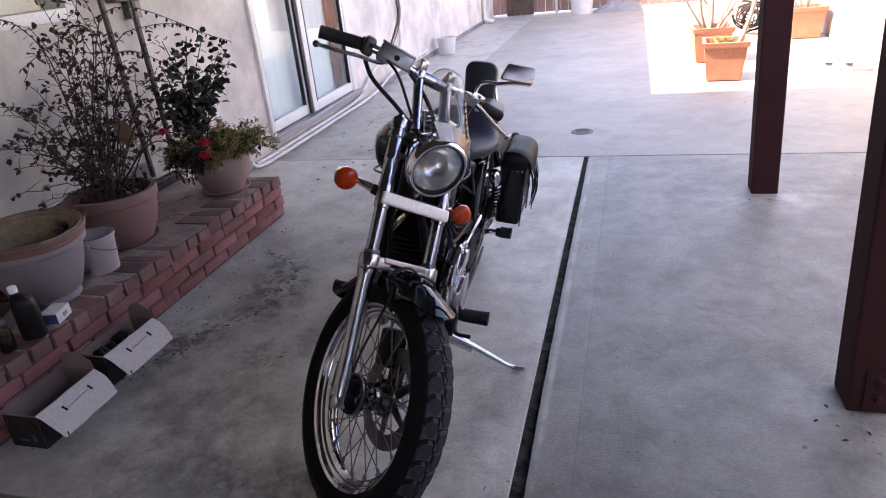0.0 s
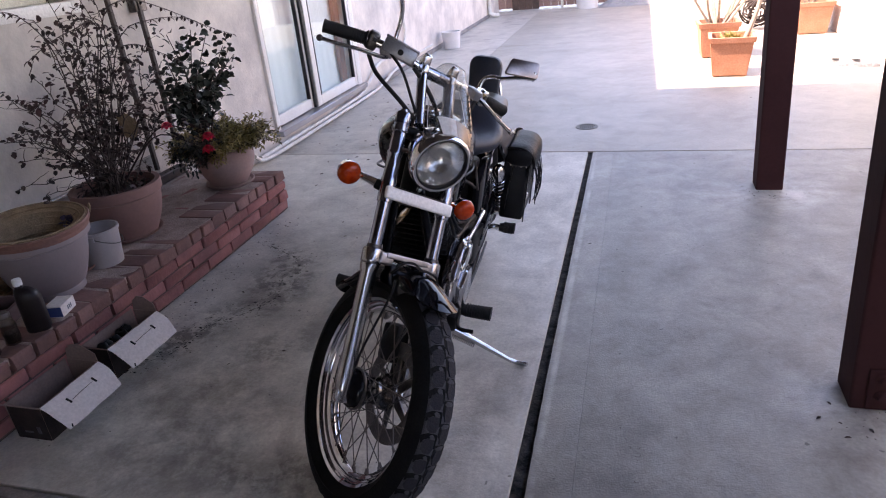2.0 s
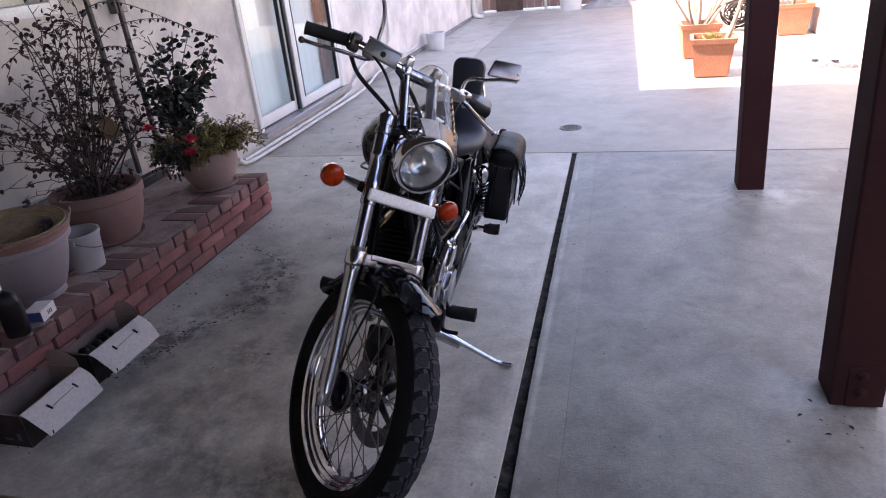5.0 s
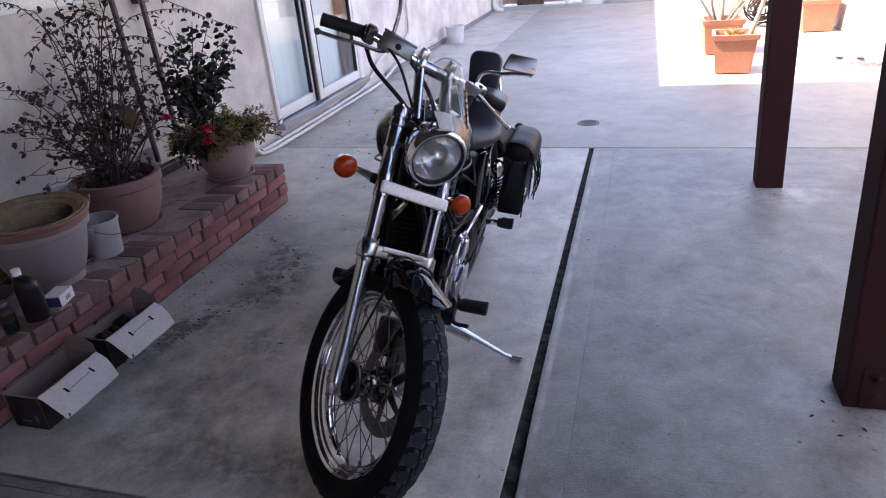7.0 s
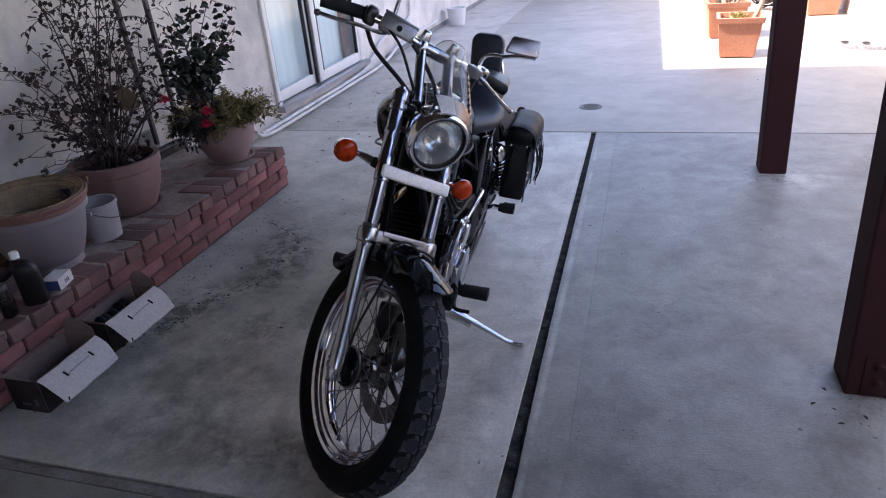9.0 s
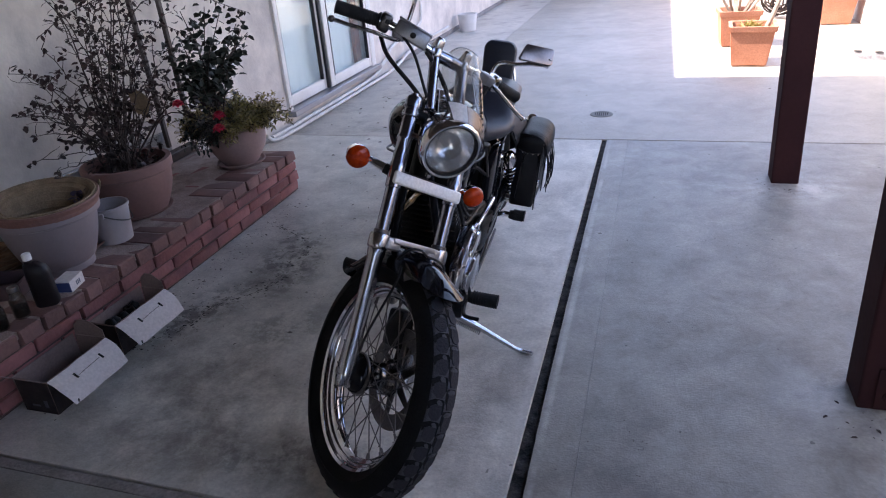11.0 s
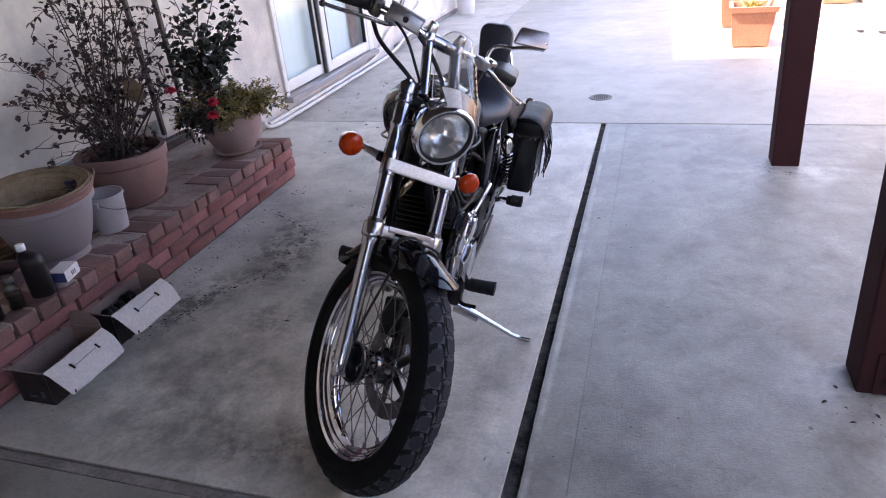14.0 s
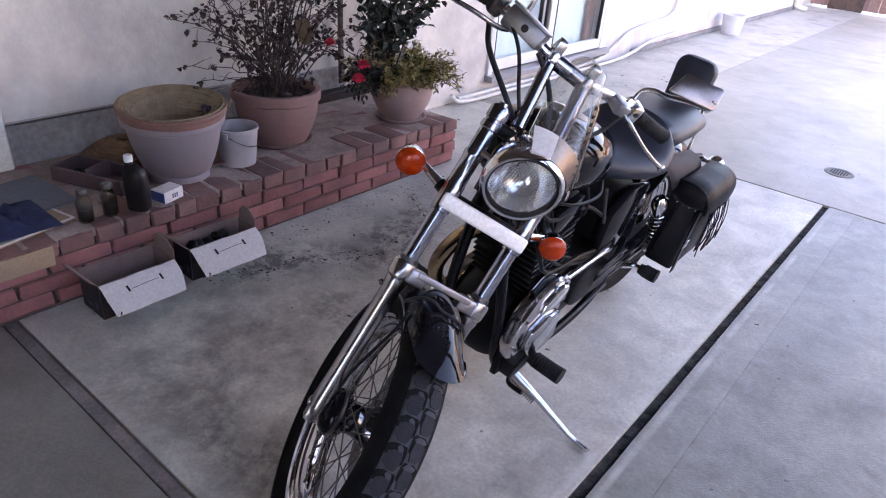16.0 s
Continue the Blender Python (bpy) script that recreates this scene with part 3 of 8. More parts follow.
part("joint_strip", span(WALL_X, RIGHT_X + 0.05, 4.292, 4.305, -0.12, -0.012), JOINT, pavement, "dark hairline joint across the drive")
part("joint_strip", span(WALL_X, RIGHT_X + 0.05, 0.869, 0.917, -0.12, -0.02), JOINT, pavement, "dark gap at the edges of the cross joint")
part("joint_strip", span(WALL_X, RIGHT_X + 0.05, 0.8735, 0.9115, -0.12, -0.004, 0.002), EDGE_FILL, pavement, "dull grey strip filling the cross joint")

# a few broad patches of rough repair mortar round the posts
def mortar_patch(x, y, r, seed):
    rnd = random.Random(seed)
    b = bmesh.new()
    n = 26
    rim = [b.verts.new((x + r * rnd.uniform(0.75, 1.15) * math.cos(2 * math.pi * k / n), y + r * rnd.uniform(0.75, 1.15) * math.sin(2 * math.pi * k / n), 0.0005)) for k in range(n)]
    mid = [b.verts.new((x + (v.co.x - x) * 0.55, y + (v.co.y - y) * 0.55, 0.0022 + rnd.uniform(0, 0.0012))) for v in rim]
    for k in range(n):
        b.faces.new((rim[k], rim[(k + 1) % n], mid[(k + 1) % n], mid[k]))
    b.faces.new(mid)
    return b


part("repair_patch", mortar_patch(1.0, 3.58, 0.105, 3), CONCRETE_SMEARED, pavement)
part("repair_patch", mortar_patch(1.0, 1.74, 0.11, 4), CONCRETE_SMEARED, pavement)

# house wall, with the openings of the glass door and the window
DOOR_Y0, DOOR_Y1, DOOR_Z0, DOOR_Z1 = 4.44, 6.28, 0.135, 2.12
WIN_Y0, WIN_Y1, WIN_Z0, WIN_Z1 = 1.55, 2.77, 1.235, 2.1
wall_house = thing("wall_house", "cream stucco house wall with patches of wear", "wall", kind="structure")
TH = 0.2
for y0, y1, z0, z1 in ((-3.4, WIN_Y0, 0, 2.75), (WIN_Y0, WIN_Y1, 0, WIN_Z0), (WIN_Y0, WIN_Y1, WIN_Z1, 2.75), (WIN_Y1, DOOR_Y0, 0, 2.75),
                       (DOOR_Y0, DOOR_Y1, 0, DOOR_Z0), (DOOR_Y0, DOOR_Y1, DOOR_Z1, 2.75), (DOOR_Y1, BACK_Y + 0.1, 0, 2.75)):
    part("wall_panel", span(WALL_X - TH, WALL_X, y0, y1, z0, z1), STUCCO, wall_house)
part("foundation", span(WALL_X, WALL_X + 0.018, 1.220, 3.02, 0.0, 0.412, 0.004), FOUNDATION, wall_house, "bare grey concrete footing")
part("screed", span(WALL_X, WALL_X + 0.026, 1.220, 2.6, 0.414, 0.424, 0.002), STEEL, wall_house, "thin metal drip edge under the stucco")
part("wall_base", span(WALL_X, WALL_X + 0.02, 6.9, 12.9, 0.0, 0.055, 0.004), FOUNDATION, wall_house)
solid("trim_corner", span(WALL_X, WALL_X + 0.06, 1.14, 1.217, 0.25, 2.1, 0.006), CREAM_PAINT, "cream painted door casing beside the ledge", "trim", "structure")

# glass door
door_1 = thing("door_1", "white framed sliding glass door, closed, with pale curtain inside", "door", kind="structure")
fx0, fx1 = WALL_X - 0.13, WALL_X + 0.025


def frame_bar(y0, y1, z0, z1, x0=fx0, x1=fx1, name="door_frame", material=WHITE_PAINT, parent=None):
    return part(name, span(x0, x1, y0, y1, z0, z1, 0.006, seg=2), material, parent or door_1)


frame_bar(DOOR_Y0, DOOR_Y0 + 0.055, DOOR_Z0, DOOR_Z1)
frame_bar(DOOR_Y1 - 0.11, DOOR_Y1, DOOR_Z0, DOOR_Z1)
frame_bar(DOOR_Y0 + 0.055, DOOR_Y1 - 0.11, DOOR_Z1 - 0.06, DOOR_Z1)
part("door_sill", span(fx0, fx1 + 0.05, DOOR_Y0 - 0.01, DOOR_Y1 + 0.01, DOOR_Z0 - 0.035, DOOR_Z0 + 0.012, 0.004), ALLOY, door_1, "grey aluminium door track")


def door_panel(y0, y1, x, left, right, parent):
    leaf = thing("door_panel", "", "")
    leaf.parent = parent
    z0, z1 = DOOR_Z0 + 0.02, DOOR_Z1 - 0.06
    for a, c, d, e in ((y0, y0 + left, z0, z1), (y1 - right, y1, z0, z1), (y0 + left, y1 - right, z0, z0 + 0.085), (y0 + left, y1 - right, z1 - 0.06, z1)):
        part("panel_frame", span(x - 0.02, x + 0.02, a, c, d, e, 0.004, seg=2), WHITE_PAINT, leaf)
    for a, c in ((y0 + left, y0 + left + 0.012), (y1 - right - 0.012, y1 - right)):
        part("gasket", span(x - 0.008, x + 0.0225, a, c, z0 + 0.085, z1 - 0.06), DARK_TRIM, leaf)
    pane = part("pane", span(x - 0.003, x + 0.003, y0 + left, y1 - right, z0 + 0.085, z1 - 0.06), GLASS, leaf)
    pane.visible_shadow = False
    return leaf


door_panel(DOOR_Y0 + 0.057, 5.22, WALL_X - 0.035, 0.05, 0.06, door_1)
part("lock_rail", span(WALL_X - 0.012, WALL_X + 0.012, 5.19, 5.222, DOOR_Z0 + 0.02, DOOR_Z1 - 0.07, 0.003), DARK_TRIM, door_1, "dark interlock between the door leaves")
door_panel(5.225, DOOR_Y1 - 0.112, WALL_X + 0.0, 0.085, 0.05, door_1)


def curtain(y0, y1, x, z0, z1):
    b = bmesh.new()
    n = 90
    front, back = [], []
    for k in range(n + 1):
        u = k / n
        dx = 0.0015 * math.sin(u * (y1 - y0) * 46) + 0.003 * math.sin(u * 11 + 1)
        front.append([b.verts.new((x + dx, y0 + u * (y1 - y0), z)) for z in (z0, z1)])
        back.append([b.verts.new((x + dx - 0.004, y0 + u * (y1 - y0), z)) for z in (z0, z1)])
    for r in (front, back):
        for a, c in zip(r, r[1:]):
            b.faces.new((a[0], c[0], c[1], a[1]))
    return b


solid("curtain", curtain(4.50, 6.10, WALL_X - 0.115, 0.16, 2.1), CURTAIN, "pale curtain hanging in folds behind the glass", "curtain", angle=80)
part("jamb_board", span(WALL_X - 0.105, WALL_X - 0.065, 6.02, 6.14, 0.13, 2.1, 0.004), RED_WOOD, door_1, "red-brown wooden inner jamb")

# window high on the wall
window_1 = thing("window_1", "white framed window high on the stucco wall", "window", kind="structure")
for a, c, d, e in ((WIN_Y0, WIN_Y0 + 0.06, WIN_Z0, WIN_Z1), (WIN_Y1 - 0.06, WIN_Y1, WIN_Z0, WIN_Z1), (WIN_Y0 + 0.06, WIN_Y1 - 0.06, WIN_Z0, WIN_Z0 + 0.06), (WIN_Y0 + 0.06, WIN_Y1 - 0.06, WIN_Z1 - 0.06, WIN_Z1)):
    part("window_frame", span(WALL_X - 0.1, WALL_X + 0.03, a, c, d, e, 0.005, seg=2), WHITE_PAINT, window_1)
pane = part("pane", span(WALL_X - 0.05, WALL_X - 0.044, WIN_Y0 + 0.06, WIN_Y1 - 0.06, WIN_Z0 + 0.06, WIN_Z1 - 0.06), GLASS, window_1)
pane.visible_shadow = False
part("blind", span(WALL_X - 0.14, WALL_X - 0.13, WIN_Y0, WIN_Y1, WIN_Z0, WIN_Z1), CREAM_PAINT, window_1, "cream roller blind behind the pane")

# rooms behind the openings, eaves, roof over the yard, yard walls
solid("wall_room", span(WALL_X - 3.0, WALL_X - 2.9, -3.4, 14, 0, 2.75), ROOM, "plain plaster wall inside the house", "wall", "structure")
solid("floor", span(WALL_X - 2.9, WALL_X - 0.2, -3.4, 14, 0.0, 0.1), ROOM, "plain floor inside the house", "floor", "structure")
EAVE_X = -2.04
# unseen board, added to stop a sliver of sun on the yard
solid("sun_stop_board", span(WALL_X + 0.05, EAVE_X - 0.02, 5.15, 5.715, 2.525, 2.755), ROOF_WOOD, "unseen board added to stop sun between the roofs", "trim", "structure")
solid("roof_house", span(WALL_X - 3.4, EAVE_X, 5.50, 14.4, 2.76, 2.9, 0.01), ROOF_WOOD, "low house roof with projecting eaves", "roof", "structure")
solid("roof_house_front", span(WALL_X - 3.4, WALL_X + 0.04, -3.4, 5.49, 2.76, 2.9, 0.01), ROOF_WOOD, "low house roof over the rooms", "roof", "structure")
ceiling = bmesh.new()
span(WALL_X, 1.16, -3.4, 5.70, 2.42, 2.52, into=ceiling)
for k in range(15):
    span(WALL_X, 1.16, -3.3 + k * 0.6, -3.25 + k * 0.6, 2.29, 2.42, into=ceiling)
# unseen wing on the right, added to darken the near floor
span(1.16, RIGHT_X + 0.18, -3.4, 0.0, 2.42, 2.52, into=ceiling)
solid("ceiling", ceiling, CEILING_PAINT, "brown painted boards and rafters of the carport roof, with an added shading wing", "ceiling", "structure")
solid("beam", span(0.90, 1.08, -3.3, 5.66, 2.12, 2.288, 0.006), POST_PAINT, "brown painted beam over the carport posts", "beam", "structure")
solid("wall_yard", span(RIGHT_X, RIGHT_X + 0.18, -3.4, BACK_Y + 0.1, 0, 1.75, 0.01), STUCCO_WHITE, "pale stucco yard wall in bright sun", "wall", "structure")
# unseen wall behind the camera; its opening and brown boards are set for light
rear = thing("unseen_wall_rear", "unseen plain brown wall, its opening to the drive set for light", "wall", kind="structure")
for x0, x1, z0 in ((WALL_X, 0.36, 0.0), (1.25, RIGHT_X, 0.0), (0.36, 1.25, 2.2)):
    part("wall_panel", span(x0, x1, -3.6, -3.4, z0, 2.6), CEILING_PAINT, rear)

# fence across the end of the yard
fence = thing("fence", "weathered red-brown board fence closing the yard", "fence", kind="structure")
plank_w = 0.145
plank = mesh_of("plank", span(-plank_w / 2, plank_w / 2, -0.012, 0.012, 0.03, 1.85, 0.004), FENCE_WOOD)
k = 0
x = WALL_X + 0.08
while x < RIGHT_X:
    one = new("plank", plank)
    one.parent = fence
    one.matrix_world = pose(x, BACK_Y + random.uniform(-0.006, 0.006), 0, 0, 0, random.uniform(-0.5, 0.5))
    x += plank_w + 0.006
    k += 1
for z in (0.4, 1.5):
    part("rail", span(WALL_X, RIGHT_X, BACK_Y + 0.014, BACK_Y + 0.06, z, z + 0.09), FENCE_WOOD, fence)
gate = thing("gate", "dark weathered plank gate leaning before the fence", "gate")
for i in range(4):
    part("board", span(-2.16 + i * 0.135, -2.03 + i * 0.135, BACK_Y - 0.075, BACK_Y - 0.045, 0.0, 1.5 + 0.02 * (i % 2), 0.004), DARK_WOOD, gate)
part("brace", span(-2.17, -1.62, BACK_Y - 0.044, BACK_Y - 0.02, 0.5, 0.58), DARK_WOOD, gate)
solid("fence_post", span(-1.20, -1.15, BACK_Y - 0.075, BACK_Y - 0.025, -0.01, 1.8, 0.005), CREAM_PAINT, "slim cream painted post at the fence", "post")


# posts that carry the roof; the slab falls away a little, so they stand slightly off its square
def post(name, x0, x1, y0, y1, lean, label, plate):
    p = thing(name, label, "post", "carport posts")
    p.matrix_world = pose((x0 + x1) / 2, (y0 + y1) / 2, 0, 0, lean, 0)
    hx, hy = (x1 - x0) / 2, (y1 - y0) / 2
    part("shaft", span(-hx, hx, -hy, hy, 0.0, 2.14, 0.007, seg=2), POST_PAINT, p, "", 15)
    if plate:
        br = part("bracket", span(-0.030, hx + 0.004, -hy - 0.006, -hy, 0.006, 0.150, 0.002), POST_PAINT, p, "painted steel post bracket")
        for z in (0.055, 0.115):
            part("bolt", lathe([(0, 0.020), (0.011, 0.019), (0.014, 0.006), (0.019, 0.004), (0.020, 0)], 12, pose(hx * 0.12, -hy - 0.0055, z, 90, 0, 0)), POST_PAINT, br, "bolt head")
    return p


post("post", 0.937, 1.077, 1.66, 1.80, -1.7, "dark brown painted wooden post on a bolted bracket", True)
post("post", 0.935, 1.070, 3.55, 3.69, -1.7, "dark brown painted wooden post with a scuffed foot", False)

# raised brick ledge along the house
ledge = thing("brick_ledge", "low red brick ledge with raked mortar joints along the house", "ledge", kind="structure")
part("core", span(WALL_X + 0.02, LEDGE_X - 0.016, -0.4, LEDGE_END - 0.014, 0.0, LEDGE_H - 0.012), MORTAR_SHADE, ledge, "recessed core, near-black for the shade in the open joints")
for z0 in (0.1885, 0.1300, 0.0715, 0.0130):          # beds between the courses
    part("mortar_bed", span(LEDGE_X - 0.05, LEDGE_X - 0.0055, -0.4, LEDGE_END - 0.006, z0 - 0.0035, z0 + 0.0035), MORTAR_RED, ledge)
part("mortar_top", span(WALL_X + 0.02, LEDGE_X - 0.008, -0.4, LEDGE_END - 0.02, LEDGE_H - 0.03, LEDGE_H - 0.0020), MORTAR_PALE, ledge, "pale mortar between the cap bricks")
rb = random.Random(11)


def brick_mesh(l, w, h, seed):
    r = random.Random(seed)
    b = box(l, w, h, None, 0.005, 1)
    for v in b.verts:
        v.co += Vector([r.uniform(-0.003, 0.003) for _ in range(3)])
    return b


STRETCH = [mesh_of("brick", brick_mesh(0.09, 0.205, 0.052, i), BRICK) for i in range(4)]


def lay(me, x, y, z, rz=0.0, jig=0.003, name="brick"):
    o = new(name, me)
    o.parent = ledge
    o.matrix_world = pose(x + rb.uniform(-jig, jig), y + rb.uniform(-jig, jig) * 0.5, z, rb.uniform(-0.6, 0.6), rb.uniform(-0.5, 0.5), rz + rb.uniform(-0.8, 0.8))
    return o


for c in range(3):                                   # front face, three courses of stretchers
    z = 0.160 - c * 0.0585
    y = LEDGE_END - 0.1035 - (0.1075 if c % 2 else 0.0) + 0.0
    if c % 2:
        lay(mesh_of("brick", brick_mesh(0.09, 0.098, 0.052, 40 + c), BRICK), LEDGE_X - 0.045, LEDGE_END - 0.05, z)
    while y > -0.4:
        lay(rb.choice(STRETCH), LEDGE_X - 0.045, y, z)
        y -= 0.215
    x = LEDGE_X - 0.2 + (0.1075 if c % 2 else 0)      # the end face
    while x > WALL_X + 0.1:
        lay(rb.choice(STRETCH), x, LEDGE_END - 0.046, z, 90)
        x -= 0.215
y = LEDGE_END
i = 0
while y > -0.4:                                      # cap of headers, of uneven widths
    w = rb.choice((0.090, 0.096, 0.100, 0.104, 0.108, 0.118))
    me = mesh_of("brick", brick_mesh(0.205, w - 0.010, 0.056, 100 + i), BRICK_TOP)
    lay(me, LEDGE_X - 0.098 + rb.uniform(-0.004, 0.005), y - w / 2, 0.2205 + rb.uniform(-0.002, 0.003), jig=0.004)
    y -= w
    i += 1
for row in range(5):                                 # top behind the cap
    x = LEDGE_X - 0.264 - row * 0.1
    if x - 0.045 < WALL_X + 0.02:
        break
    y = LEDGE_END - 0.105 - (0.105 if row % 2 else 0)
    while y > -0.4:
        o = lay(STRETCH[(row + int(y * 7)) % 4], x, y, 0.2205, jig=0.002)
        o.data = STRETCH[(row + int(y * 7)) % 4]
        y -= 0.212

# a crumbled crack wandering over the slab before the ledge
crack = bmesh.new()
rk = random.Random(5)
line = smooth_path([(-1.66, 2.70, 0), (-1.42, 2.56, 0), (-1.28, 2.41, 0), (-1.31, 2.29, 0), (-1.27, 2.10, 0), (-1.34, 1.98, 0), (-1.45, 1.83, 0), (-1.47, 1.66, 0), (-1.60, 1.50, 0)], 8)
for a, c in zip(line, line[1:]):
    if rk.random() < 0.30:
        continue
    w = rk.uniform(0.0008, 0.0034)
    j = Vector((rk.gauss(0, 0.006), rk.gauss(0, 0.006), 0))
    t = (c - a).normalized()
    sd = Vector((-t.y, t.x, 0)) * w
    q = [crack.verts.new(p + Vector((0, 0, 0.0012))) for p in (a + j - sd * 0.4, a + j + sd * 0.4, (a + c) / 2 + j * 1.3 + sd, c + j + sd * 0.3, c + j - sd * 0.3, (a + c) / 2 + j * 0.7 - sd)]
    crack.faces.new(q)
    for _ in range(rk.choice((0, 0, 0, 1, 2))):
        o = a + Vector((rk.gauss(0, 0.022), rk.gauss(0, 0.022), 0.0012))
        r = rk.uniform(0.002, 0.006)
        crack.faces.new([crack.verts.new(o + Vector((r * rk.uniform(0.6, 1.5) * math.cos(k * 1.2566), r * rk.uniform(0.5, 1.1) * math.sin(k * 1.2566), 0))) for k in range(5)])
for _ in range(45):                                  # crumbled clumps along it
    o = rk.choice(line) + Vector((rk.gauss(0, 0.030), rk.gauss(0, 0.040), 0.0012))
    r = rk.uniform(0.003, 0.009)
    crack.faces.new([crack.verts.new(o + Vector((r * rk.uniform(0.5, 1.6) * math.cos(k * 0.8976), r * rk.uniform(0.3, 1.0) * math.sin(k * 0.8976), 0))) for k in range(7)])
grit = bmesh.new()
for _ in range(1000):                                 # dirt and grit gathered round the crack and before the ledge
    o = rk.choice(line) + Vector((rk.gauss(0, 0.045), rk.gauss(0, 0.05), 0.0010)) * rk.choice((0.3, 1.0, 1.6)) + Vector((0, 0, 0.0004)) if rk.random() < 0.6 else Vector((-1.70 + abs(rk.gauss(0, 0.10)), rk.uniform(1.2, 3.0), 0.0010))
    r = rk.uniform(0.0008, 0.0036) * rk.choice((0.5, 0.8, 1.0, 1.6))
    grit.faces.new([grit.verts.new(o + Vector((r * rk.uniform(0.6, 1.7) * math.cos(k * 1.2566), r * rk.uniform(0.5, 1.1) * math.sin(k * 1.2566), 0))) for k in range(5)])
part("grit", grit, GRIT, pavement, "grey grit and dirt before the ledge", kind="stuff")
part("crack", crack, JOINT, pavement, "crumbled dark crack in the concrete", kind="stuff")


# ---- things along the house and in the yard ----
def pipe_run(name, pts, r, label):
    return solid(name, tube(smooth_path(pts, 5), r, 10), PIPE, label, "pipe")


pipe_run("pipe", [(-2.40, 4.05, 0.05), (-2.405, 4.16, 0.042), (-2.41, 4.6, 0.04), (-2.41, 5.6, 0.04), (-2.415, 6.15, 0.055), (-2.42, 6.45, 0.13), (-2.425, 6.75, 0.24), (-2.43, 7.3, 0.285), (-2.43, 7.68, 0.32), (-2.43, 7.78, 0.40), (-2.43, 7.8, 0.7), (-2.43, 7.8, 2.0)], 0.017,
         "white painted pipe rising along the stucco")
pipe_run("pipe", [(-2.38, 3.95, 0.09), (-2.375, 4.08, 0.030), (-2.37, 4.6, 0.022), (-2.37, 5.6, 0.022), (-2.372, 6.4, 0.022), (-2.38, 6.8, 0.05), (-2.40, 7.2, 0.10), (-2.42, 7.9, 0.115), (-2.43, 8.9, 0.12)], 0.015, "white painted pipe lying along the foot of the wall")

downspout = thing("downspout", "cream rain pipe with a kicked-out foot", "pipe")
part("pipe_body", tube([(-2.41, 12.80, 2.7), (-2.41, 12.80, 0.16)], 0.04, 10), CREAM_PAINT, downspout)
part("elbow", tube(smooth_path([(-2.41, 12.80, 0.18), (-2.405, 12.80, 0.08), (-2.33, 12.82, 0.04), (-2.25, 12.85, 0.03)]), 0.042, 10), CREAM_PAINT, downspout)


def bucket(name, x, y, z, r0, r1, h, material, label, handle=True, wall=0.004, rz=0.0):
    b = thing(name, label, "bucket", m=pose(x, y, z, 0, 0, rz))
    part("body", lathe([(0, 0.004), (r0 - wall, 0.004), (r1 - wall, h), (r1 + 0.004, h), (r1 + 0.005, h - 0.012), (r1, h - 0.014), (r0, 0.0), (0, 0.0)], 32), material, b)
    if handle:
        ears = part("handle", tube([(r1 * 1.02 * math.cos(a), r1 * 1.06 * math.sin(a) * 0.999, h - 0.02 - 0.055 * math.sin(a) ** 1.0) for a in [radians(v) for v in range(0, 181, 9)]], 0.0022, 6), DARK_STEEL, b, "thin wire bail hanging down")
        part("ear", box(0.012, 0.02, 0.024, pose(r1 + 0.006, 0, h - 0.022), 0.003), material, b)
        part("ear", box(0.012, 0.02, 0.024, pose(-r1 - 0.006, 0, h - 0.022), 0.003), material, b)
    return b


bucket("bucket", -2.26, 9.30, 0.0, 0.11, 0.135, 0.23, WHITE_PLASTIC, "white plastic bucket standing by the house wall", False)
bucket("waste_bin", -0.66, 13.42, -0.004, 0.19, 0.25, 0.62, WHITE_PLASTIC, "tall white plastic bin before the fence", False)

# drain
drain = thing("floor_drain", "round cast iron drain grate flush with the slab", "drain", m=pose(-0.073, 4.935, 0))
part("ring", lathe([(0.062, 0.0), (0.062, 0.005), (0.082, 0.005), (0.086, 0.0)], 32), IRON, drain)
part("grate", lathe([(0, 0.003), (0.06, 0.003), (0.06, 0.0005)], 32), IRON, drain)
for i in range(-3, 4):
    w = math.sqrt(max(0.001, 0.055 ** 2 - (i * 0.015) ** 2))
    part("slot", span(i * 0.015 - 0.0035, i * 0.015 + 0.0035, -w, w, 0.0028, 0.0042), SLOT, drain)


# sheet of tarp crumpled at the fence
def heap(x, y, sx, sy, h, seed):
    b = bmesh.new()
    n = 22
    grid = [[b.verts.new((x + sx * (i / n - 0.5), y + sy * (j / n - 0.5),
                          max(0.0, h * (1 - (2 * i / n - 1) ** 2) * (1 - (2 * j / n - 1) ** 2) * (0.6 + 0.8 * noise.noise((i * 0.35 + seed, j * 0.35, 0))) )))
             for j in range(n + 1)] for i in range(n + 1)]
    for i in range(n):
        for j in range(n):
            b.faces.new((grid[i][j], grid[i + 1][j], grid[i + 1][j + 1], grid[i][j + 1]))
    return b


solid("tarp", heap(0.05, 13.5, 1.0, 0.55, 0.24, 2.0), GREY_TARP, "crumpled grey tarpaulin heaped before the fence", "tarp", angle=70)


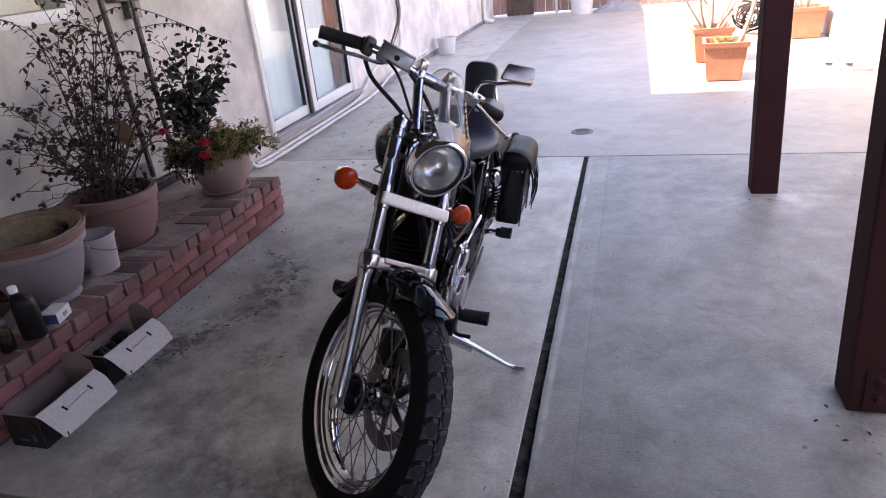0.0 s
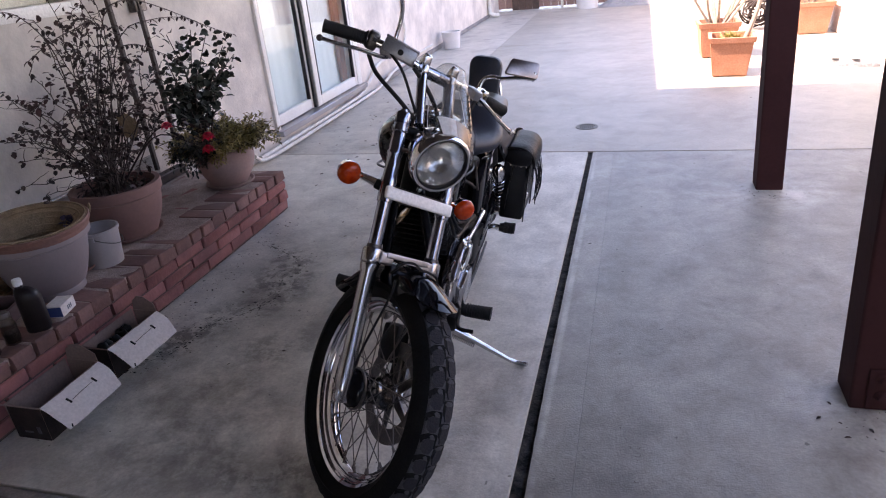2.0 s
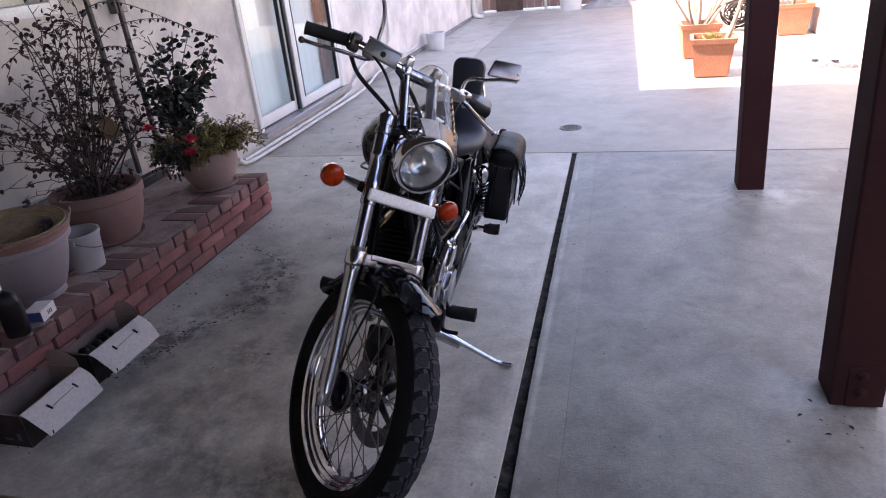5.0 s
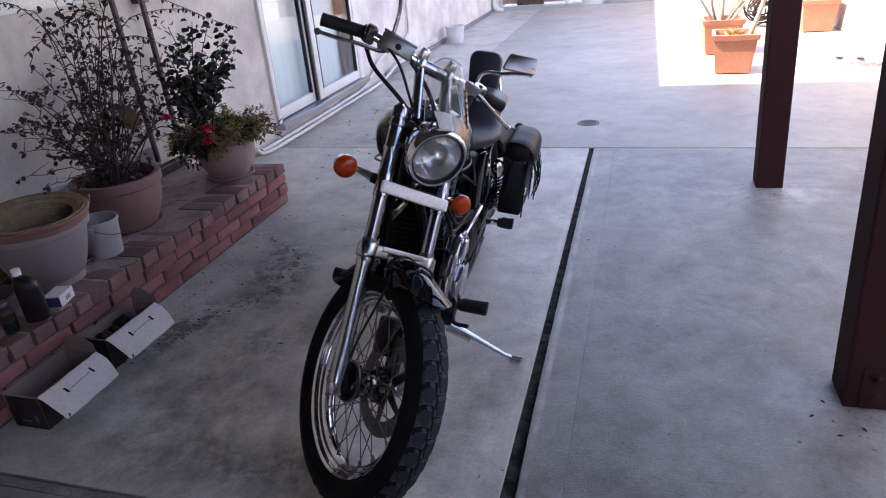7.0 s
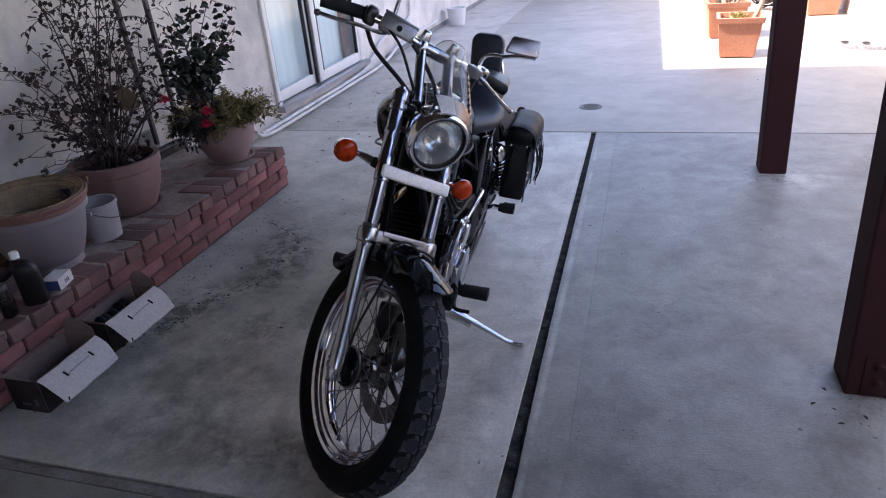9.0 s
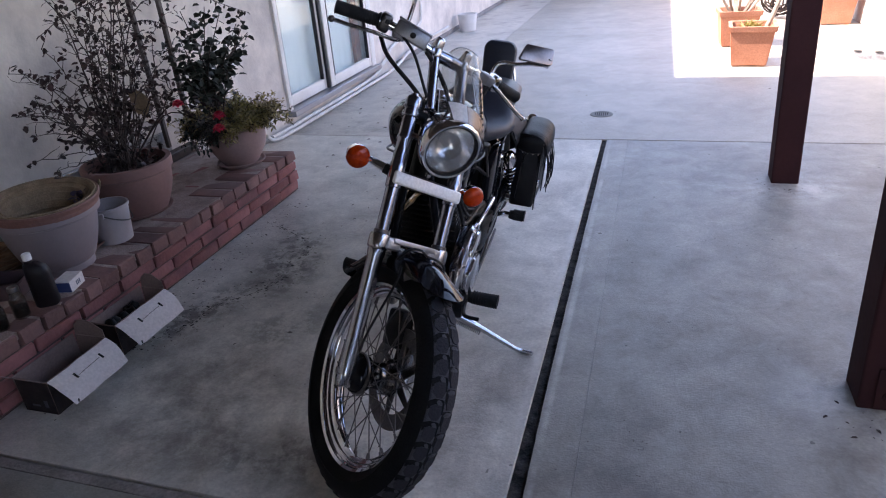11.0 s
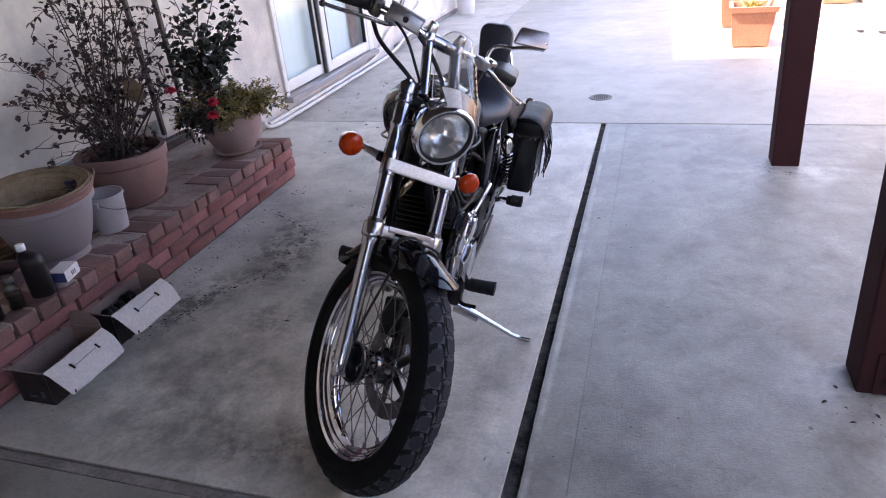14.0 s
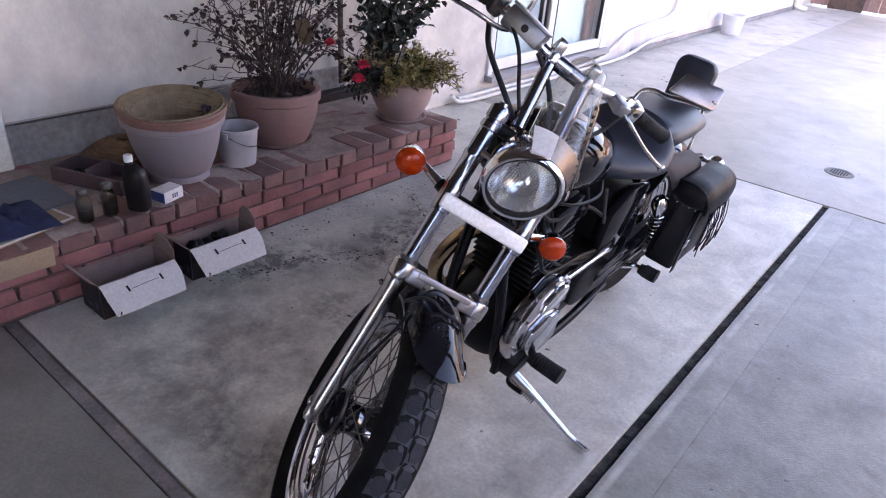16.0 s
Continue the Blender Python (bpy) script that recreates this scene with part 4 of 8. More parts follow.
def square_planter(name, x, y, s0, s1, h, rz, label, group):
    p = thing(name, label, "planter", group, m=pose(x, y, 0, 0, 0, rz))

    def ring(s, z):
        return [(-s, -s, z), (s, -s, z), (s, s, z), (-s, s, z)]
    w = 0.018
    body = loft([ring(s0, 0.012), ring(s0 + (s1 - s0) * 0.86, h * 0.86), ring(s1 * 0.985 + 0.012, h * 0.87), ring(s1 + 0.016, h), ring(s1 - w, h), ring(s1 - w - 0.01, h * 0.8)], caps=False)
    bmesh.ops.bevel(body, geom=[e for e in body.edges if abs(e.verts[0].co.z - e.verts[1].co.z) > 0.01], offset=0.012, segments=2, affect="EDGES")
    span(-s0, s0, -s0, s0, 0.012, 0.03, into=body)
    part("pot", body, ORANGE_CLAY, p)
    for sx in (-1, 1):
        for sy in (-1, 1):
            part("foot", box(0.05, 0.05, 0.014, pose(sx * s0 * 0.75, sy * s0 * 0.75, 0.007), 0.003), ORANGE_CLAY, p)
    part("soil", span(-s1 + w + 0.006, s1 - w - 0.006, -s1 + w + 0.006, s1 - w - 0.006, h * 0.72, h * 0.86), SOIL, p, "dry dark soil")
    return p


square_planter("planter", 1.128, 6.745, 0.150, 0.190, 0.36, -4, "square orange terracotta planter with a moulded rim", "terracotta planters")
square_planter("planter", 1.10, 7.76, 0.155, 0.195, 0.36, 2, "square orange terracotta planter behind another one", "terracotta planters")
square_planter("planter", 2.27, 9.02, 0.155, 0.19, 0.36, 0, "square orange terracotta planter by the yard wall", "terracotta planters")


def leaf(b, at, out, up, l, w, fold=0.25, a1=0.28, a2=0.66):
    """One leaf: four corners and a folded midrib."""
    out = out.normalized()
    side = out.cross(up)
    if side.length < 1e-4:
        side = out.orthogonal()
    side.normalize()
    nrm = side.cross(out).normalized()
    a = b.verts.new(at)
    t = b.verts.new(at + out * l - nrm * l * 0.12)
    c = b.verts.new(at + out * l * 0.45 + nrm * 0.02 * l)
    s1 = b.verts.new(at + out * l * a1 + side * w * 0.43 + nrm * w * fold)
    s2 = b.verts.new(at + out * l * a1 - side * w * 0.43 + nrm * w * fold)
    s3 = b.verts.new(at + out * l * a2 + side * w * 0.44 + nrm * w * fold * 0.7)
    s4 = b.verts.new(at + out * l * a2 - side * w * 0.44 + nrm * w * fold * 0.7)
    for f in ((a, s1, c), (s1, s3, c), (s3, t, c), (a, c, s2), (s2, c, s4), (s4, c, t)):
        b.faces.new(f)


def stem_path(start, direction, length, rnd, bend=0.35, steps=7, droop=0.0):
    p, d, out = Vector(start), Vector(direction).normalized(), [Vector(start)]
    for i in range(steps):
        d = (d + Vector([rnd.uniform(-bend, bend) for _ in range(3)]) * 0.5 + Vector((0, 0, -droop * i / steps))).normalized()
        p = p + d * (length / steps)
        out.append(p.copy())
    return out


def pale_tree(name, x, y, z, rnd, n, h, spread, label, leaves, leafmat):
    t = thing(name, label, "shrub")
    trunk = bmesh.new()
    crown = bmesh.new()
    tips = []
    for i in range(n):
        a = rnd.uniform(0, 2 * math.pi)
        base = Vector((x + 0.05 * math.cos(a), y + 0.05 * math.sin(a), z))
        pth = stem_path(base, (spread * math.cos(a), spread * math.sin(a), 1), h * rnd.uniform(0.7, 1.1), rnd, 0.25)
        tube(pth, [0.016 * (1 - 0.75 * k / len(pth)) for k in range(len(pth))], 7, into=trunk)
        for k in (3, 5):
            pb = stem_path(pth[k], (rnd.uniform(-1, 1), rnd.uniform(-1, 1), 0.9), h * 0.35, rnd, 0.3, 5)
            tube(pb, [0.008 * (1 - 0.7 * k2 / len(pb)) for k2 in range(len(pb))], 6, into=trunk)
            tips.append(pb[-1])
        tips.append(pth[-1])
    for p in tips:
        for _ in range(leaves):
            d = Vector((rnd.uniform(-1, 1), rnd.uniform(-1, 1), rnd.uniform(-0.2, 1)))
            leaf(crown, p + d * 0.02, d, Vector((0, 0, 1)), rnd.uniform(0.03, 0.07), rnd.uniform(0.012, 0.022))
    part("trunk", trunk, PALE_BARK, t, "bare pale grey stems")
    part("crown", crown, leafmat, t, "sparse small leaves", kind="stuff")
    return t


rp = random.Random(5)
pale_tree("bare_shrub", 1.10, 7.76, 0.27, rp, 9, 1.0, 0.75, "pale bare-stemmed shrub growing in a planter", 5, LEAF_GREEN)
pale_tree("bare_shrub", 2.27, 9.02, 0.27, rp, 6, 0.9, 0.5, "pale bare-stemmed shrub in the planter by the wall", 5, LEAF_GREEN)
sucker = thing("sapling", "single pale leaning stem rooted in a planter", "shrub")
part("trunk", tube(smooth_path([(1.24, 6.80, 0.27), (1.30, 6.84, 0.42), (1.36, 6.90, 0.60), (1.40, 6.98, 0.85), (1.38, 7.02, 1.2)]), [0.022] * 8 + [0.02] * 9 + [0.016] * 8, 8), PALE_BARK, sucker)


def tuft(name, x, y, z, n, l, r, material, label, rnd, w=0.014):
    b = bmesh.new()
    for _ in range(n):
        a = rnd.uniform(0, 2 * math.pi)
        d = Vector((math.cos(a) * rnd.uniform(0.2, 1.0), math.sin(a) * rnd.uniform(0.2, 1.0), rnd.uniform(0.5, 1.2)))
        leaf(b, Vector((x + r * rnd.uniform(-1, 1), y + r * rnd.uniform(-1, 1), z)), d, Vector((0, 0, 1)), l * rnd.uniform(0.6, 1.2), w)
    return solid(name, b, material, label, "plant", kind="stuff")


tuft("grass_tuft", 1.11, 6.70, 0.27, 120, 0.14, 0.07, LEAF_YELLOW, "bright yellow-green tuft growing in the planter", rp)

# a tangle of bare roots and stems beside the far planters
knot = thing("vine_tangle", "dark tangle of dry woody vines on the slab", "plant")
rk = random.Random(9)
for i in range(16):
    a0 = rk.uniform(0, 2 * math.pi)
    rr = rk.uniform(0.1, 0.24)
    c = Vector((1.75 + rk.uniform(-0.08, 0.08), 9.5 + rk.uniform(-0.08, 0.08), 0.22 + rk.uniform(-0.02, 0.1)))
    tl = rk.uniform(-0.6, 0.6)
    pts = [c + Vector((rr * math.cos(a0 + s * 0.35), 0.12 * math.sin(s * 0.5 + tl), max(-c.z + 0.012, rr * 0.85 * math.sin(a0 + s * 0.35) + 0.02 * math.sin(s)))) for s in range(15)]
    part("vine", tube(pts, 0.011, 6), BARK, knot)


def shoe(x, y, rz, side):
    s = thing("shoe", "grey mesh running shoe with a white sole", "shoe", "pair of shoes", m=pose(x, y, 0, 0, 0, rz))
    n = 16

    def outline(k, z, grow):
        ring = []
        for i in range(n):
            a = 2 * math.pi * i / n
            lx = 0.135 * math.cos(a)
            wy = (0.046 + 0.008 * math.cos(a)) * math.sin(a) + side * 0.008 * math.cos(a) ** 2
            ring.append((lx * grow, wy * grow, z))
        return ring
    part("sole", loft([outline(0, 0.0, 0.96), outline(0, 0.012, 1.02), outline(0, 0.028, 1.0)]), SHOE_SOLE, s, "thick white foam sole")
    rings = []
    for z, g, back in ((0.028, 0.97, 0), (0.05, 0.93, 0), (0.07, 0.78, -0.02), (0.085, 0.55, -0.055), (0.095, 0.42, -0.072)):
        rings.append([(px + back, py, z + 0.0) for px, py, _ in outline(0, z, g)])
    part("upper", loft(rings), SHOE_GREY, s)
    part("opening", lathe([(0, 0.0), (0.034, 0.0), (0.034, 0.002)], 14, pose(-0.072, 0, 0.0955)), SLOT, s, "dark opening of the shoe")
    for i in range(3):
        part("lace", tube([(0.0 + 0.025 * i, -0.028, 0.079 - 0.006 * i), (0.0 + 0.025 * i, 0, 0.088 - 0.008 * i), (0.0 + 0.025 * i, 0.028, 0.079 - 0.006 * i)], 0.0035, 6), SHOE_SOLE, s)
    return s


shoe(2.10, 6.74, -8, 1)
shoe(2.25, 6.68, 2, -1)

# ---- things on the brick ledge and before it ----
LZ = 0.2495


def round_pot(name, x, y, z, r0, r1, h, material, label, rim=0.03, lip=0.012, belly=0.0, n=48, fill=None, parent_m=None, foot=0.0):
    p = thing(name, label, "flower pot", m=pose(x, y, z))
    prof = [(0, 0.010), (r0 - 0.012, 0.010)]
    inner = []
    for k in range(7):
        u = k / 6
        inner.append((r0 + (r1 - r0) * u + belly * math.sin(math.pi * u) - 0.012, 0.010 + (h - 0.010) * u))
    outer = [(r1 + lip, h), (r1 + lip + 0.003, h - 0.006), (r1 + lip + 0.001, h - rim), (r1 + 0.001, h - rim - 0.006)]
    for k in range(6, -1, -1):
        u = k / 6 * (1 - (rim + 0.006) / h)
        outer.append((r0 + (r1 - r0) * u + belly * math.sin(math.pi * u), h * u))
    if foot:
        outer[-1:] = [(r0 + 0.003, 0.026), (r0 + foot, 0.020), (r0 + foot, 0.0)]
    k_in = outer.index((r1 + 0.001, h - rim - 0.006))
    wall_in = r1 - 0.012 - (r1 - r0) * (rim + 0.006) / h
    part("pot_body", lathe(prof + [q for q in inner if q[1] < h - rim - 0.007] + [(wall_in, h - rim - 0.006)] + outer[k_in:] + [(0, 0.0)], n), material, p)
    part("pot_rim", lathe([(wall_in, h - rim - 0.006), (r1 - 0.012, h)] + outer[:k_in + 1], n, closed=True), material, p)
    if fill:
        u = (fill - 0.01) / (h - 0.01)
        part("soil", lathe([(0, fill + 0.012), (r0 * 0.5, fill + 0.008), (r0 + (r1 - r0) * u + belly * math.sin(math.pi * u) - 0.0125, fill)], 32), SOIL, p, "dark soil")
    return p


round_pot("flower_pot", -1.972, 1.672, LZ, 0.112, 0.183, 0.256, GREY_PLASTIC, "large grey plastic pot with another pot nested in it", 0.028, 0.012, 0.014, foot=0.006)
nested = thing("nested_pot", "brown fibre pot with a wide stepped rim, nested askew and empty", "flower pot", m=Matrix.Translation((-1.985, 1.682, LZ + 0.012)) @ Matrix.Rotation(radians(4.0), 4, Vector((0.517, 0.856, 0))))
part("pot_body", lathe([(0, 0.0), (0.098, 0.0), (0.158, 0.236), (0.186, 0.244), (0.197, 0.250), (0.199, 0.262), (0.1975, 0.2665), (0.205, 0.269), (0.2075, 0.284), (0.204, 0.290), (0.199, 0.2895), (0.152, 0.262), (0.094, 0.03), (0, 0.03)], 56), BROWN_PLASTIC, nested)
part("dusty_lining", lathe([(0, 0.032), (0.091, 0.032), (0.149, 0.262), (0.1995, 0.2905), (0.199, 0.2925), (0.147, 0.266), (0.088, 0.036), (0, 0.036)], 48), POT_INSIDE, nested, "dusty straw-coloured inside")
for k in range(11):
    u = k / 10
    r, z = (0.094 + 0.060 * u / 0.8, 0.05 + 0.225 * u / 0.8) if u < 0.8 else (0.151 + 0.044 * (u - 0.8) / 0.2, 0.268 + 0.024 * (u - 0.8) / 0.2)
    part("woven_ring", lathe([(r - 0.003 + 0.0038 * math.cos(radians(t)), z + 0.0038 * math.sin(radians(t))) for t in range(0, 360, 60)], 44, closed=True), POT_INSIDE, nested)
part("torn_edge", prism([(-0.030, -0.012), (0.026, -0.016), (0.034, 0.010), (0.012, 0.022), (-0.024, 0.016)], 0.006, pose(0.112, 0.182, 0.276, 18, 8, 140), 0.002), POT_INSIDE, nested, "torn piece of the fibre rim hanging off")
leafy = bmesh.new()
rl = random.Random(3)
for _ in range(26):
    leaf(leafy, Vector((-1.90 + rl.uniform(-0.03, 0.03), 1.80 + rl.uniform(-0.03, 0.03), LZ + 0.235 + rl.uniform(-0.015, 0.035))), Vector((rl.uniform(-1, 1), rl.uniform(-1, 1), rl.uniform(-0.2, 1))), Vector((0, 0, 1)), rl.uniform(0.025, 0.042), 0.026)
tube([(-1.90, 1.79, LZ + 0.05), (-1.90, 1.80, LZ + 0.24)], 0.006, 6, into=leafy)
solid("dried_bloom", leafy, mat("dark_purple_petal", (0.035, 0.02, 0.05), 0.7), "dried dark purple plant in the nested pot", "plant", kind="stuff")
solid("pot_saucer", lathe([(0, 0.0), (0.15, 0.0), (0.182, 0.018), (0.185, 0.026), (0.180, 0.026), (0.148, 0.006), (0, 0.006)], 40, pose(-2.10, 1.80, LZ + 0.001)), BROWN_PLASTIC, "brown plastic saucer lying behind the pots", "saucer")
bucket("bucket", -1.937, 1.930, LZ, 0.074, 0.088, 0.165, PAIL, "small dull white plastic pail with a wire bail", True, rz=-62)
pot_rose = round_pot("flower_pot", -2.055, 2.235, LZ, 0.130, 0.190, 0.255, TERRACOTTA, "terracotta pot holding a rose bush", 0.045, 0.010, 0.020, fill=0.21)
part("saucer", lathe([(0, 0.0), (0.125, 0.0), (0.155, 0.014), (0.158, 0.020), (0.15, 0.020), (0.13, 0.004), (0, 0.004)], 40), TERRACOTTA, pot_rose, "shallow clay saucer")
pot_bowl = round_pot("flower_pot", -1.935, 2.955, LZ + 0.006, 0.095, 0.160, 0.228, PINK_CLAY, "pinkish clay bowl pot with a trailing plant", 0.02, 0.008, 0.030, fill=0.205)
part("saucer", lathe([(0, 0.0), (0.120, 0.0), (0.136, 0.012), (0.139, 0.020), (0.132, 0.021), (0.118, 0.007), (0, 0.007)], 40, pose(0, 0, -0.006)), PINK_CLAY, pot_bowl, "clay saucer under the pot")


def blossom(c, r):
    b = bmesh.new()
    for k in range(34):
        a = k * 2.4
        u = k / 34
        d = Vector((math.cos(a) * (0.3 + u), math.sin(a) * (0.3 + u), 1.1 - u * 1.6))
        leaf(b, c, d, Vector((0, 0, 1)), r * (0.7 + 0.4 * u), r * 0.8, 0.3)
    return b


# rose bush: thin canes fanning out of the pot, bare towards one side and leafy round a dense core
def rose_bush():
    t = thing("rose_bush", "tall twiggy rose bush with small dark leaves", "bush")
    rnd = random.Random(17)
    canes, twigs, crown = bmesh.new(), bmesh.new(), bmesh.new()
    base = Vector((-2.055, 2.235, LZ + 0.20))

    def cluster(b, q, n, l0, l1):
        for _ in range(n):
            ld = Vector((rnd.uniform(-1, 1), rnd.uniform(-1, 1), rnd.uniform(-0.8, 0.6)))
            leaf(b, q + Vector([rnd.uniform(-0.012, 0.012) for _ in range(3)]), ld, Vector((rnd.uniform(-0.9, 0.9), rnd.uniform(-0.9, 0.9), 1)), rnd.uniform(l0, l1), rnd.uniform(0.7, 0.9) * l0, 0.15, 0.22, 0.74)

    def cane(y, z, leafy, spread, more=0):
        dx = rnd.uniform(-0.20, 0.17)
        tip = Vector((-2.10 + dx, y - dx, z))
        root = base + Vector((rnd.uniform(-0.07, 0.07), rnd.uniform(-0.09, 0.09), 0))
        bow = Vector((rnd.uniform(-0.06, 0.06), rnd.uniform(-0.08, 0.08), 0.10 * abs(y - 2.26)))
        pth = smooth_path([root, root.lerp(tip, 0.33) + bow * 0.8 + Vector((0, 0, 0.02)), root.lerp(tip, 0.68) + bow, tip], 4)
        for p in pth[1:]:
            p += Vector([rnd.uniform(-0.010, 0.010) for _ in range(3)])
            p.x = max(p.x, -2.43)
        n = len(pth)
        tube(pth, [0.0032 * (1 - 0.75 * k / (n - 1)) + 0.0006 for k in range(n)], 6, into=canes)
        for k in range(3, n):
            if rnd.random() > leafy + 0.30:
                continue
            g = rnd.uniform(0, 2 * math.pi)
            tw = stem_path(pth[k], Vector((math.cos(g) * 0.6, math.sin(g), rnd.uniform(-0.1, 0.9))), rnd.uniform(0.03, spread), rnd, 0.7, 4)
            for p in tw:
                p.x = max(p.x, -2.43)
            tube(tw, [0.0017 * (1 - 0.6 * j / 4) for j in range(5)], 4, into=twigs)
            if rnd.random() < leafy:
                cluster(crown, tw[-1], rnd.choice((2, 3, 4)) + more, 0.023, 0.036)
                if rnd.random() < leafy:
                    cluster(crown, tw[2], rnd.choice((1, 2, 3)) + more, 0.020, 0.032)
        if rnd.random() < leafy + 0.3:
            cluster(crown, tip, 3, 0.024, 0.036)

    for y, z in ((1.90, 1.00), (1.94, 0.96), (1.88, 0.86), (1.93, 0.84), (2.10, 1.07), (2.02, 0.94), (1.84, 0.62), (1.90, 0.71), (1.95, 0.78), (2.20, 1.16), (2.00, 0.66), (2.04, 0.82), (2.12, 0.90), (1.97, 0.58)):
        cane(y - 0.06, z, 0.60, 0.12)
    for y, z in ((2.40, 1.38), (2.47, 1.42), (2.33, 1.26), (2.38, 1.20), (2.44, 1.34), (2.30, 1.08), (2.40, 1.06), (2.34, 0.98), (2.26, 0.94), (2.38, 0.92), (2.42, 1.14)):
        cane(y, z, 0.88, 0.12, 1)
    for y, z in ((2.61, 0.78), (2.58, 0.87), (2.68, 0.70), (2.66, 0.82), (2.54, 0.98), (2.62, 0.60), (2.50, 0.76), (2.72, 0.62), (2.20, 0.86), (2.16, 0.74), (2.66, 1.02), (2.74, 0.90), (2.60, 1.12), (2.79, 1.03), (2.14, 1.26), (2.24, 1.34)):
        cane(y, z, 0.74, 0.12)
    for _ in range(170):                             # low growth over the soil
        g, r = rnd.uniform(0, 2 * math.pi), 0.16 * math.sqrt(rnd.random())
        cluster(crown, base + Vector((r * math.cos(g), r * math.sin(g), rnd.uniform(0.015, 0.10) * (1 - r * 3))), 1, 0.022, 0.034)
    part("cane", canes, BARK, t, "thin brown canes", 38, "stuff")
    part("twig", twigs, BARK, t, "fine side twigs", 38, "stuff")
    part("foliage", crown, LEAF_DARK, t, "small dark reddish-green leaves", 60, "stuff")
    # canes arching out over the ledge, with red blooms at their tips
    arch, arch_leaf = bmesh.new(), bmesh.new()
    for tip, r in (((-1.490, 2.236, 0.722), 0.031), ((-1.478, 2.200, 0.676), 0.030), ((-1.685, 2.235, 0.773), 0.028)):
        tip = Vector(tip)
        mid = base.lerp(tip, 0.5) + Vector((0, rnd.uniform(-0.03, 0.05), 0.16))
        pth = smooth_path([base, mid, tip + Vector((-0.09, 0.01, 0.03)), tip], 5)
        tube(pth, [0.0036 * (1 - 0.6 * k / (len(pth) - 1)) for k in range(len(pth))], 6, into=arch)
        for q in pth[7:]:
            cluster(arch_leaf, q + Vector((rnd.uniform(-0.06, 0.02), rnd.uniform(-0.02, 0.06), rnd.uniform(-0.03, 0.04))), 3, 0.020, 0.036)
        part("bloom", blossom(tip, r), PETAL, t, "red bloom", 60)
    part("arching_cane", arch, BARK, t, "thin canes arching over the ledge", 38, "stuff")
    part("cane_leaves", arch_leaf, LEAF_DARK, t, "", 60, "stuff")
    # long arching feathery sprays
    spray = bmesh.new()
    for tips in (((-2.08, 2.44, 1.19), (-2.08, 2.29, 1.19), (-2.07, 2.14, 1.16), (-2.06, 1.97, 1.10)),
                 ((-2.10, 2.40, 1.02), (-2.08, 2.52, 1.075), (-2.08, 2.66, 1.075), (-2.08, 2.80, 1.02), (-2.06, 2.95, 0.94)),
                 ((-2.10, 2.52, 1.22), (-2.08, 2.70, 1.275), (-2.08, 2.97, 1.20), (-2.07, 3.28, 1.075), (-2.06, 3.52, 0.995)),
                 ((-2.12, 2.62, 1.12), (-2.08, 2.80, 1.17), (-2.08, 3.08, 1.15), (-2.06, 3.24, 1.08)),
                 ((-2.12, 2.20, 1.10), (-2.10, 2.10, 1.24), (-2.08, 1.98, 1.30), (-2.06, 1.84, 1.28))):
        pth = smooth_path([base, base.lerp(Vector(tips[0]), 0.5) + Vector((-0.05, 0.02, 0.04))] + [Vector(q) for q in tips], 3)
        tube(pth, [0.0030 * (1 - 0.7 * k / (len(pth) - 1)) + 0.0005 for k in range(len(pth))], 5, into=spray)
        sm = smooth_path(pth, 4)
        for k in range(22, len(sm) - 1, 3):
            tg = (sm[k + 1] - sm[k]).normalized()
            for s in (-1, 1):
                sd = tg.cross(Vector((0, 0, 1))).normalized() * s
                leaf(spray, sm[k], sd * 0.8 + tg * 0.6 + Vector((0, 0, rnd.uniform(-0.9, -0.3))), Vector((rnd.uniform(-0.3, 0.8), 0, 1)), rnd.uniform(0.028, 0.042), rnd.uniform(0.011, 0.016), 0.15)
    part("spray", spray, LEAF_DARK, t, "arching sprays of paired leaflets", 60, "stuff")
    rag = bmesh.new()
    rows = []
    for i in range(6):
        u = i / 5
        c = Vector((-2.00 + 0.012 * math.sin(5 * u), 2.345 + 0.035 * u, 0.800 - 0.115 * u))
        w = 0.014 + 0.026 * math.sin(math.pi * (0.15 + 0.75 * u))
        rows.append([rag.verts.new(c + Vector((0.72 * w * j, 0.69 * w * j, 0.006 * math.sin(3 * j + 4 * u)))) for j in (-1, -0.5, 0, 0.5, 1)])
    for r0, r1 in zip(rows, rows[1:]):
        for j in range(4):
            rag.faces.new((r0[j], r0[j + 1], r1[j + 1], r1[j]))
    bmesh.ops.solidify(rag, geom=rag.faces[:], thickness=0.002)
    part("withered_leaf", rag, POT_INSIDE, t, "large withered buff leaf caught among the canes", 60)
    return t


rose_bush()


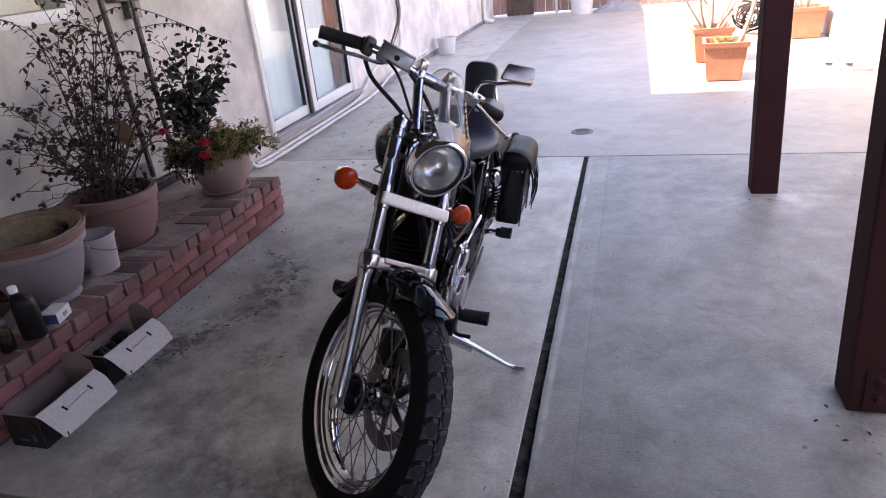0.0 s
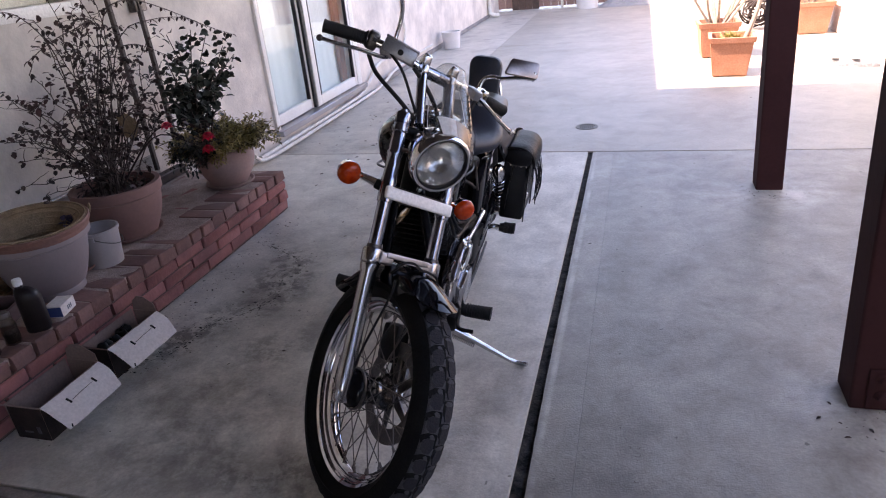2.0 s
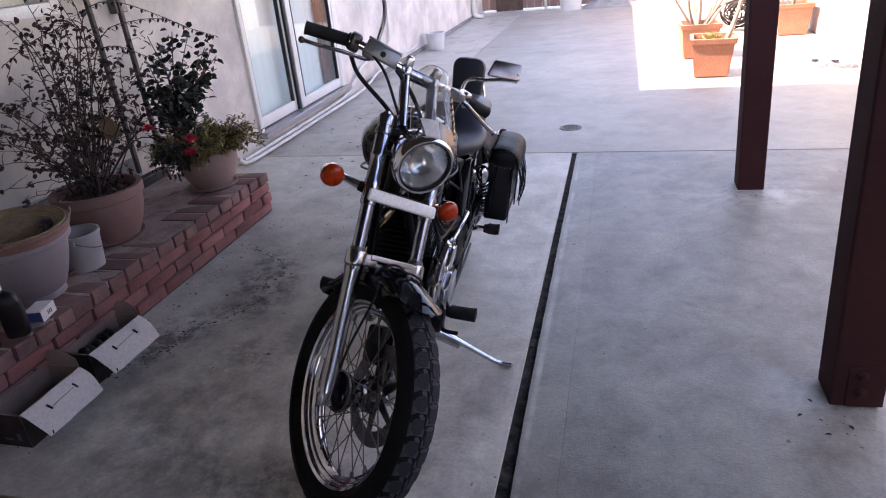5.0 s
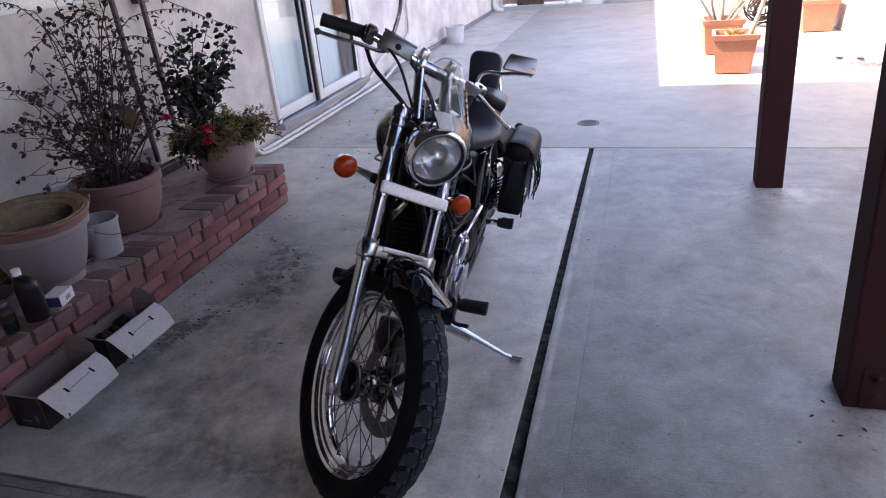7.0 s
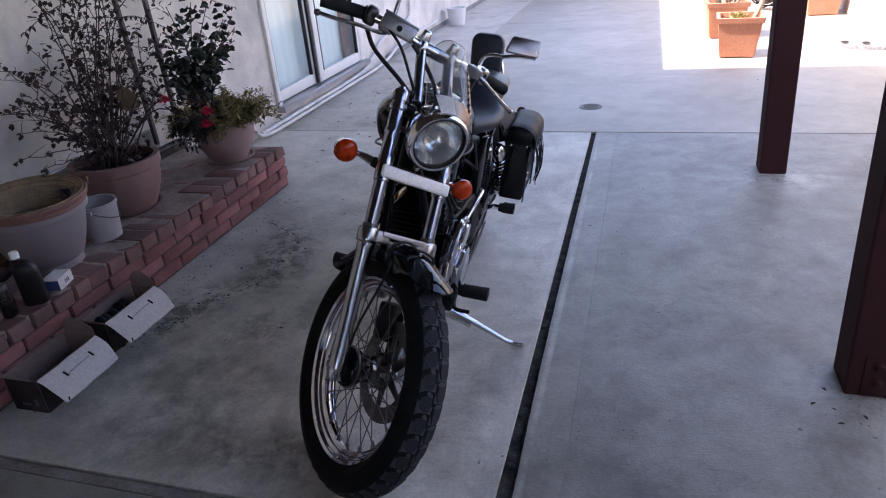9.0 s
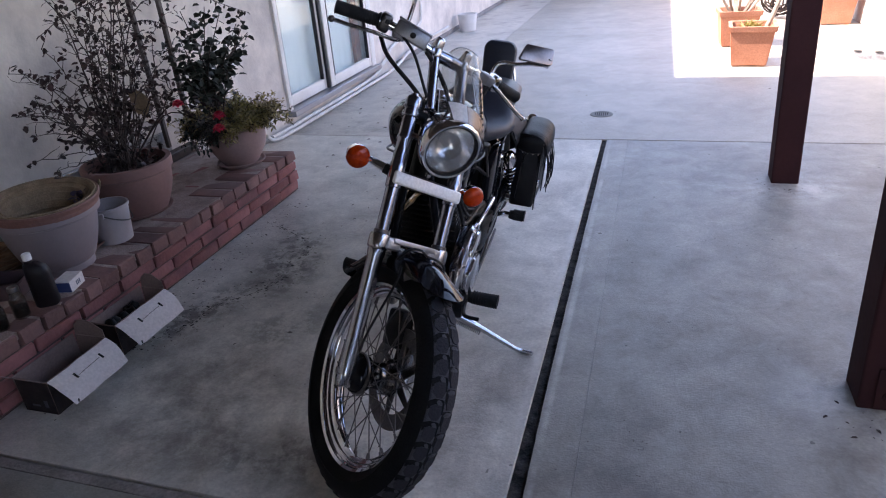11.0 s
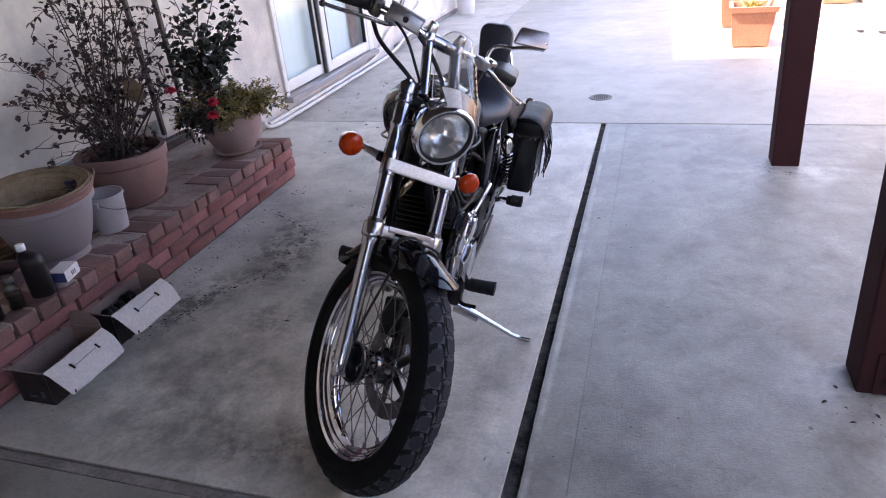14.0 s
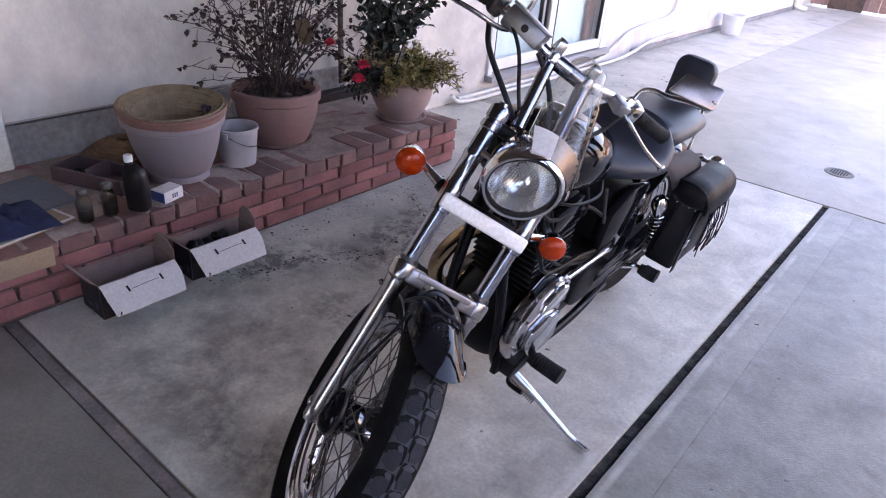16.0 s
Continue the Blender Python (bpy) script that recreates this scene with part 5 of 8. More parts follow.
def trailing_plant():
    t = thing("trailing_plant", "bushy yellow-green trailing plant in the bowl pot", "plant")
    rnd = random.Random(8)
    stems, crown, yellow = bmesh.new(), bmesh.new(), bmesh.new()
    c = Vector((-1.935, 2.955, LZ + 0.19))
    for i in range(175):
        a = rnd.uniform(0, 2 * math.pi)
        d = Vector((math.cos(a), math.sin(a) + 0.06, rnd.uniform(0.45, 1.7)))
        pth = stem_path(c + Vector((math.cos(a), math.sin(a), 0)) * rnd.uniform(0.02, 0.13), d, rnd.uniform(0.12, 0.25), rnd, 0.3, 6, 0.42)
        for p in pth:
            p.x = max(p.x, -2.40)
        tube(pth, 0.0016, 4, into=stems)
        for q in pth[1:]:
            for _ in range(8):
                ld = Vector((rnd.uniform(-1, 1), rnd.uniform(-1, 1), rnd.uniform(-0.6, 0.9)))
                leaf(yellow if (math.sin(a) > 0.45 and rnd.random() < 0.55) else crown, q + Vector([rnd.uniform(-0.012, 0.012) for _ in range(3)]), ld, Vector((0, 0, 1)), rnd.uniform(0.018, 0.040), rnd.uniform(0.008, 0.015), 0.2)
    # shaded part of the plant, its shade put in as darker leaves
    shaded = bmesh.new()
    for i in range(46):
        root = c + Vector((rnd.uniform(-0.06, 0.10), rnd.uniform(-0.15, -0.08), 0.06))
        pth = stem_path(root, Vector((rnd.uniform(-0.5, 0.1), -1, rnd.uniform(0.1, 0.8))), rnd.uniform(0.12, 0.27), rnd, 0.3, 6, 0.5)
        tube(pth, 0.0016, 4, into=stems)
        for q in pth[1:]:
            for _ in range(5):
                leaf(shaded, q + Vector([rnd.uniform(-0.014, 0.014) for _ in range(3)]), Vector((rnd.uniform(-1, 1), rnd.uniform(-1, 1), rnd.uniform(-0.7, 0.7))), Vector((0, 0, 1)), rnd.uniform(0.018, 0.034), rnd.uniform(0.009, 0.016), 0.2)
    part("shaded_foliage", shaded, LEAF_BIG, t, "leaves trailing beside the pot, darker green for shade", 60, "stuff")
    part("stem", stems, LEAF_DARK, t, "thin green stems", 38, "stuff")
    part("foliage", crown, LEAF_GREEN, t, "fine green leaves", 60, "stuff")
    part("leaf_tip", yellow, LEAF_YELLOW, t, "yellow-green leaf tips", 60, "stuff")
    return t


trailing_plant()


def leafy_shrub():
    t = thing("leafy_shrub", "upright shrub with broad dark glossy leaves", "bush")
    rnd = random.Random(29)
    stems, crown = bmesh.new(), bmesh.new()
    c = Vector((-2.04, 2.92, LZ + 0.19))
    for y, z in ((3.14, 1.08), (3.04, 1.01), (3.30, 1.05), (3.48, 0.90), (3.42, 0.80), (3.36, 0.97), (2.94, 1.08), (2.86, 0.95), (3.10, 0.92), (3.24, 0.86), (2.80, 0.80), (2.88, 0.74), (3.00, 0.78), (3.16, 0.75), (3.26, 0.72), (2.78, 0.90), (3.36, 0.86), (2.94, 0.86), (3.44, 0.96), (2.84, 0.70)):
        dx = rnd.uniform(-0.12, 0.14)
        tip = Vector((-2.10 + dx, y - dx, z))
        root = c + Vector((rnd.uniform(-0.05, 0.05), rnd.uniform(-0.06, 0.06), 0))
        pth = smooth_path([root, root.lerp(tip, 0.5) + Vector((rnd.uniform(-0.03, 0.03), -0.10 * (y - 3.05), 0.05)), tip], 6)
        n = len(pth)
        tube(pth, [0.0040 * (1 - 0.7 * k / (n - 1)) + 0.0008 for k in range(n)], 6, into=stems)
        for k in range(4, n):
            for _ in range(rnd.choice((2, 3, 4, 5))):
                g = rnd.uniform(0, 2 * math.pi)
                ld = Vector((math.cos(g), math.sin(g), rnd.uniform(-0.9, 0.5)))
                at = pth[k] + Vector([rnd.uniform(-0.045, 0.045) for _ in range(3)])
                at.x = max(at.x, -2.38)
                leaf(crown, at, ld, Vector((rnd.uniform(-1, 1), rnd.uniform(-1, 1), 0.6)), rnd.uniform(0.036, 0.058), rnd.uniform(0.028, 0.040), 0.14, 0.24, 0.70)
    part("stem", stems, BARK, t, "thin brown stems", 38, "stuff")
    part("foliage", crown, LEAF_BIG, t, "broad dark leaves", 60, "stuff")
    return t


leafy_shrub()

# stakes against the wall, and the box above them
solid("plant_stake", span(-2.425, -2.400, 2.958, 2.982, LZ, 1.75, 0.003), STAKE, "weathered grey wooden stake behind the roses", "stake", group="stakes", m=Matrix.Rotation(radians(1.5), 4, "X"))
solid("plant_stake", span(-2.425, -2.400, 3.180, 3.206, LZ, 1.26, 0.003), STAKE, "weathered grey wooden stake with a metal bracket", "stake", group="stakes", m=Matrix.Rotation(radians(1.0), 4, "X"))
mb = thing("meter_box", "dark metal utility box fixed on the stucco", "box")
part("case", span(WALL_X, WALL_X + 0.08, 3.02, 3.34, 1.285, 1.62, 0.006), SLATE, mb)
part("bracket", span(WALL_X, WALL_X + 0.05, 3.14, 3.24, 1.19, 1.284, 0.005), DARK_STEEL, mb)
# dark strip stands in for shade in the gap behind the pots
solid("gap_strip", span(-2.42, -2.36, 2.45, 3.15, LZ, LZ + 0.055, 0.006), CARD_DARK, "dark strip standing for the shaded gap behind the pots", "strip")

# small things at the near end of the ledge
tray = thing("tool_tray", "dusty mauve plastic tray with raised sides", "tray", m=pose(-2.09, 1.405, LZ, 0, 0, 22))
tb = bmesh.new()
for x0, x1, y0, y1 in ((-0.165, 0.165, -0.075, -0.063), (-0.165, 0.165, 0.063, 0.075), (-0.165, -0.153, -0.063, 0.063), (0.153, 0.165, -0.063, 0.063)):
    span(x0, x1, y0, y1, 0.0, 0.062, 0.004, into=tb)
span(-0.153, 0.153, -0.063, 0.063, 0.0, 0.008, into=tb)
part("tray_body", tb, MAUVE, tray)
part("divider", span(-0.01, 0.0, -0.063, 0.063, 0.008, 0.075, 0.003), MAUVE, tray)
part("rag", heap(-0.08, 0.0, 0.13, 0.11, 0.05, 4.0), BLACK_METAL, tray, "dark oily rag")

wick = thing("coir_basket", "brown woven fibre basket lying upside down", "basket", m=pose(-2.26, 1.60, LZ, 0, 0, 10) @ Matrix.Diagonal((1.3, 1.3, 1.3, 1)))
for k in range(9):
    u = k / 8
    part("coil", lathe([(0.135 - 0.105 * u + 0.008 * math.cos(radians(t)), 0.010 + 0.052 * math.sin(u * 1.5) + 0.008 * math.sin(radians(t))) for t in range(0, 360, 60)], 32, closed=True), BROWN_WICKER, wick)

jug = thing("oil_bottle", "black plastic oil bottle with a white cap", "bottle", m=pose(-1.778, 1.395, LZ, 0, 0, 35))
jr = []
for z, a, b, o in ((0.0, 0.036, 0.026, 0), (0.008, 0.040, 0.030, 0), (0.128, 0.040, 0.030, 0), (0.150, 0.036, 0.027, -0.003), (0.168, 0.024, 0.020, -0.012), (0.174, 0.0135, 0.0135, -0.016), (0.186, 0.0135, 0.0135, -0.016)):
    jr.append([(o + a * math.copysign(abs(math.cos(t)) ** 0.6, math.cos(t)), b * math.copysign(abs(math.sin(t)) ** 0.6, math.sin(t)), z) for t in [2 * math.pi * k / 24 for k in range(24)]])
part("bottle_body", loft(jr), DARK_BOTTLE, jug)
part("cap", lathe([(0.0, 0.208), (0.0135, 0.208), (0.0155, 0.205), (0.0155, 0.184), (0, 0.184)], 20, pose(-0.016, 0, 0)), WHITE_PAINT, jug, "white screw cap")


def jar(x, y, rz):
    j = thing("glass_jar", "small clear glass jar with dark dregs", "jar", "jars", m=pose(x, y, LZ, 0, 0, rz))
    part("glass_body", lathe([(0, 0.0), (0.024, 0.0), (0.027, 0.006), (0.027, 0.072), (0.020, 0.090), (0.017, 0.098), (0.017, 0.108), (0.015, 0.108), (0.0155, 0.098), (0.0245, 0.070), (0.0245, 0.008), (0, 0.005)], 24), JAR_GLASS, j)
    part("dregs", lathe([(0, 0.006), (0.024, 0.008), (0.024, 0.044), (0, 0.045)], 20), CARD_DARK, j, "dark liquid in the jar")
    part("lid", lathe([(0, 0.122), (0.017, 0.121), (0.019, 0.117), (0.019, 0.104), (0, 0.104)], 20), DARK_STEEL, j)
    return j


jar(-1.805, 1.215, 0)
jar(-1.800, 1.300, 20)

carton = thing("small_carton", "small white carton with a blue printed end", "box", m=pose(-1.793, 1.515, LZ, 0, 0, 14))
part("carton_body", box(0.066, 0.092, 0.046, pose(0, 0, 0.023), 0.0015, 1), CARD_WHITE, carton)
part("print", span(-0.0335, 0.0325, -0.0465, -0.0459, 0.003, 0.042), BLUE_INK, carton, "blue printed side")
for k in range(3):
    part("printed_bar", span(0.0331, 0.0337, -0.008 + k * 0.010, -0.002 + k * 0.010, 0.013, 0.030), SLATE, carton, "printed bars")

CARD_TAN = mat("tan_card", (0.36, 0.25, 0.16), 0.8, var=(0.29, 0.20, 0.13), scale=8, amount=0.3, bump=0.06, bump_scale=80)
sheet = thing("cardboard_sheet", "flattened brown cardboard lying over the ledge", "cardboard")
SHEET = pose(-1.835, 1.190, LZ, 0, 0, 12)
part("sheet_top", box(0.34, 0.90, 0.006, SHEET @ pose(-0.17, -0.45, 0.005), 0.001), CARD_TAN, sheet)
part("sheet_flap", box(0.006, 0.86, 0.075, pose(-1.720, 0.630, LZ - 0.045, 0, 8, 0), 0.001), CARD_TAN, sheet)
part("edge", box(0.010, 0.90, 0.003, SHEET @ pose(-0.004, -0.45, 0.0100)), CARD_WHITE, sheet, "pale torn edge")
part("edge", box(0.34, 0.008, 0.003, SHEET @ pose(-0.17, -0.003, 0.0100)), CARD_WHITE, sheet, "pale torn edge")
solid("plastic_sheet", span(-0.16, 0.16, -0.15, 0.15, 0, 0.006, 0.002), SLATE, "blue-grey plastic sheet on the cardboard", "sheet", m=pose(-2.10, 1.10, LZ + 0.010, 0, 0, 6))
solid("cloth", heap(-1.93, 0.985, 0.27, 0.30, 0.055, 7.0), BLUE_CLOTH, "crumpled navy blue cloth on the cardboard", "cloth", angle=70, m=pose(0, 0, LZ + 0.016))


def open_carton(x_back, x_front, y0, y1, full, seed, rz):
    """A long low carton, open, its white front flap folded out and hanging down."""
    cx, cy = (x_back + x_front) / 2, (y0 + y1) / 2
    hx, hy = (x_front - x_back) / 2, (y1 - y0) / 2
    c = thing("open_carton", "open carton with white flap folded out" + (", holding dark parts" if full else ", empty"), "box", "open cartons", m=pose(cx, cy, 0, 0, 0, rz))
    h = 0.132
    b = bmesh.new()
    span(-hx, hx, -hy, hy, 0.0, 0.003, into=b)
    part("carton_base", b, CARD_BROWN, c)
    part("back_wall", box(0.003, 2 * hy, h, pose(-hx - 0.004, 0, h / 2 + 0.002, 0, -4, 0)), CARD_BROWN, c)
    part("front_wall", span(hx - 0.003, hx, -hy, hy, 0.003, h, 0), CARD_BROWN, c)
    part("front_print", span(hx, hx + 0.0015, -hy, hy, 0.0, h - 0.008), CARD_DARK, c, "dark printed front")
    for s in (-1, 1):
        e = part("end_wall", span(-hx + 0.001, hx - 0.003, s * hy - 0.0015, s * hy + 0.0015, 0.003, h, 0), CARD_BROWN, c)
        part("end_print", span(-hx + 0.001, hx - 0.001, s * (hy + 0.0016) - 0.0006, s * (hy + 0.0016) + 0.0006, 0.0, h - 0.004), CARD_DARK, e, "dark printed end")
        for k in range(2):
            part("printed_shape", span(-0.03 + k * 0.055, 0.005 + k * 0.035, s * (hy + 0.0026) - 0.0004, s * (hy + 0.0026) + 0.0004, 0.025, 0.032 + 0.02 * k), SLATE, e, "pale printed shapes")
    w, fall = 0.112, radians(40)

    def on(u, y, lift=0.0):
        return Vector((hx + 0.002 + w * (u * math.cos(fall) - 0.05 * u * u), y, h - w * (u * math.sin(fall) + 0.10 * u * u) + 0.010 * math.sin(math.pi * u) + lift))
    fl = bmesh.new()
    for off in (0, -0.0025):
        vs = []
        for k in range(9):
            u = k / 8
            inset = 0.010 * max(0, u - 0.55) / 0.45
            vs.append([fl.verts.new(on(u, -hy + inset + (2 * hy - 2 * inset) * j / 6, off + 0.0015 * math.sin(j * 2.1 + seed))) for j in range(7)])
        for r0, r1 in zip(vs, vs[1:]):
            for j in range(6):
                fl.faces.new((r0[j], r0[j + 1], r1[j + 1], r1[j]))
    flap = part("flap", fl, CARD_WHITE, c, "white cardboard flap with punched slots", 50)
    for y in (-0.058, 0.060):
        part("slot", tube([on(0.34, y, 0.002), on(0.54, y + 0.003, 0.002)], 0.0042, 6, flat=0.4), SLOT, flap, "punched slot")
    part("fold", tube([on(0.48, -0.045, 0.0015), on(0.46, 0.0, 0.0015), on(0.45, 0.052, 0.0015)], 0.0010, 5), CARD_DARK, flap)
    part("notch", tube([on(0.93, -hy + 0.028, 0.001), on(1.0, -hy + 0.022, 0.001)], 0.003, 6, flat=0.4), SLOT, flap)
    tab = [(-hx, 0.0), (hx - 0.004, 0.0), (hx - 0.012, 0.030), (0.0, 0.058), (-hx * 0.6, 0.060), (-hx, 0.040)]
    part("tab", prism(tab, 0.003, pose(0, hy + 0.004, h - 0.002, -10, 0, 0)), CARD_BROWN, c, "brown end flap standing up")
    wing = [(-hx - 0.030, 0.010), (hx - 0.010, 0.0), (hx - 0.018, 0.020), (-hx - 0.030, 0.044)]
    part("end_flap", prism(wing, 0.003, pose(0, -hy - 0.003, h, 48, 0, 0)), CARD_BROWN, c, "end flap folded out")
    if full:
        rnd = random.Random(seed)
        for k in range(9):
            part("metal_part", lathe([(0.008, 0.0), (0.022, 0.0), (0.026, 0.012), (0.018, 0.034), (0.008, 0.034)], 14, pose(-0.026 + 0.05 * (k % 2) + rnd.uniform(-0.006, 0.006), -hy + 0.05 + k * 0.018, 0.062 + rnd.uniform(0, 0.018), rnd.uniform(-40, 40), rnd.uniform(-50, 50), 0), closed=True), BLACK_METAL, c, "small dark machine part")
        part("packing", heap(0.0, -0.04, 0.09, 0.16, 0.075, 5.0), CARD_DARK, c, "crumpled dark packing")
    return c


open_carton(-1.700, -1.560, 1.115, 1.385, False, 1, 0)
open_carton(-1.695, -1.580, 1.462, 1.745, True, 2, -1)

# small leaves and crumbs blown over the slab
crumbs = bmesh.new()
rc_ = random.Random(77)
for k in range(215):
    side = rc_.random()
    if k >= 120:
        side = 0.5
    if k >= 175:
        x, y = rc_.choice((0.93, 0.96, 1.0)) + rc_.gauss(0, 0.05), rc_.choice((1.66, 3.55)) + rc_.gauss(-0.03, 0.06)
    elif k >= 120:
        x, y = rc_.uniform(-1.72, -1.60) + abs(rc_.gauss(0, 0.03)), rc_.uniform(0.9, 3.2)
    elif side < 0.45:
        x, y = rc_.gauss(-1.35, 0.25), rc_.uniform(1.6, 3.6)
    elif side < 0.6:
        x, y = rc_.uniform(-2.3, -0.6), rc_.uniform(3.5, 6.5)
    else:
        x, y = rc_.uniform(-1.5, 2.2), rc_.uniform(1.0, 8.0)
    if x < -1.7 and y < 3.2:
        continue
    a = rc_.uniform(0, 6.28)
    s = rc_.choice((0.004, 0.005, 0.006, 0.009, 0.014))
    leaf(crumbs, Vector((x, y, 0.0012)), Vector((math.cos(a), math.sin(a), 0.05)), Vector((0, 0, 1)), s * 1.5, s * 0.7, 0.2)
for cx, cy, n_ in ((0.42, 1.05, 26), (0.30, 1.35, 14), (1.30, 2.10, 16), (0.62, 2.75, 12), (-0.75, 1.45, 14), (-1.05, 2.0, 22), (1.75, 3.1, 14)):
    for _ in range(n_):
        a = rc_.uniform(0, 6.28)
        leaf(crumbs, Vector((cx + rc_.gauss(0, 0.07), cy + rc_.gauss(0, 0.05), 0.0010)), Vector((math.cos(a), math.sin(a), 0.03)), Vector((0, 0, 1)), rc_.uniform(0.003, 0.008), rc_.uniform(0.002, 0.004), 0.1)
for _ in range(46):                                  # dry leaves blown along the foot of the house
    x, y, a = rc_.choice((-2.05, -1.85, -1.60)) + rc_.gauss(0, 0.16), rc_.uniform(3.5, 6.6), rc_.uniform(0, 6.28)
    if x > -2.28:
        leaf(crumbs, Vector((x, y, 0.003)), Vector((math.cos(a), math.sin(a), 0.12)), Vector((0, 0, 1)), rc_.uniform(0.016, 0.036), rc_.uniform(0.010, 0.018), 0.3)
tagged(solid("leaf_litter", crumbs, BARK, "scattered dry leaf crumbs on the concrete", "litter"), kind="stuff")

# ---- the motorcycle ----
# Its own axes: x ahead, y to its left, z up, from the rear wheel's foot; it leans on its side stand with the bars turned hard to the left.
HEAD, LEAN_L, TURN_L = radians(270.2), radians(9.0), radians(46.0)
BASE, TRAIL, RAKE = 1.48, 0.145, radians(34)
fwd = Vector((math.cos(HEAD), math.sin(HEAD), 0))
lev = Vector((-math.sin(HEAD), math.cos(HEAD), 0))
up_ = Vector((0, 0, 1))
BIKE_R = Matrix((fwd, lev * math.cos(LEAN_L) - up_ * math.sin(LEAN_L), up_ * math.cos(LEAN_L) + lev * math.sin(LEAN_L))).transposed().to_4x4()
PIVOT = Vector((BASE + TRAIL, 0, 0))
STEER = Matrix.Translation(PIVOT) @ Matrix.Rotation(TURN_L, 4, Vector((-math.sin(RAKE), 0, math.cos(RAKE)))) @ Matrix.Translation(-PIVOT)
hub_at = BIKE_R @ (STEER @ Vector((BASE, 0, 0.325)))
BIKE_M = Matrix.Translation((-0.3834 - hub_at.x, 1.1531 - hub_at.y, 0.0)) @ BIKE_R

bike = thing("motorcycle", "black and chrome cruiser motorcycle leaning on its side stand", "motorcycle", m=BIKE_M)


def steer(name, bm, material, parent=None, label="", angle=38.0, kind=""):
    bmesh.ops.transform(bm, matrix=STEER, verts=bm.verts)
    return part(name, bm, material, parent or bike, label, angle, kind)


def fixed(name, bm, material, parent=None, label="", angle=38.0, kind=""):
    return part(name, bm, material, parent or bike, label, angle, kind)


# wheels
def tyre_profile(rb, ro, hw):
    """Cross-section from bead to crown, both sides."""
    rc = ro - hw * 0.98
    half = [(rb, -hw * 0.60), (rb + 0.010, -hw * 0.74), (rb + 0.026, -hw * 0.95)]
    for k in range(9):
        a = radians(180 - 90 * k / 8)
        half.append((rc + (ro - rc) * math.sin(a), hw * math.cos(a)))
    return half + [(r, -h) for r, h in half[-2::-1]]


def tread_point(ro, hw, th, h, lift):
    """A point on the tyre's crown, th round and h across."""
    rc = ro - hw * 0.98
    r = rc + (ro - rc) * math.sqrt(1 - (h / hw) ** 2)
    nr, nh = (r - rc), h
    k = lift / math.hypot(nr, nh)
    return Vector(((r + nr * k) * math.cos(th), (r + nr * k) * math.sin(th), h + nh * k))


def tread_blocks(ro, hw, n, raised):
    """Raised rubber blocks: large notched pads or low hook plates, n times round each side."""
    b = bmesh.new()
    step = 2 * math.pi / n
    pad = [(0.20, 0.16), (0.58, 0.11), (0.88, 0.24), (0.90, 0.56), (0.70, 0.80), (0.30, 0.78), (0.18, 0.56)]
    # hooks become black plates that stand in for shaded grooves
    hook = [(-0.04, 0.08), (0.12, 0.00), (0.56, -0.01), (0.66, 0.14), (0.30, 0.32), (0.30, 0.66), (0.46, 0.88), (0.10, 0.95), (-0.06, 0.62)]

    def block(outline, t0, s, lift):
        low = [b.verts.new(tread_point(ro, hw, t0 + u * step, s * h * 0.70 * hw, -0.002)) for u, h in outline]
        high = [b.verts.new(tread_point(ro, hw, t0 + u * step, s * h * 0.70 * hw, lift)) for u, h in outline]
        m = len(outline)
        for k in range(m):
            b.faces.new((low[k], low[(k + 1) % m], high[(k + 1) % m], high[k]))
        b.faces.new(high)
    for i in range(n):
        for s in (-1, 1):
            t0 = (i + (0.5 if s > 0 else 0.0)) * step
            if raised:
                block(pad, t0, s, 0.0042)
            else:
                block(hook, t0, s, 0.0020)
    return b


def rim_profile(r, hw):
    """Lip, shoulder, side channel and raised well."""
    return [(r, -hw), (r - 0.004, -hw - 0.003), (r - 0.011, -hw + 0.001), (r - 0.011, -hw * 0.88), (r - 0.0095, -hw * 0.76), (r - 0.012, -hw * 0.66), (r - 0.020, -hw * 0.60), (r - 0.024, -hw * 0.50), (r - 0.025, -hw * 0.38), (r - 0.032, -hw * 0.30), (r - 0.0375, -hw * 0.18), (r - 0.039, 0), (r - 0.0375, hw * 0.18), (r - 0.032, hw * 0.30), (r - 0.025, hw * 0.38), (r - 0.024, hw * 0.50), (r - 0.020, hw * 0.60), (r - 0.012, hw * 0.66), (r - 0.0095, hw * 0.76), (r - 0.011, hw * 0.88),
            (r - 0.011, hw - 0.001), (r - 0.004, hw + 0.003), (r, hw), (r - 0.006, hw - 0.004), (r - 0.016, hw * 0.45), (r - 0.028, hw * 0.2), (r - 0.028, -hw * 0.2), (r - 0.016, -hw * 0.45), (r - 0.006, -hw + 0.004)]


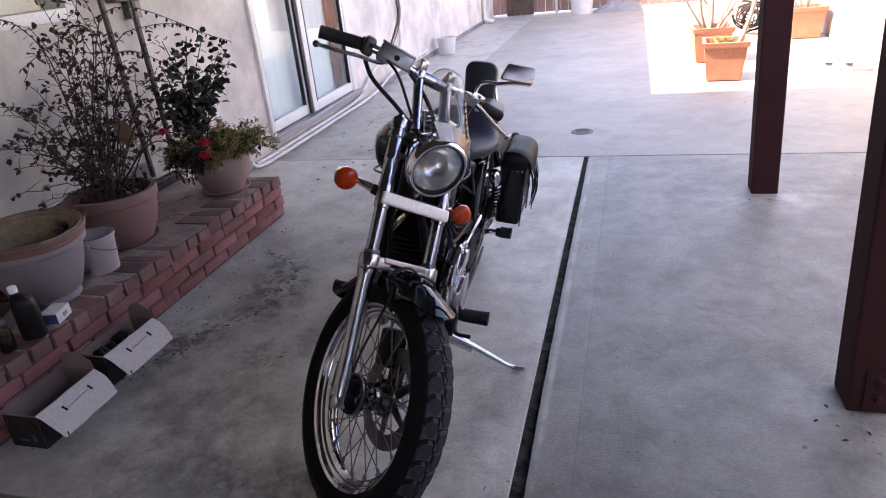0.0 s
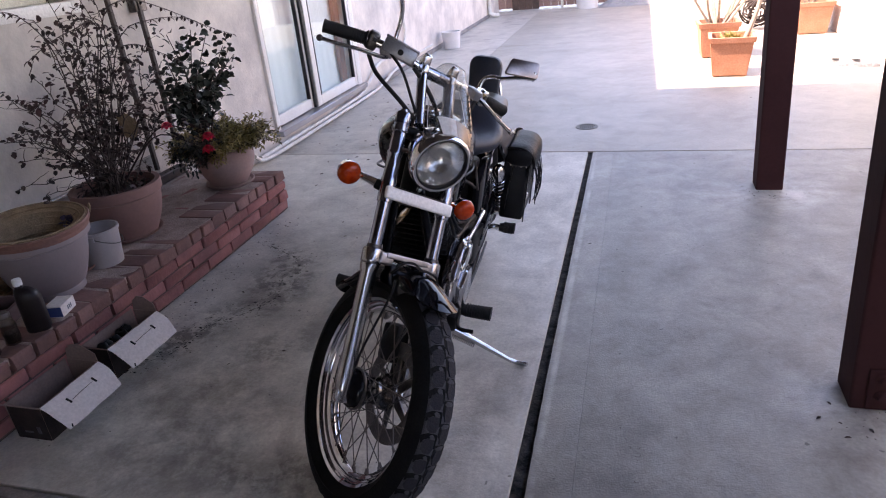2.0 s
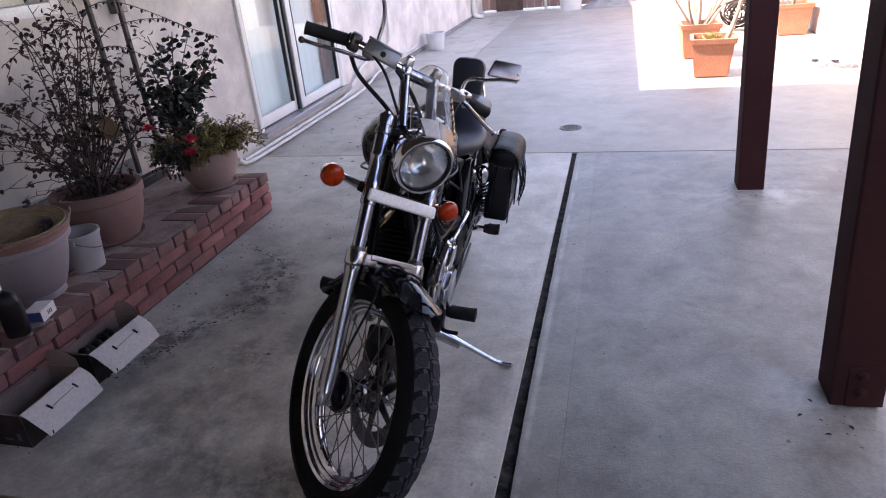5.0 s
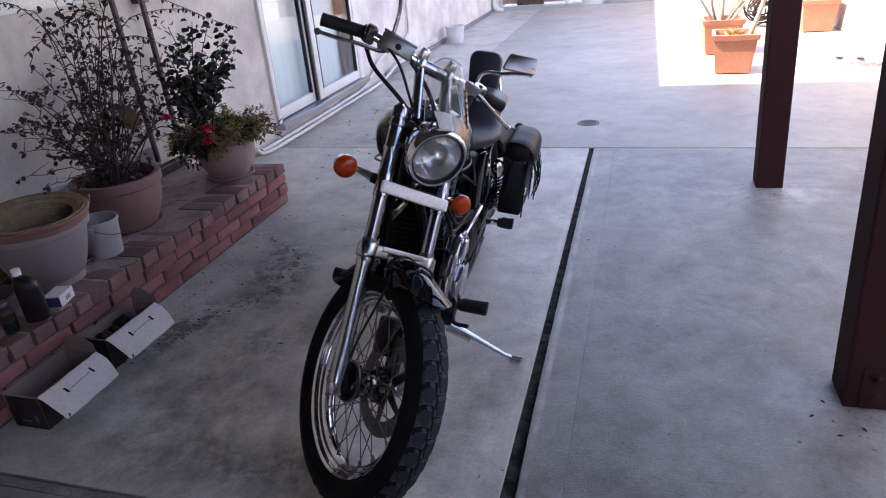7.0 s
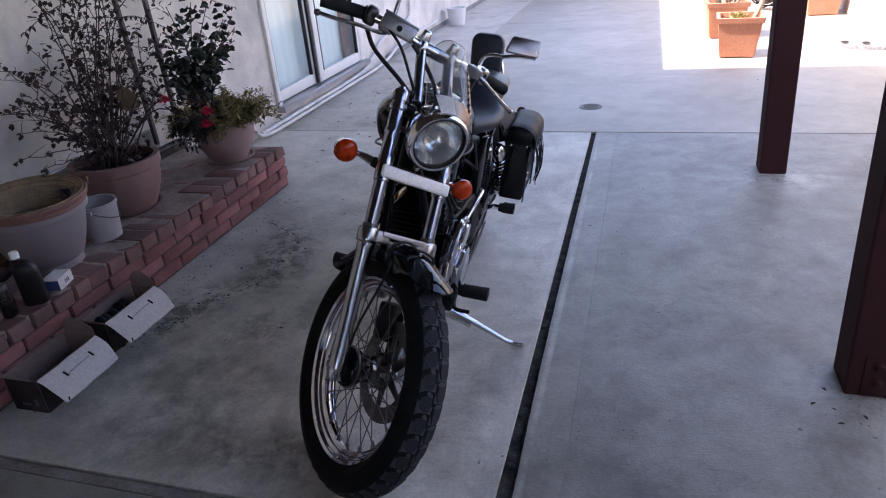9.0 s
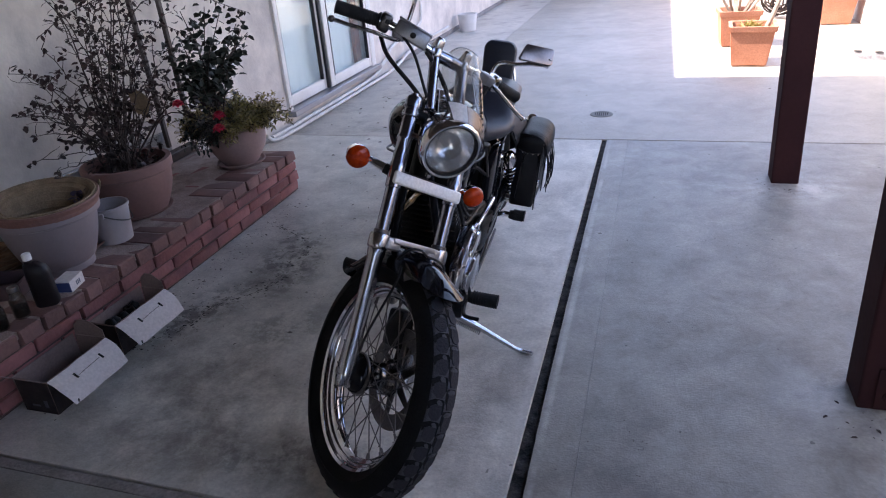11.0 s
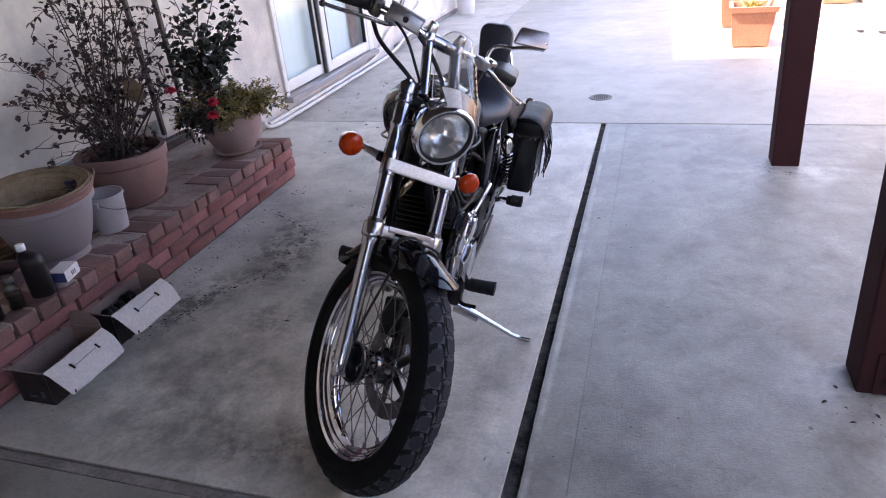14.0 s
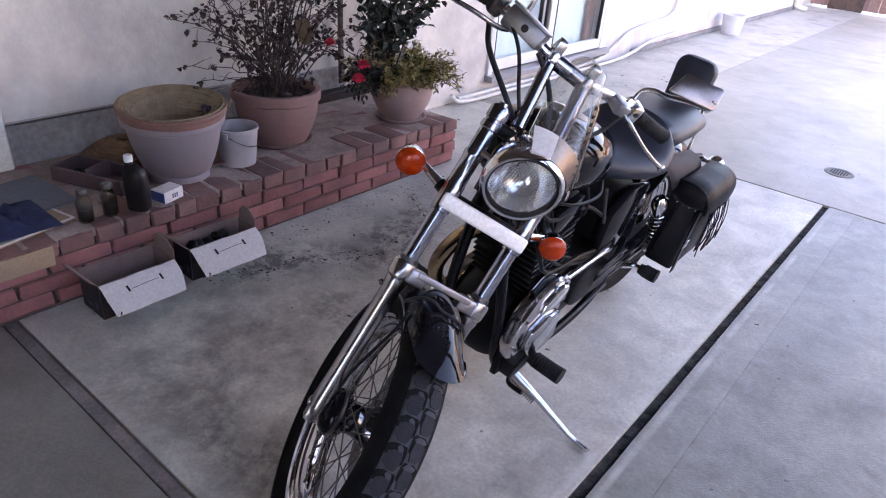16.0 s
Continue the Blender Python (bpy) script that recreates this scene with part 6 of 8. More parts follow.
def wheel(name, m, ro, hw, rim_r, rim_hw, spokes, label, maker, blocks):
    w = maker(name, lathe([(0, -0.062), (0.020, -0.062), (0.020, -0.052), (0.047, -0.047), (0.049, -0.034), (0.039, -0.024), (0.036, 0), (0.039, 0.024), (0.049, 0.034), (0.052, 0.050), (0.030, 0.056), (0, 0.056)], 28, m), HUB, None, label)
    maker("tyre", lathe(tyre_profile(rim_r - 0.003, ro - 0.004, hw), 72, m, closed=True), RUBBER, w, "black rubber tyre")
    crown = [(ro - 0.004 - hw * 0.98 + hw * 0.98 * math.sqrt(1 - u * u) + 0.0010, hw * u) for u in [-0.64 + 1.28 * k / 16 for k in range(17)]]
    maker("tread_base", lathe(crown + [(r - 0.003, h) for r, h in reversed(crown)], 72, m, closed=True), TREAD_BASE, w, "dusty grey crown of the tyre", 60)
    for layer, material in ((False, RUBBER), (True, TREAD)):
        tr = tread_blocks(ro - 0.004, hw, blocks, layer)
        bmesh.ops.transform(tr, matrix=m, verts=tr.verts)
        if not layer:
            maker("tread_groove", tr, material, w, "dark hooked grooves beside the pads", 30, "stuff")
    maker("tread", tr, TREAD, w, "dusty grey tread blocks parted by narrow grooves", 30, "stuff")
    maker("rim", lathe(rim_profile(rim_r, rim_hw), 72, m, closed=True), RIM_CHROME, w, "polished chrome rim")
    for k in range(spokes):
        a = 2 * math.pi * k / spokes
        side = 1 if k % 2 else -1
        tw = 0.95 if (k // 2) % 2 else -0.95
        p0 = (0.046 * math.cos(a + tw), 0.046 * math.sin(a + tw), side * 0.040)
        p1 = ((rim_r - 0.034) * math.cos(a), (rim_r - 0.034) * math.sin(a), side * 0.006)
        q1 = ((rim_r - 0.052) * math.cos(a + tw * 0.01), (rim_r - 0.052) * math.sin(a + tw * 0.01), side * 0.0085)
        b = tube([p0, p1], 0.0017, 6)
        tube([q1, p1], 0.0036, 6, into=b)
        bmesh.ops.transform(b, matrix=m, verts=b.verts)
        maker("spoke", b, SPOKE, w)
    return w


FW = pose(BASE, 0, 0.325, -90, 0, 0)
front_wheel = wheel("front_wheel", FW, 0.338, 0.057, 0.256, 0.034, 40, "wire-spoked front wheel with a chrome rim", steer, 40)
RWM = pose(0, 0, 0.315, -90, 0, 0)
rear_wheel = wheel("rear_wheel", RWM, 0.318, 0.068, 0.205, 0.045, 36, "wire-spoked rear wheel with a wide tyre", fixed, 52)

# brake disc with its drilled carrier
disc = lathe([(0.098, 0.064), (0.142, 0.064), (0.142, 0.069), (0.098, 0.069)], 48, FW, closed=True)
arms = []
for k in range(6):
    a = 2 * math.pi * k / 6
    b = prism([(0.03, -0.016), (0.104, -0.009), (0.104, 0.009), (0.03, 0.016)], 0.005, pose(0, 0, 0.066, 90, 0, 0), 0.001)
    bmesh.ops.transform(b, matrix=FW @ pose(0, 0, 0, 0, 0, math.degrees(a)), verts=b.verts)
    arms.append(b)
brake = steer("brake_disc", disc, DARK_STEEL, None, "dark steel brake disc on a spoked carrier")
for b in arms:
    steer("carrier_arm", b, DARK_STEEL, brake)
cal = box(0.085, 0.055, 0.11, pose(BASE - 0.115, 0.072, 0.325 + 0.085, 0, -30, 0), 0.012)
box(0.03, 0.03, 0.12, pose(BASE - 0.075, 0.088, 0.325 + 0.055, 0, -30, 0), 0.006, into=cal)
steer("brake_caliper", cal, BLACK_METAL, None, "black brake caliper behind the fork leg")
steer("speedo_drive", lathe([(0, -0.086), (0.020, -0.085), (0.042, -0.078), (0.052, -0.066), (0.054, -0.056), (0, -0.056)], 28, FW), BLACK_PAINT, front_wheel, "glossy black drive housing on the hub")
steer("hub_ring", lathe([(0.052, -0.058), (0.058, -0.056), (0.058, -0.050), (0.052, -0.048)], 28, FW, closed=True), DARK_STEEL, front_wheel, "thin metal ring on the hub")
ax = lathe([(0, -0.119), (0.010, -0.118), (0.012, -0.114), (0.012, 0.114), (0.010, 0.118), (0, 0.119)], 16, FW)
steer("axle", ax, STEEL, front_wheel)

# fork
F0, F1 = Vector((1.490, 0, 0.325)), Vector((1.077, 0, 0.977))
FD = (F1 - F0).normalized()
FORK_LEAD = Vector((FD.z, 0, -FD.x))                 # square to the fork, ahead


def fk(s, y=0.0, lead=0.0):
    return F0 + FD * s + Vector((0, y, 0)) + FORK_LEAD * lead


for y in (-0.095, 0.095):
    m = along(fk(0, y), fk(1, y))
    leg = steer("fork_leg", lathe([(0, -0.018), (0.013, -0.018), (0.019, -0.012), (0.0222, 0.004), (0.0230, 0.03), (0.0215, 0.10), (0.0215, 0.318), (0.0242, 0.326), (0.0242, 0.340), (0.0282, 0.344), (0.0290, 0.350), (0.0290, 0.376), (0.0265, 0.382), (0.019, 0.386), (0, 0.386)], 24, m), POLISHED, None, "polished aluminium fork leg")
    steer("fork_tube", lathe([(0.0178, 0.376), (0.0178, 0.51), (0.0178, 0.765), (0, 0.765)], 24, m), CHROME_SKY_TINT, leg, "bright chrome fork tube")
    steer("dust_seal", lathe([(0.018, 0.394), (0.0205, 0.393), (0.0215, 0.386), (0.0212, 0.378)], 20, m), DARK_STEEL, leg)
    steer("fork_cover", lathe([(0.0181, 0.510), (0.0215, 0.512), (0.0220, 0.552), (0.0220, 0.578), (0.0200, 0.582), (0.0200, 0.640), (0.0218, 0.644), (0.0218, 0.652), (0.0196, 0.655), (0.0196, 0.704), (0.0181, 0.708)], 24, m), CHROME_SKY_TINT, leg, "chrome fork cover, tinted for the sky's reflection")
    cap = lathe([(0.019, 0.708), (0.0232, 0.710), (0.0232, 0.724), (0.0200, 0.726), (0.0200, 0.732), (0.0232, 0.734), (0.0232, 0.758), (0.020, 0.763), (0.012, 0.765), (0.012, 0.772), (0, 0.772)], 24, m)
    steer("fork_cap", cap, CHROME_SKY_TINT, leg)
    lug = box(0.034, 0.044, 0.034, Matrix.Translation(fk(0.362, y * 0.68, 0.014)) @ Matrix((FORK_LEAD, Vector((0, 1, 0)), FD)).transposed().to_4x4(), 0.006, 3)
    steer("brace_clamp", lug, ALLOY, leg)
    if y < 0:
        steer("axle_pinch", box(0.04, 0.03, 0.045, along(fk(0, y), fk(1, y)) @ pose(0.0, 0, -0.012), 0.008), STEEL, leg)



def cross_bar(s, lead, w, thick, high, bevel):
    """A bar from leg to leg, square to the fork."""
    c = fk(s, 0, lead)
    rows = Matrix((FORK_LEAD, Vector((0, 1, 0)), FD)).transposed().to_4x4()
    return box(thick, w, high, Matrix.Translation(c) @ rows, bevel, 3)


steer("fork_shroud", cross_bar(0.537, 0.0215, 0.220, 0.016, 0.034, 0.006), WHITE_SHEEN, None, "pale satin cover bar across the fork")
clamp = cross_bar(0.545, -0.014, 0.205, 0.052, 0.034, 0.010)
steer("lower_yoke", clamp, BLACK_METAL, None, "black lower fork yoke")
br = cross_bar(0.372, 0.030, 0.135, 0.007, 0.015, 0.002)
steer("fork_brace", br, ALLOY, None, "aluminium brace between the fork legs")
top = cross_bar(0.726, -0.036, 0.185, 0.066, 0.026, 0.010)
yoke = steer("upper_yoke", top, BLACK_METAL, None, "black upper fork yoke")
for y in (-0.045, -0.015, 0.02):
    steer("bolt", lathe([(0, 0.01), (0.007, 0.01), (0.008, 0), (0.008, -0.004)], 8, along(fk(0.742, y, -0.014), fk(0.9, y, -0.014))), CHROME, yoke)
stem = tube([fk(0.53, 0, -0.045), fk(0.745, 0, -0.045)], 0.028, 16)
steer("steering_stem", stem, BLACK_METAL)

# front fender, over the top and the back of the tyre
def fender(cx, cz, r, hw, a0, a1, skirt, n=26, dip=0.0):
    outer, inner = [], []
    for k in range(n + 1):
        a = radians(a0 + (a1 - a0) * k / n)
        sec, turn = [], []
        end = min(1.0, 0.35 + 3.6 * min(k, n - k) / n)
        for j in range(15):
            u = -1 + 2 * j / 14
            th = u * radians(104)
            rr = r - skirt * end * (1 - math.cos(th)) / (1 - math.cos(radians(104)))
            turn.append(a + radians(13) * u * u * (max(0.0, 1 - 4 * k / n) - max(0.0, 1 - 4 * (n - k) / n)))
            sec.append((rr, hw * math.sin(max(-math.pi / 2, min(math.pi / 2, th)))))
        outer.append([(cx + rr * math.cos(g), y, cz + rr * math.sin(g)) for (rr, y), g in zip(sec, turn)])
        inner.append([(cx + (rr - 0.003) * math.cos(g), y * 0.955, cz + (rr - 0.003) * math.sin(g)) for (rr, y), g in zip(sec, turn)])
    b = bmesh.new()
    vo = [[b.verts.new(p) for p in row] for row in outer]
    vi = [[b.verts.new(p) for p in row] for row in inner]
    for v in (vo, vi):
        for r0, r1 in zip(v, v[1:]):
            for j in range(14):
                b.faces.new((r0[j], r0[j + 1], r1[j + 1], r1[j]))
    for j in range(14):
        b.faces.new((vo[0][j], vo[0][j + 1], vi[0][j + 1], vi[0][j]))
        b.faces.new((vo[-1][j], vo[-1][j + 1], vi[-1][j + 1], vi[-1][j]))
    for k in range(n):
        for j in (0, 14):
            b.faces.new((vo[k][j], vo[k + 1][j], vi[k + 1][j], vi[k][j]))
    return b


FEND = (BASE, 0.325, 0.362, 0.064)
ff = steer("front_fender", fender(*FEND, 76, 170, 0.066), BLACK_PAINT, None, "glossy black front fender with gold pinstripes", 50)
for off in (0.048, 0.056):
    pts = []
    for k in range(30):
        a = radians(88 + 68 * k / 29)
        th = math.asin(off / FEND[3])
        rr = FEND[2] - 0.066 * (1 - math.cos(th)) / (1 - math.cos(radians(104))) + 0.0006
        pts.append((BASE + rr * math.cos(a), off * 1.004, 0.325 + rr * math.sin(a)))
    steer("pinstripe", tube(pts, 0.0011, 5), PINSTRIPE, ff, "thin gold pinstripe")
steer("brake_hose", tube(smooth_path([(1.405, -0.088, 0.655), (1.42, -0.078, 0.698), (1.42, -0.050, 0.706), (1.42, -0.022, 0.694), (1.42, 0.008, 0.690), (1.415, 0.045, 0.672), (1.40, 0.084, 0.60), (1.39, 0.09, 0.52), (1.38, 0.08, 0.43)], 6), 0.0032, 8), GRIP, None, "black brake hose looping over the fender to the caliper")
steer("speedo_cable", tube(smooth_path([(1.41, -0.068, 0.64), (1.43, -0.07, 0.60), (1.46, -0.085, 0.46), (1.47, -0.078, 0.36)], 6), 0.0035, 8), GRIP)

# headlamp
LC = Vector((1.210, 0.003, 0.913))
LM = Matrix.Translation(LC) @ Matrix.Rotation(radians(90 + 2), 4, "Y") @ Matrix.Scale(0.91, 4)      # z of the lathe points ahead
lamp = steer("headlamp", lathe([(0.0000, -0.1450), (0.0348, -0.1392), (0.0638, -0.1137), (0.0812, -0.0696), (0.0887, -0.0139), (0.0887, 0.0000)], 48, LM), CHROME, None, "round chrome headlamp")
steer("bezel", lathe([(0.0887, -0.0186), (0.0945, -0.0139), (0.0963, 0.0000), (0.0945, 0.0116), (0.0882, 0.0197), (0.0824, 0.0186), (0.0806, 0.0116), (0.0806, 0.0023)], 56, LM), CHROME, lamp, "polished chrome rim ring")
refl = lathe([(0.0800, 0.0046), (0.0719, -0.0232), (0.0545, -0.0487), (0.0302, -0.0650), (0.0139, -0.0696)], 60, LM)
for v in refl.verts:                                 # shallow flutes in the bowl
    o = LM.inverted() @ v.co
    if round(math.degrees(math.atan2(o.y, o.x)) / 6) % 2:
        v.co = LM @ Vector((o.x * 0.965, o.y * 0.965, o.z))
steer("reflector", refl, REFLECTOR, lamp, "fluted bright reflector bowl")
steer("bulb_cap", lathe([(0.0000, -0.0278), (0.0116, -0.0302), (0.0139, -0.0522), (0.0116, -0.0696)], 20, LM), STEEL, lamp)
steer("gasket", lathe([(0.0806, 0.0023), (0.0806, 0.0150), (0.0770, 0.0150), (0.0770, 0.0023)], 56, LM, closed=True), SLOT, lamp, "black gasket round the lens")
glass = lathe([(0.0000, 0.0255), (0.0290, 0.0238), (0.0557, 0.0180), (0.0806, 0.0070)], 48, LM)
lens = steer("lens", glass, LENS_RIBBED, lamp, "clear ribbed glass lens")
for k in range(-11, 12):
    y = k * 0.0057
    h = math.sqrt(0.0665 ** 2 - y * y)
    pts = []
    for i in range(9):
        z = h * (0.98 - 1.96 * i / 8) if abs(k) > 3 else h * (0.98 - 0.86 * i / 8)
        pts.append((LC.x + 0.0222 - 0.0160 * ((z * z + y * y) / 0.071 ** 2), LC.y + y, LC.z + z))
    steer("rib", tube(pts, 0.0011, 5), LENS_RIB, lens)
for k in range(5):
    z = -0.018 - k * 0.009
    steer("rib", tube([(LC.x + 0.0222 - 0.0160 * ((z * z + y * y) / 0.071 ** 2), LC.y + y, LC.z + z) for y in (-0.020, -0.010, 0.0, 0.010, 0.020)], 0.0011, 5), LENS_RIB, lens)
for sy in (-1, 1):
    steer("lamp_bracket", tube([(LC.x - 0.055, sy * 0.066, LC.z - 0.02), fk(0.66, sy * 0.085, 0.01)], 0.009, 8), CHROME, lamp)
steer("lamp_bolt", lathe([(0, 0.012), (0.008, 0.01), (0.01, 0)], 12, along((LC.x - 0.02, 0, LC.z - 0.095), (LC.x - 0.02, 0, LC.z - 0.2))), CHROME, lamp)

# small clear screen over the lamp, on a chrome band
def on_screen(u, v, out=0.0):
    """A point of the screen, u across and v up."""
    w = 0.064 - 0.016 * v - 0.010 * v ** 4
    return Vector((1.192 - 0.190 * v ** 1.05 + 0.026 * u - 0.030 * u * u + out, 0.046 - 0.012 * v + w * math.sin(u * 1.25) / math.sin(1.25) + out * u,
                   0.985 + 0.148 * v - 0.060 * u * u * (1 - 0.75 * v) - 0.045 * u ** 4 * v))


def screen_sheet():
    b = bmesh.new()
    nu, nv = 18, 14
    layers = []
    for th in (0.0, -0.0035):
        g = []
        for j in range(nv + 1):
            v = j / nv
            row = []
            for i in range(nu + 1):
                u = -1 + 2 * i / nu
                row.append(b.verts.new(on_screen(u, v) + Vector((th, 0, 0))))
            g.append(row)
        layers.append(g)
        for j in range(nv):
            for i in range(nu):
                b.faces.new((g[j][i], g[j][i + 1], g[j + 1][i + 1], g[j + 1][i]))
    f, k = layers
    edge = [(0, i) for i in range(nu + 1)] + [(j, nu) for j in range(1, nv + 1)] + [(nv, i) for i in range(nu - 1, -1, -1)] + [(j, 0) for j in range(nv - 1, 0, -1)]
    for (a, c), (d, e) in zip(edge, edge[1:] + edge[:1]):
        b.faces.new((f[a][c], f[d][e], k[d][e], k[a][c]))
    return b


scr = steer("windscreen", screen_sheet(), SCREEN, None, "small clear plastic fly screen", 60)
scr.visible_shadow = False


rim_line = [on_screen(-1, 0.25 + 0.75 * k / 8) for k in range(9)] + [on_screen(-1 + 2 * k / 16, 1.0) for k in range(1, 17)] + [on_screen(1, 1 - 0.75 * k / 8) for k in range(1, 9)]
# whitish bead drawn for the light caught on the screen's edge
steer("screen_edge", tube(rim_line, 0.0013, 6), EDGE_GLINT, scr, "pale bead for the glint along the screen's edge")
for s in (1,):
    wb = bmesh.new()
    for off in (0.002, 0.004):
        g = [[wb.verts.new(on_screen(s * (0.34 + 0.66 * i / 6), 0.74 * j / 8, off)) for i in range(7)] for j in range(9)]
        for r0, r1 in zip(g, g[1:]):
            for i in range(6):
                wb.faces.new((r0[i], r0[i + 1], r1[i + 1], r1[i]))
    wing = steer("screen_wing", wb, SMOKED, scr, "smoky leather-laced lower flap of the screen", 60)
    wing.visible_shadow = False
    for j in range(9):
        v = 0.05 + j * 0.078
        steer("stitch", tube([on_screen(s * 0.34, v, 0.005), on_screen(s * 0.38, v + 0.026, 0.005)], 0.0028, 6), GRIP, wing)
band = bmesh.new()
g0 = []
for i in range(25):
    a = radians(-24 + 88 * i / 24)
    ring = []
    for x, r in ((1.222, 0.088), (1.208, 0.097), (1.192, 0.106), (1.172, 0.116)):
        ring.append(band.verts.new((x - 0.02 * (1 - math.cos(a)), r * math.sin(a) * 1.08, LC.z + r * math.cos(a))))
    g0.append(ring)
for a, c in zip(g0, g0[1:]):
    for k in range(3):
        band.faces.new((a[k], c[k], c[k + 1], a[k + 1]))
bmesh.ops.solidify(band, geom=band.faces[:], thickness=0.003)
# white and tan faces imitate reflections in the chrome cowl
cowl = steer("screen_bracket", band, [WHITE_SHEEN, TAN_REFLECTION], scr, "chrome cowl strip, its white and tan reflections put in as colour")
for f in cowl.data.polygons:
    f.material_index = 1 if (STEER.inverted() @ f.center).y > 0.004 else 0
for sy in (1,):
    for x, z in ((1.172, 0.046), (1.137, 0.044)):
        steer("bolt", lathe([(0, 0.004), (0.005, 0.003), (0.006, 0)], 10, along((x - 0.012, sy * 0.087, LC.z + z), (x - 0.012, sy * 0.2, LC.z + z + 0.05))), CHROME, cowl)

# turn signals
def signal(x, y, z, maker, aim, reach, parent=None, slant=0.0):
    s = 1 if y > 0 else -1
    m = Matrix.Translation((x, y, z)) @ Matrix.Rotation(radians(90 * aim), 4, "Y")
    sig = maker("turn_signal", lathe([(0.0, -0.036), (0.014, -0.034), (0.026, -0.022), (0.0315, -0.004), (0.033, 0.003), (0.031, 0.005)], 28, m), CHROME, parent, "round amber turn signal on a chrome stalk")
    maker("lens", lathe([(0.0325, 0.003), (0.0320, 0.010), (0.0285, 0.0185), (0.0215, 0.0240), (0.0125, 0.0270), (0, 0.0280)], 28, m), AMBER, sig, "ribbed amber plastic lens")
    a, c = Vector((x - 0.012 * aim, y - s * 0.026, z)), Vector((x + (slant - 0.012) * aim, y - s * reach, z + 0.004))
    maker("stalk", tube([a, a.lerp(c, 0.35), c], [0.008, 0.010, 0.013], 12), CHROME, sig)
    maker("collar", tube([a.lerp(c, 0.84), a.lerp(c, 1.10)], 0.015, 12), BLACK_METAL, sig)
    return sig


signal(1.141, -0.193, 0.779, steer, 1, 0.085, slant=0.045)
signal(1.141, 0.203, 0.779, steer, 1, 0.092, slant=0.045)

def lerp(a, b, u):
    return tuple(p + (q - p) * u for p, q in zip(a, b))


# handlebar
BAR = [(0.860, -0.318, 1.058), (0.915, -0.20, 1.082), (0.955, -0.11, 1.084), (0.974, -0.05, 1.077), (0.980, 0, 1.077), (0.980, 0.045, 1.076), (0.945, 0.11, 1.072), (0.890, 0.20, 1.062), (0.852, 0.325, 1.044)]
bar = steer("handlebar", tube(smooth_path(BAR, 5), 0.0127, 14), CHROME, None, "chrome flat handlebar")
steer("bar_sleeve", tube([(0.971, -0.066, 1.078), (0.974, -0.05, 1.077), (0.980, 0, 1.077), (0.982, 0.045, 1.076), (0.976, 0.060, 1.075)], 0.0180, 18), CHROME_SKY_TINT, bar, "thick chrome middle of the handlebar")
for y in (-0.050, 0.043):
    bx = 0.975 if y < 0 else 0.983
    r0, r1 = (1.098, y + 0.004, 0.958), (bx + 0.002, y, 1.076)
    post_ = steer("riser", tube([r0, lerp(r0, r1, 0.2), lerp(r0, r1, 0.75), r1], [0.0150, 0.0145, 0.0145, 0.0155] if y < 0 else [0.018, 0.0175, 0.0170, 0.018], 16), CHROME_SKY_TINT, bar, "tall chrome handlebar riser")
    b = box(0.040, 0.030, 0.040, Matrix.Translation((bx, y, 1.078)) @ Matrix.Rotation(radians(-40), 4, "Y"), 0.012, 3)
    steer("clamp", b, STEEL, post_)
    steer("clamp_fin", prism([(-0.020, 0.0), (0.018, 0.0), (0.008, 0.030), (-0.006, 0.034)], 0.022, pose(bx - 0.006, y, 1.090), 0.003), STEEL, post_)


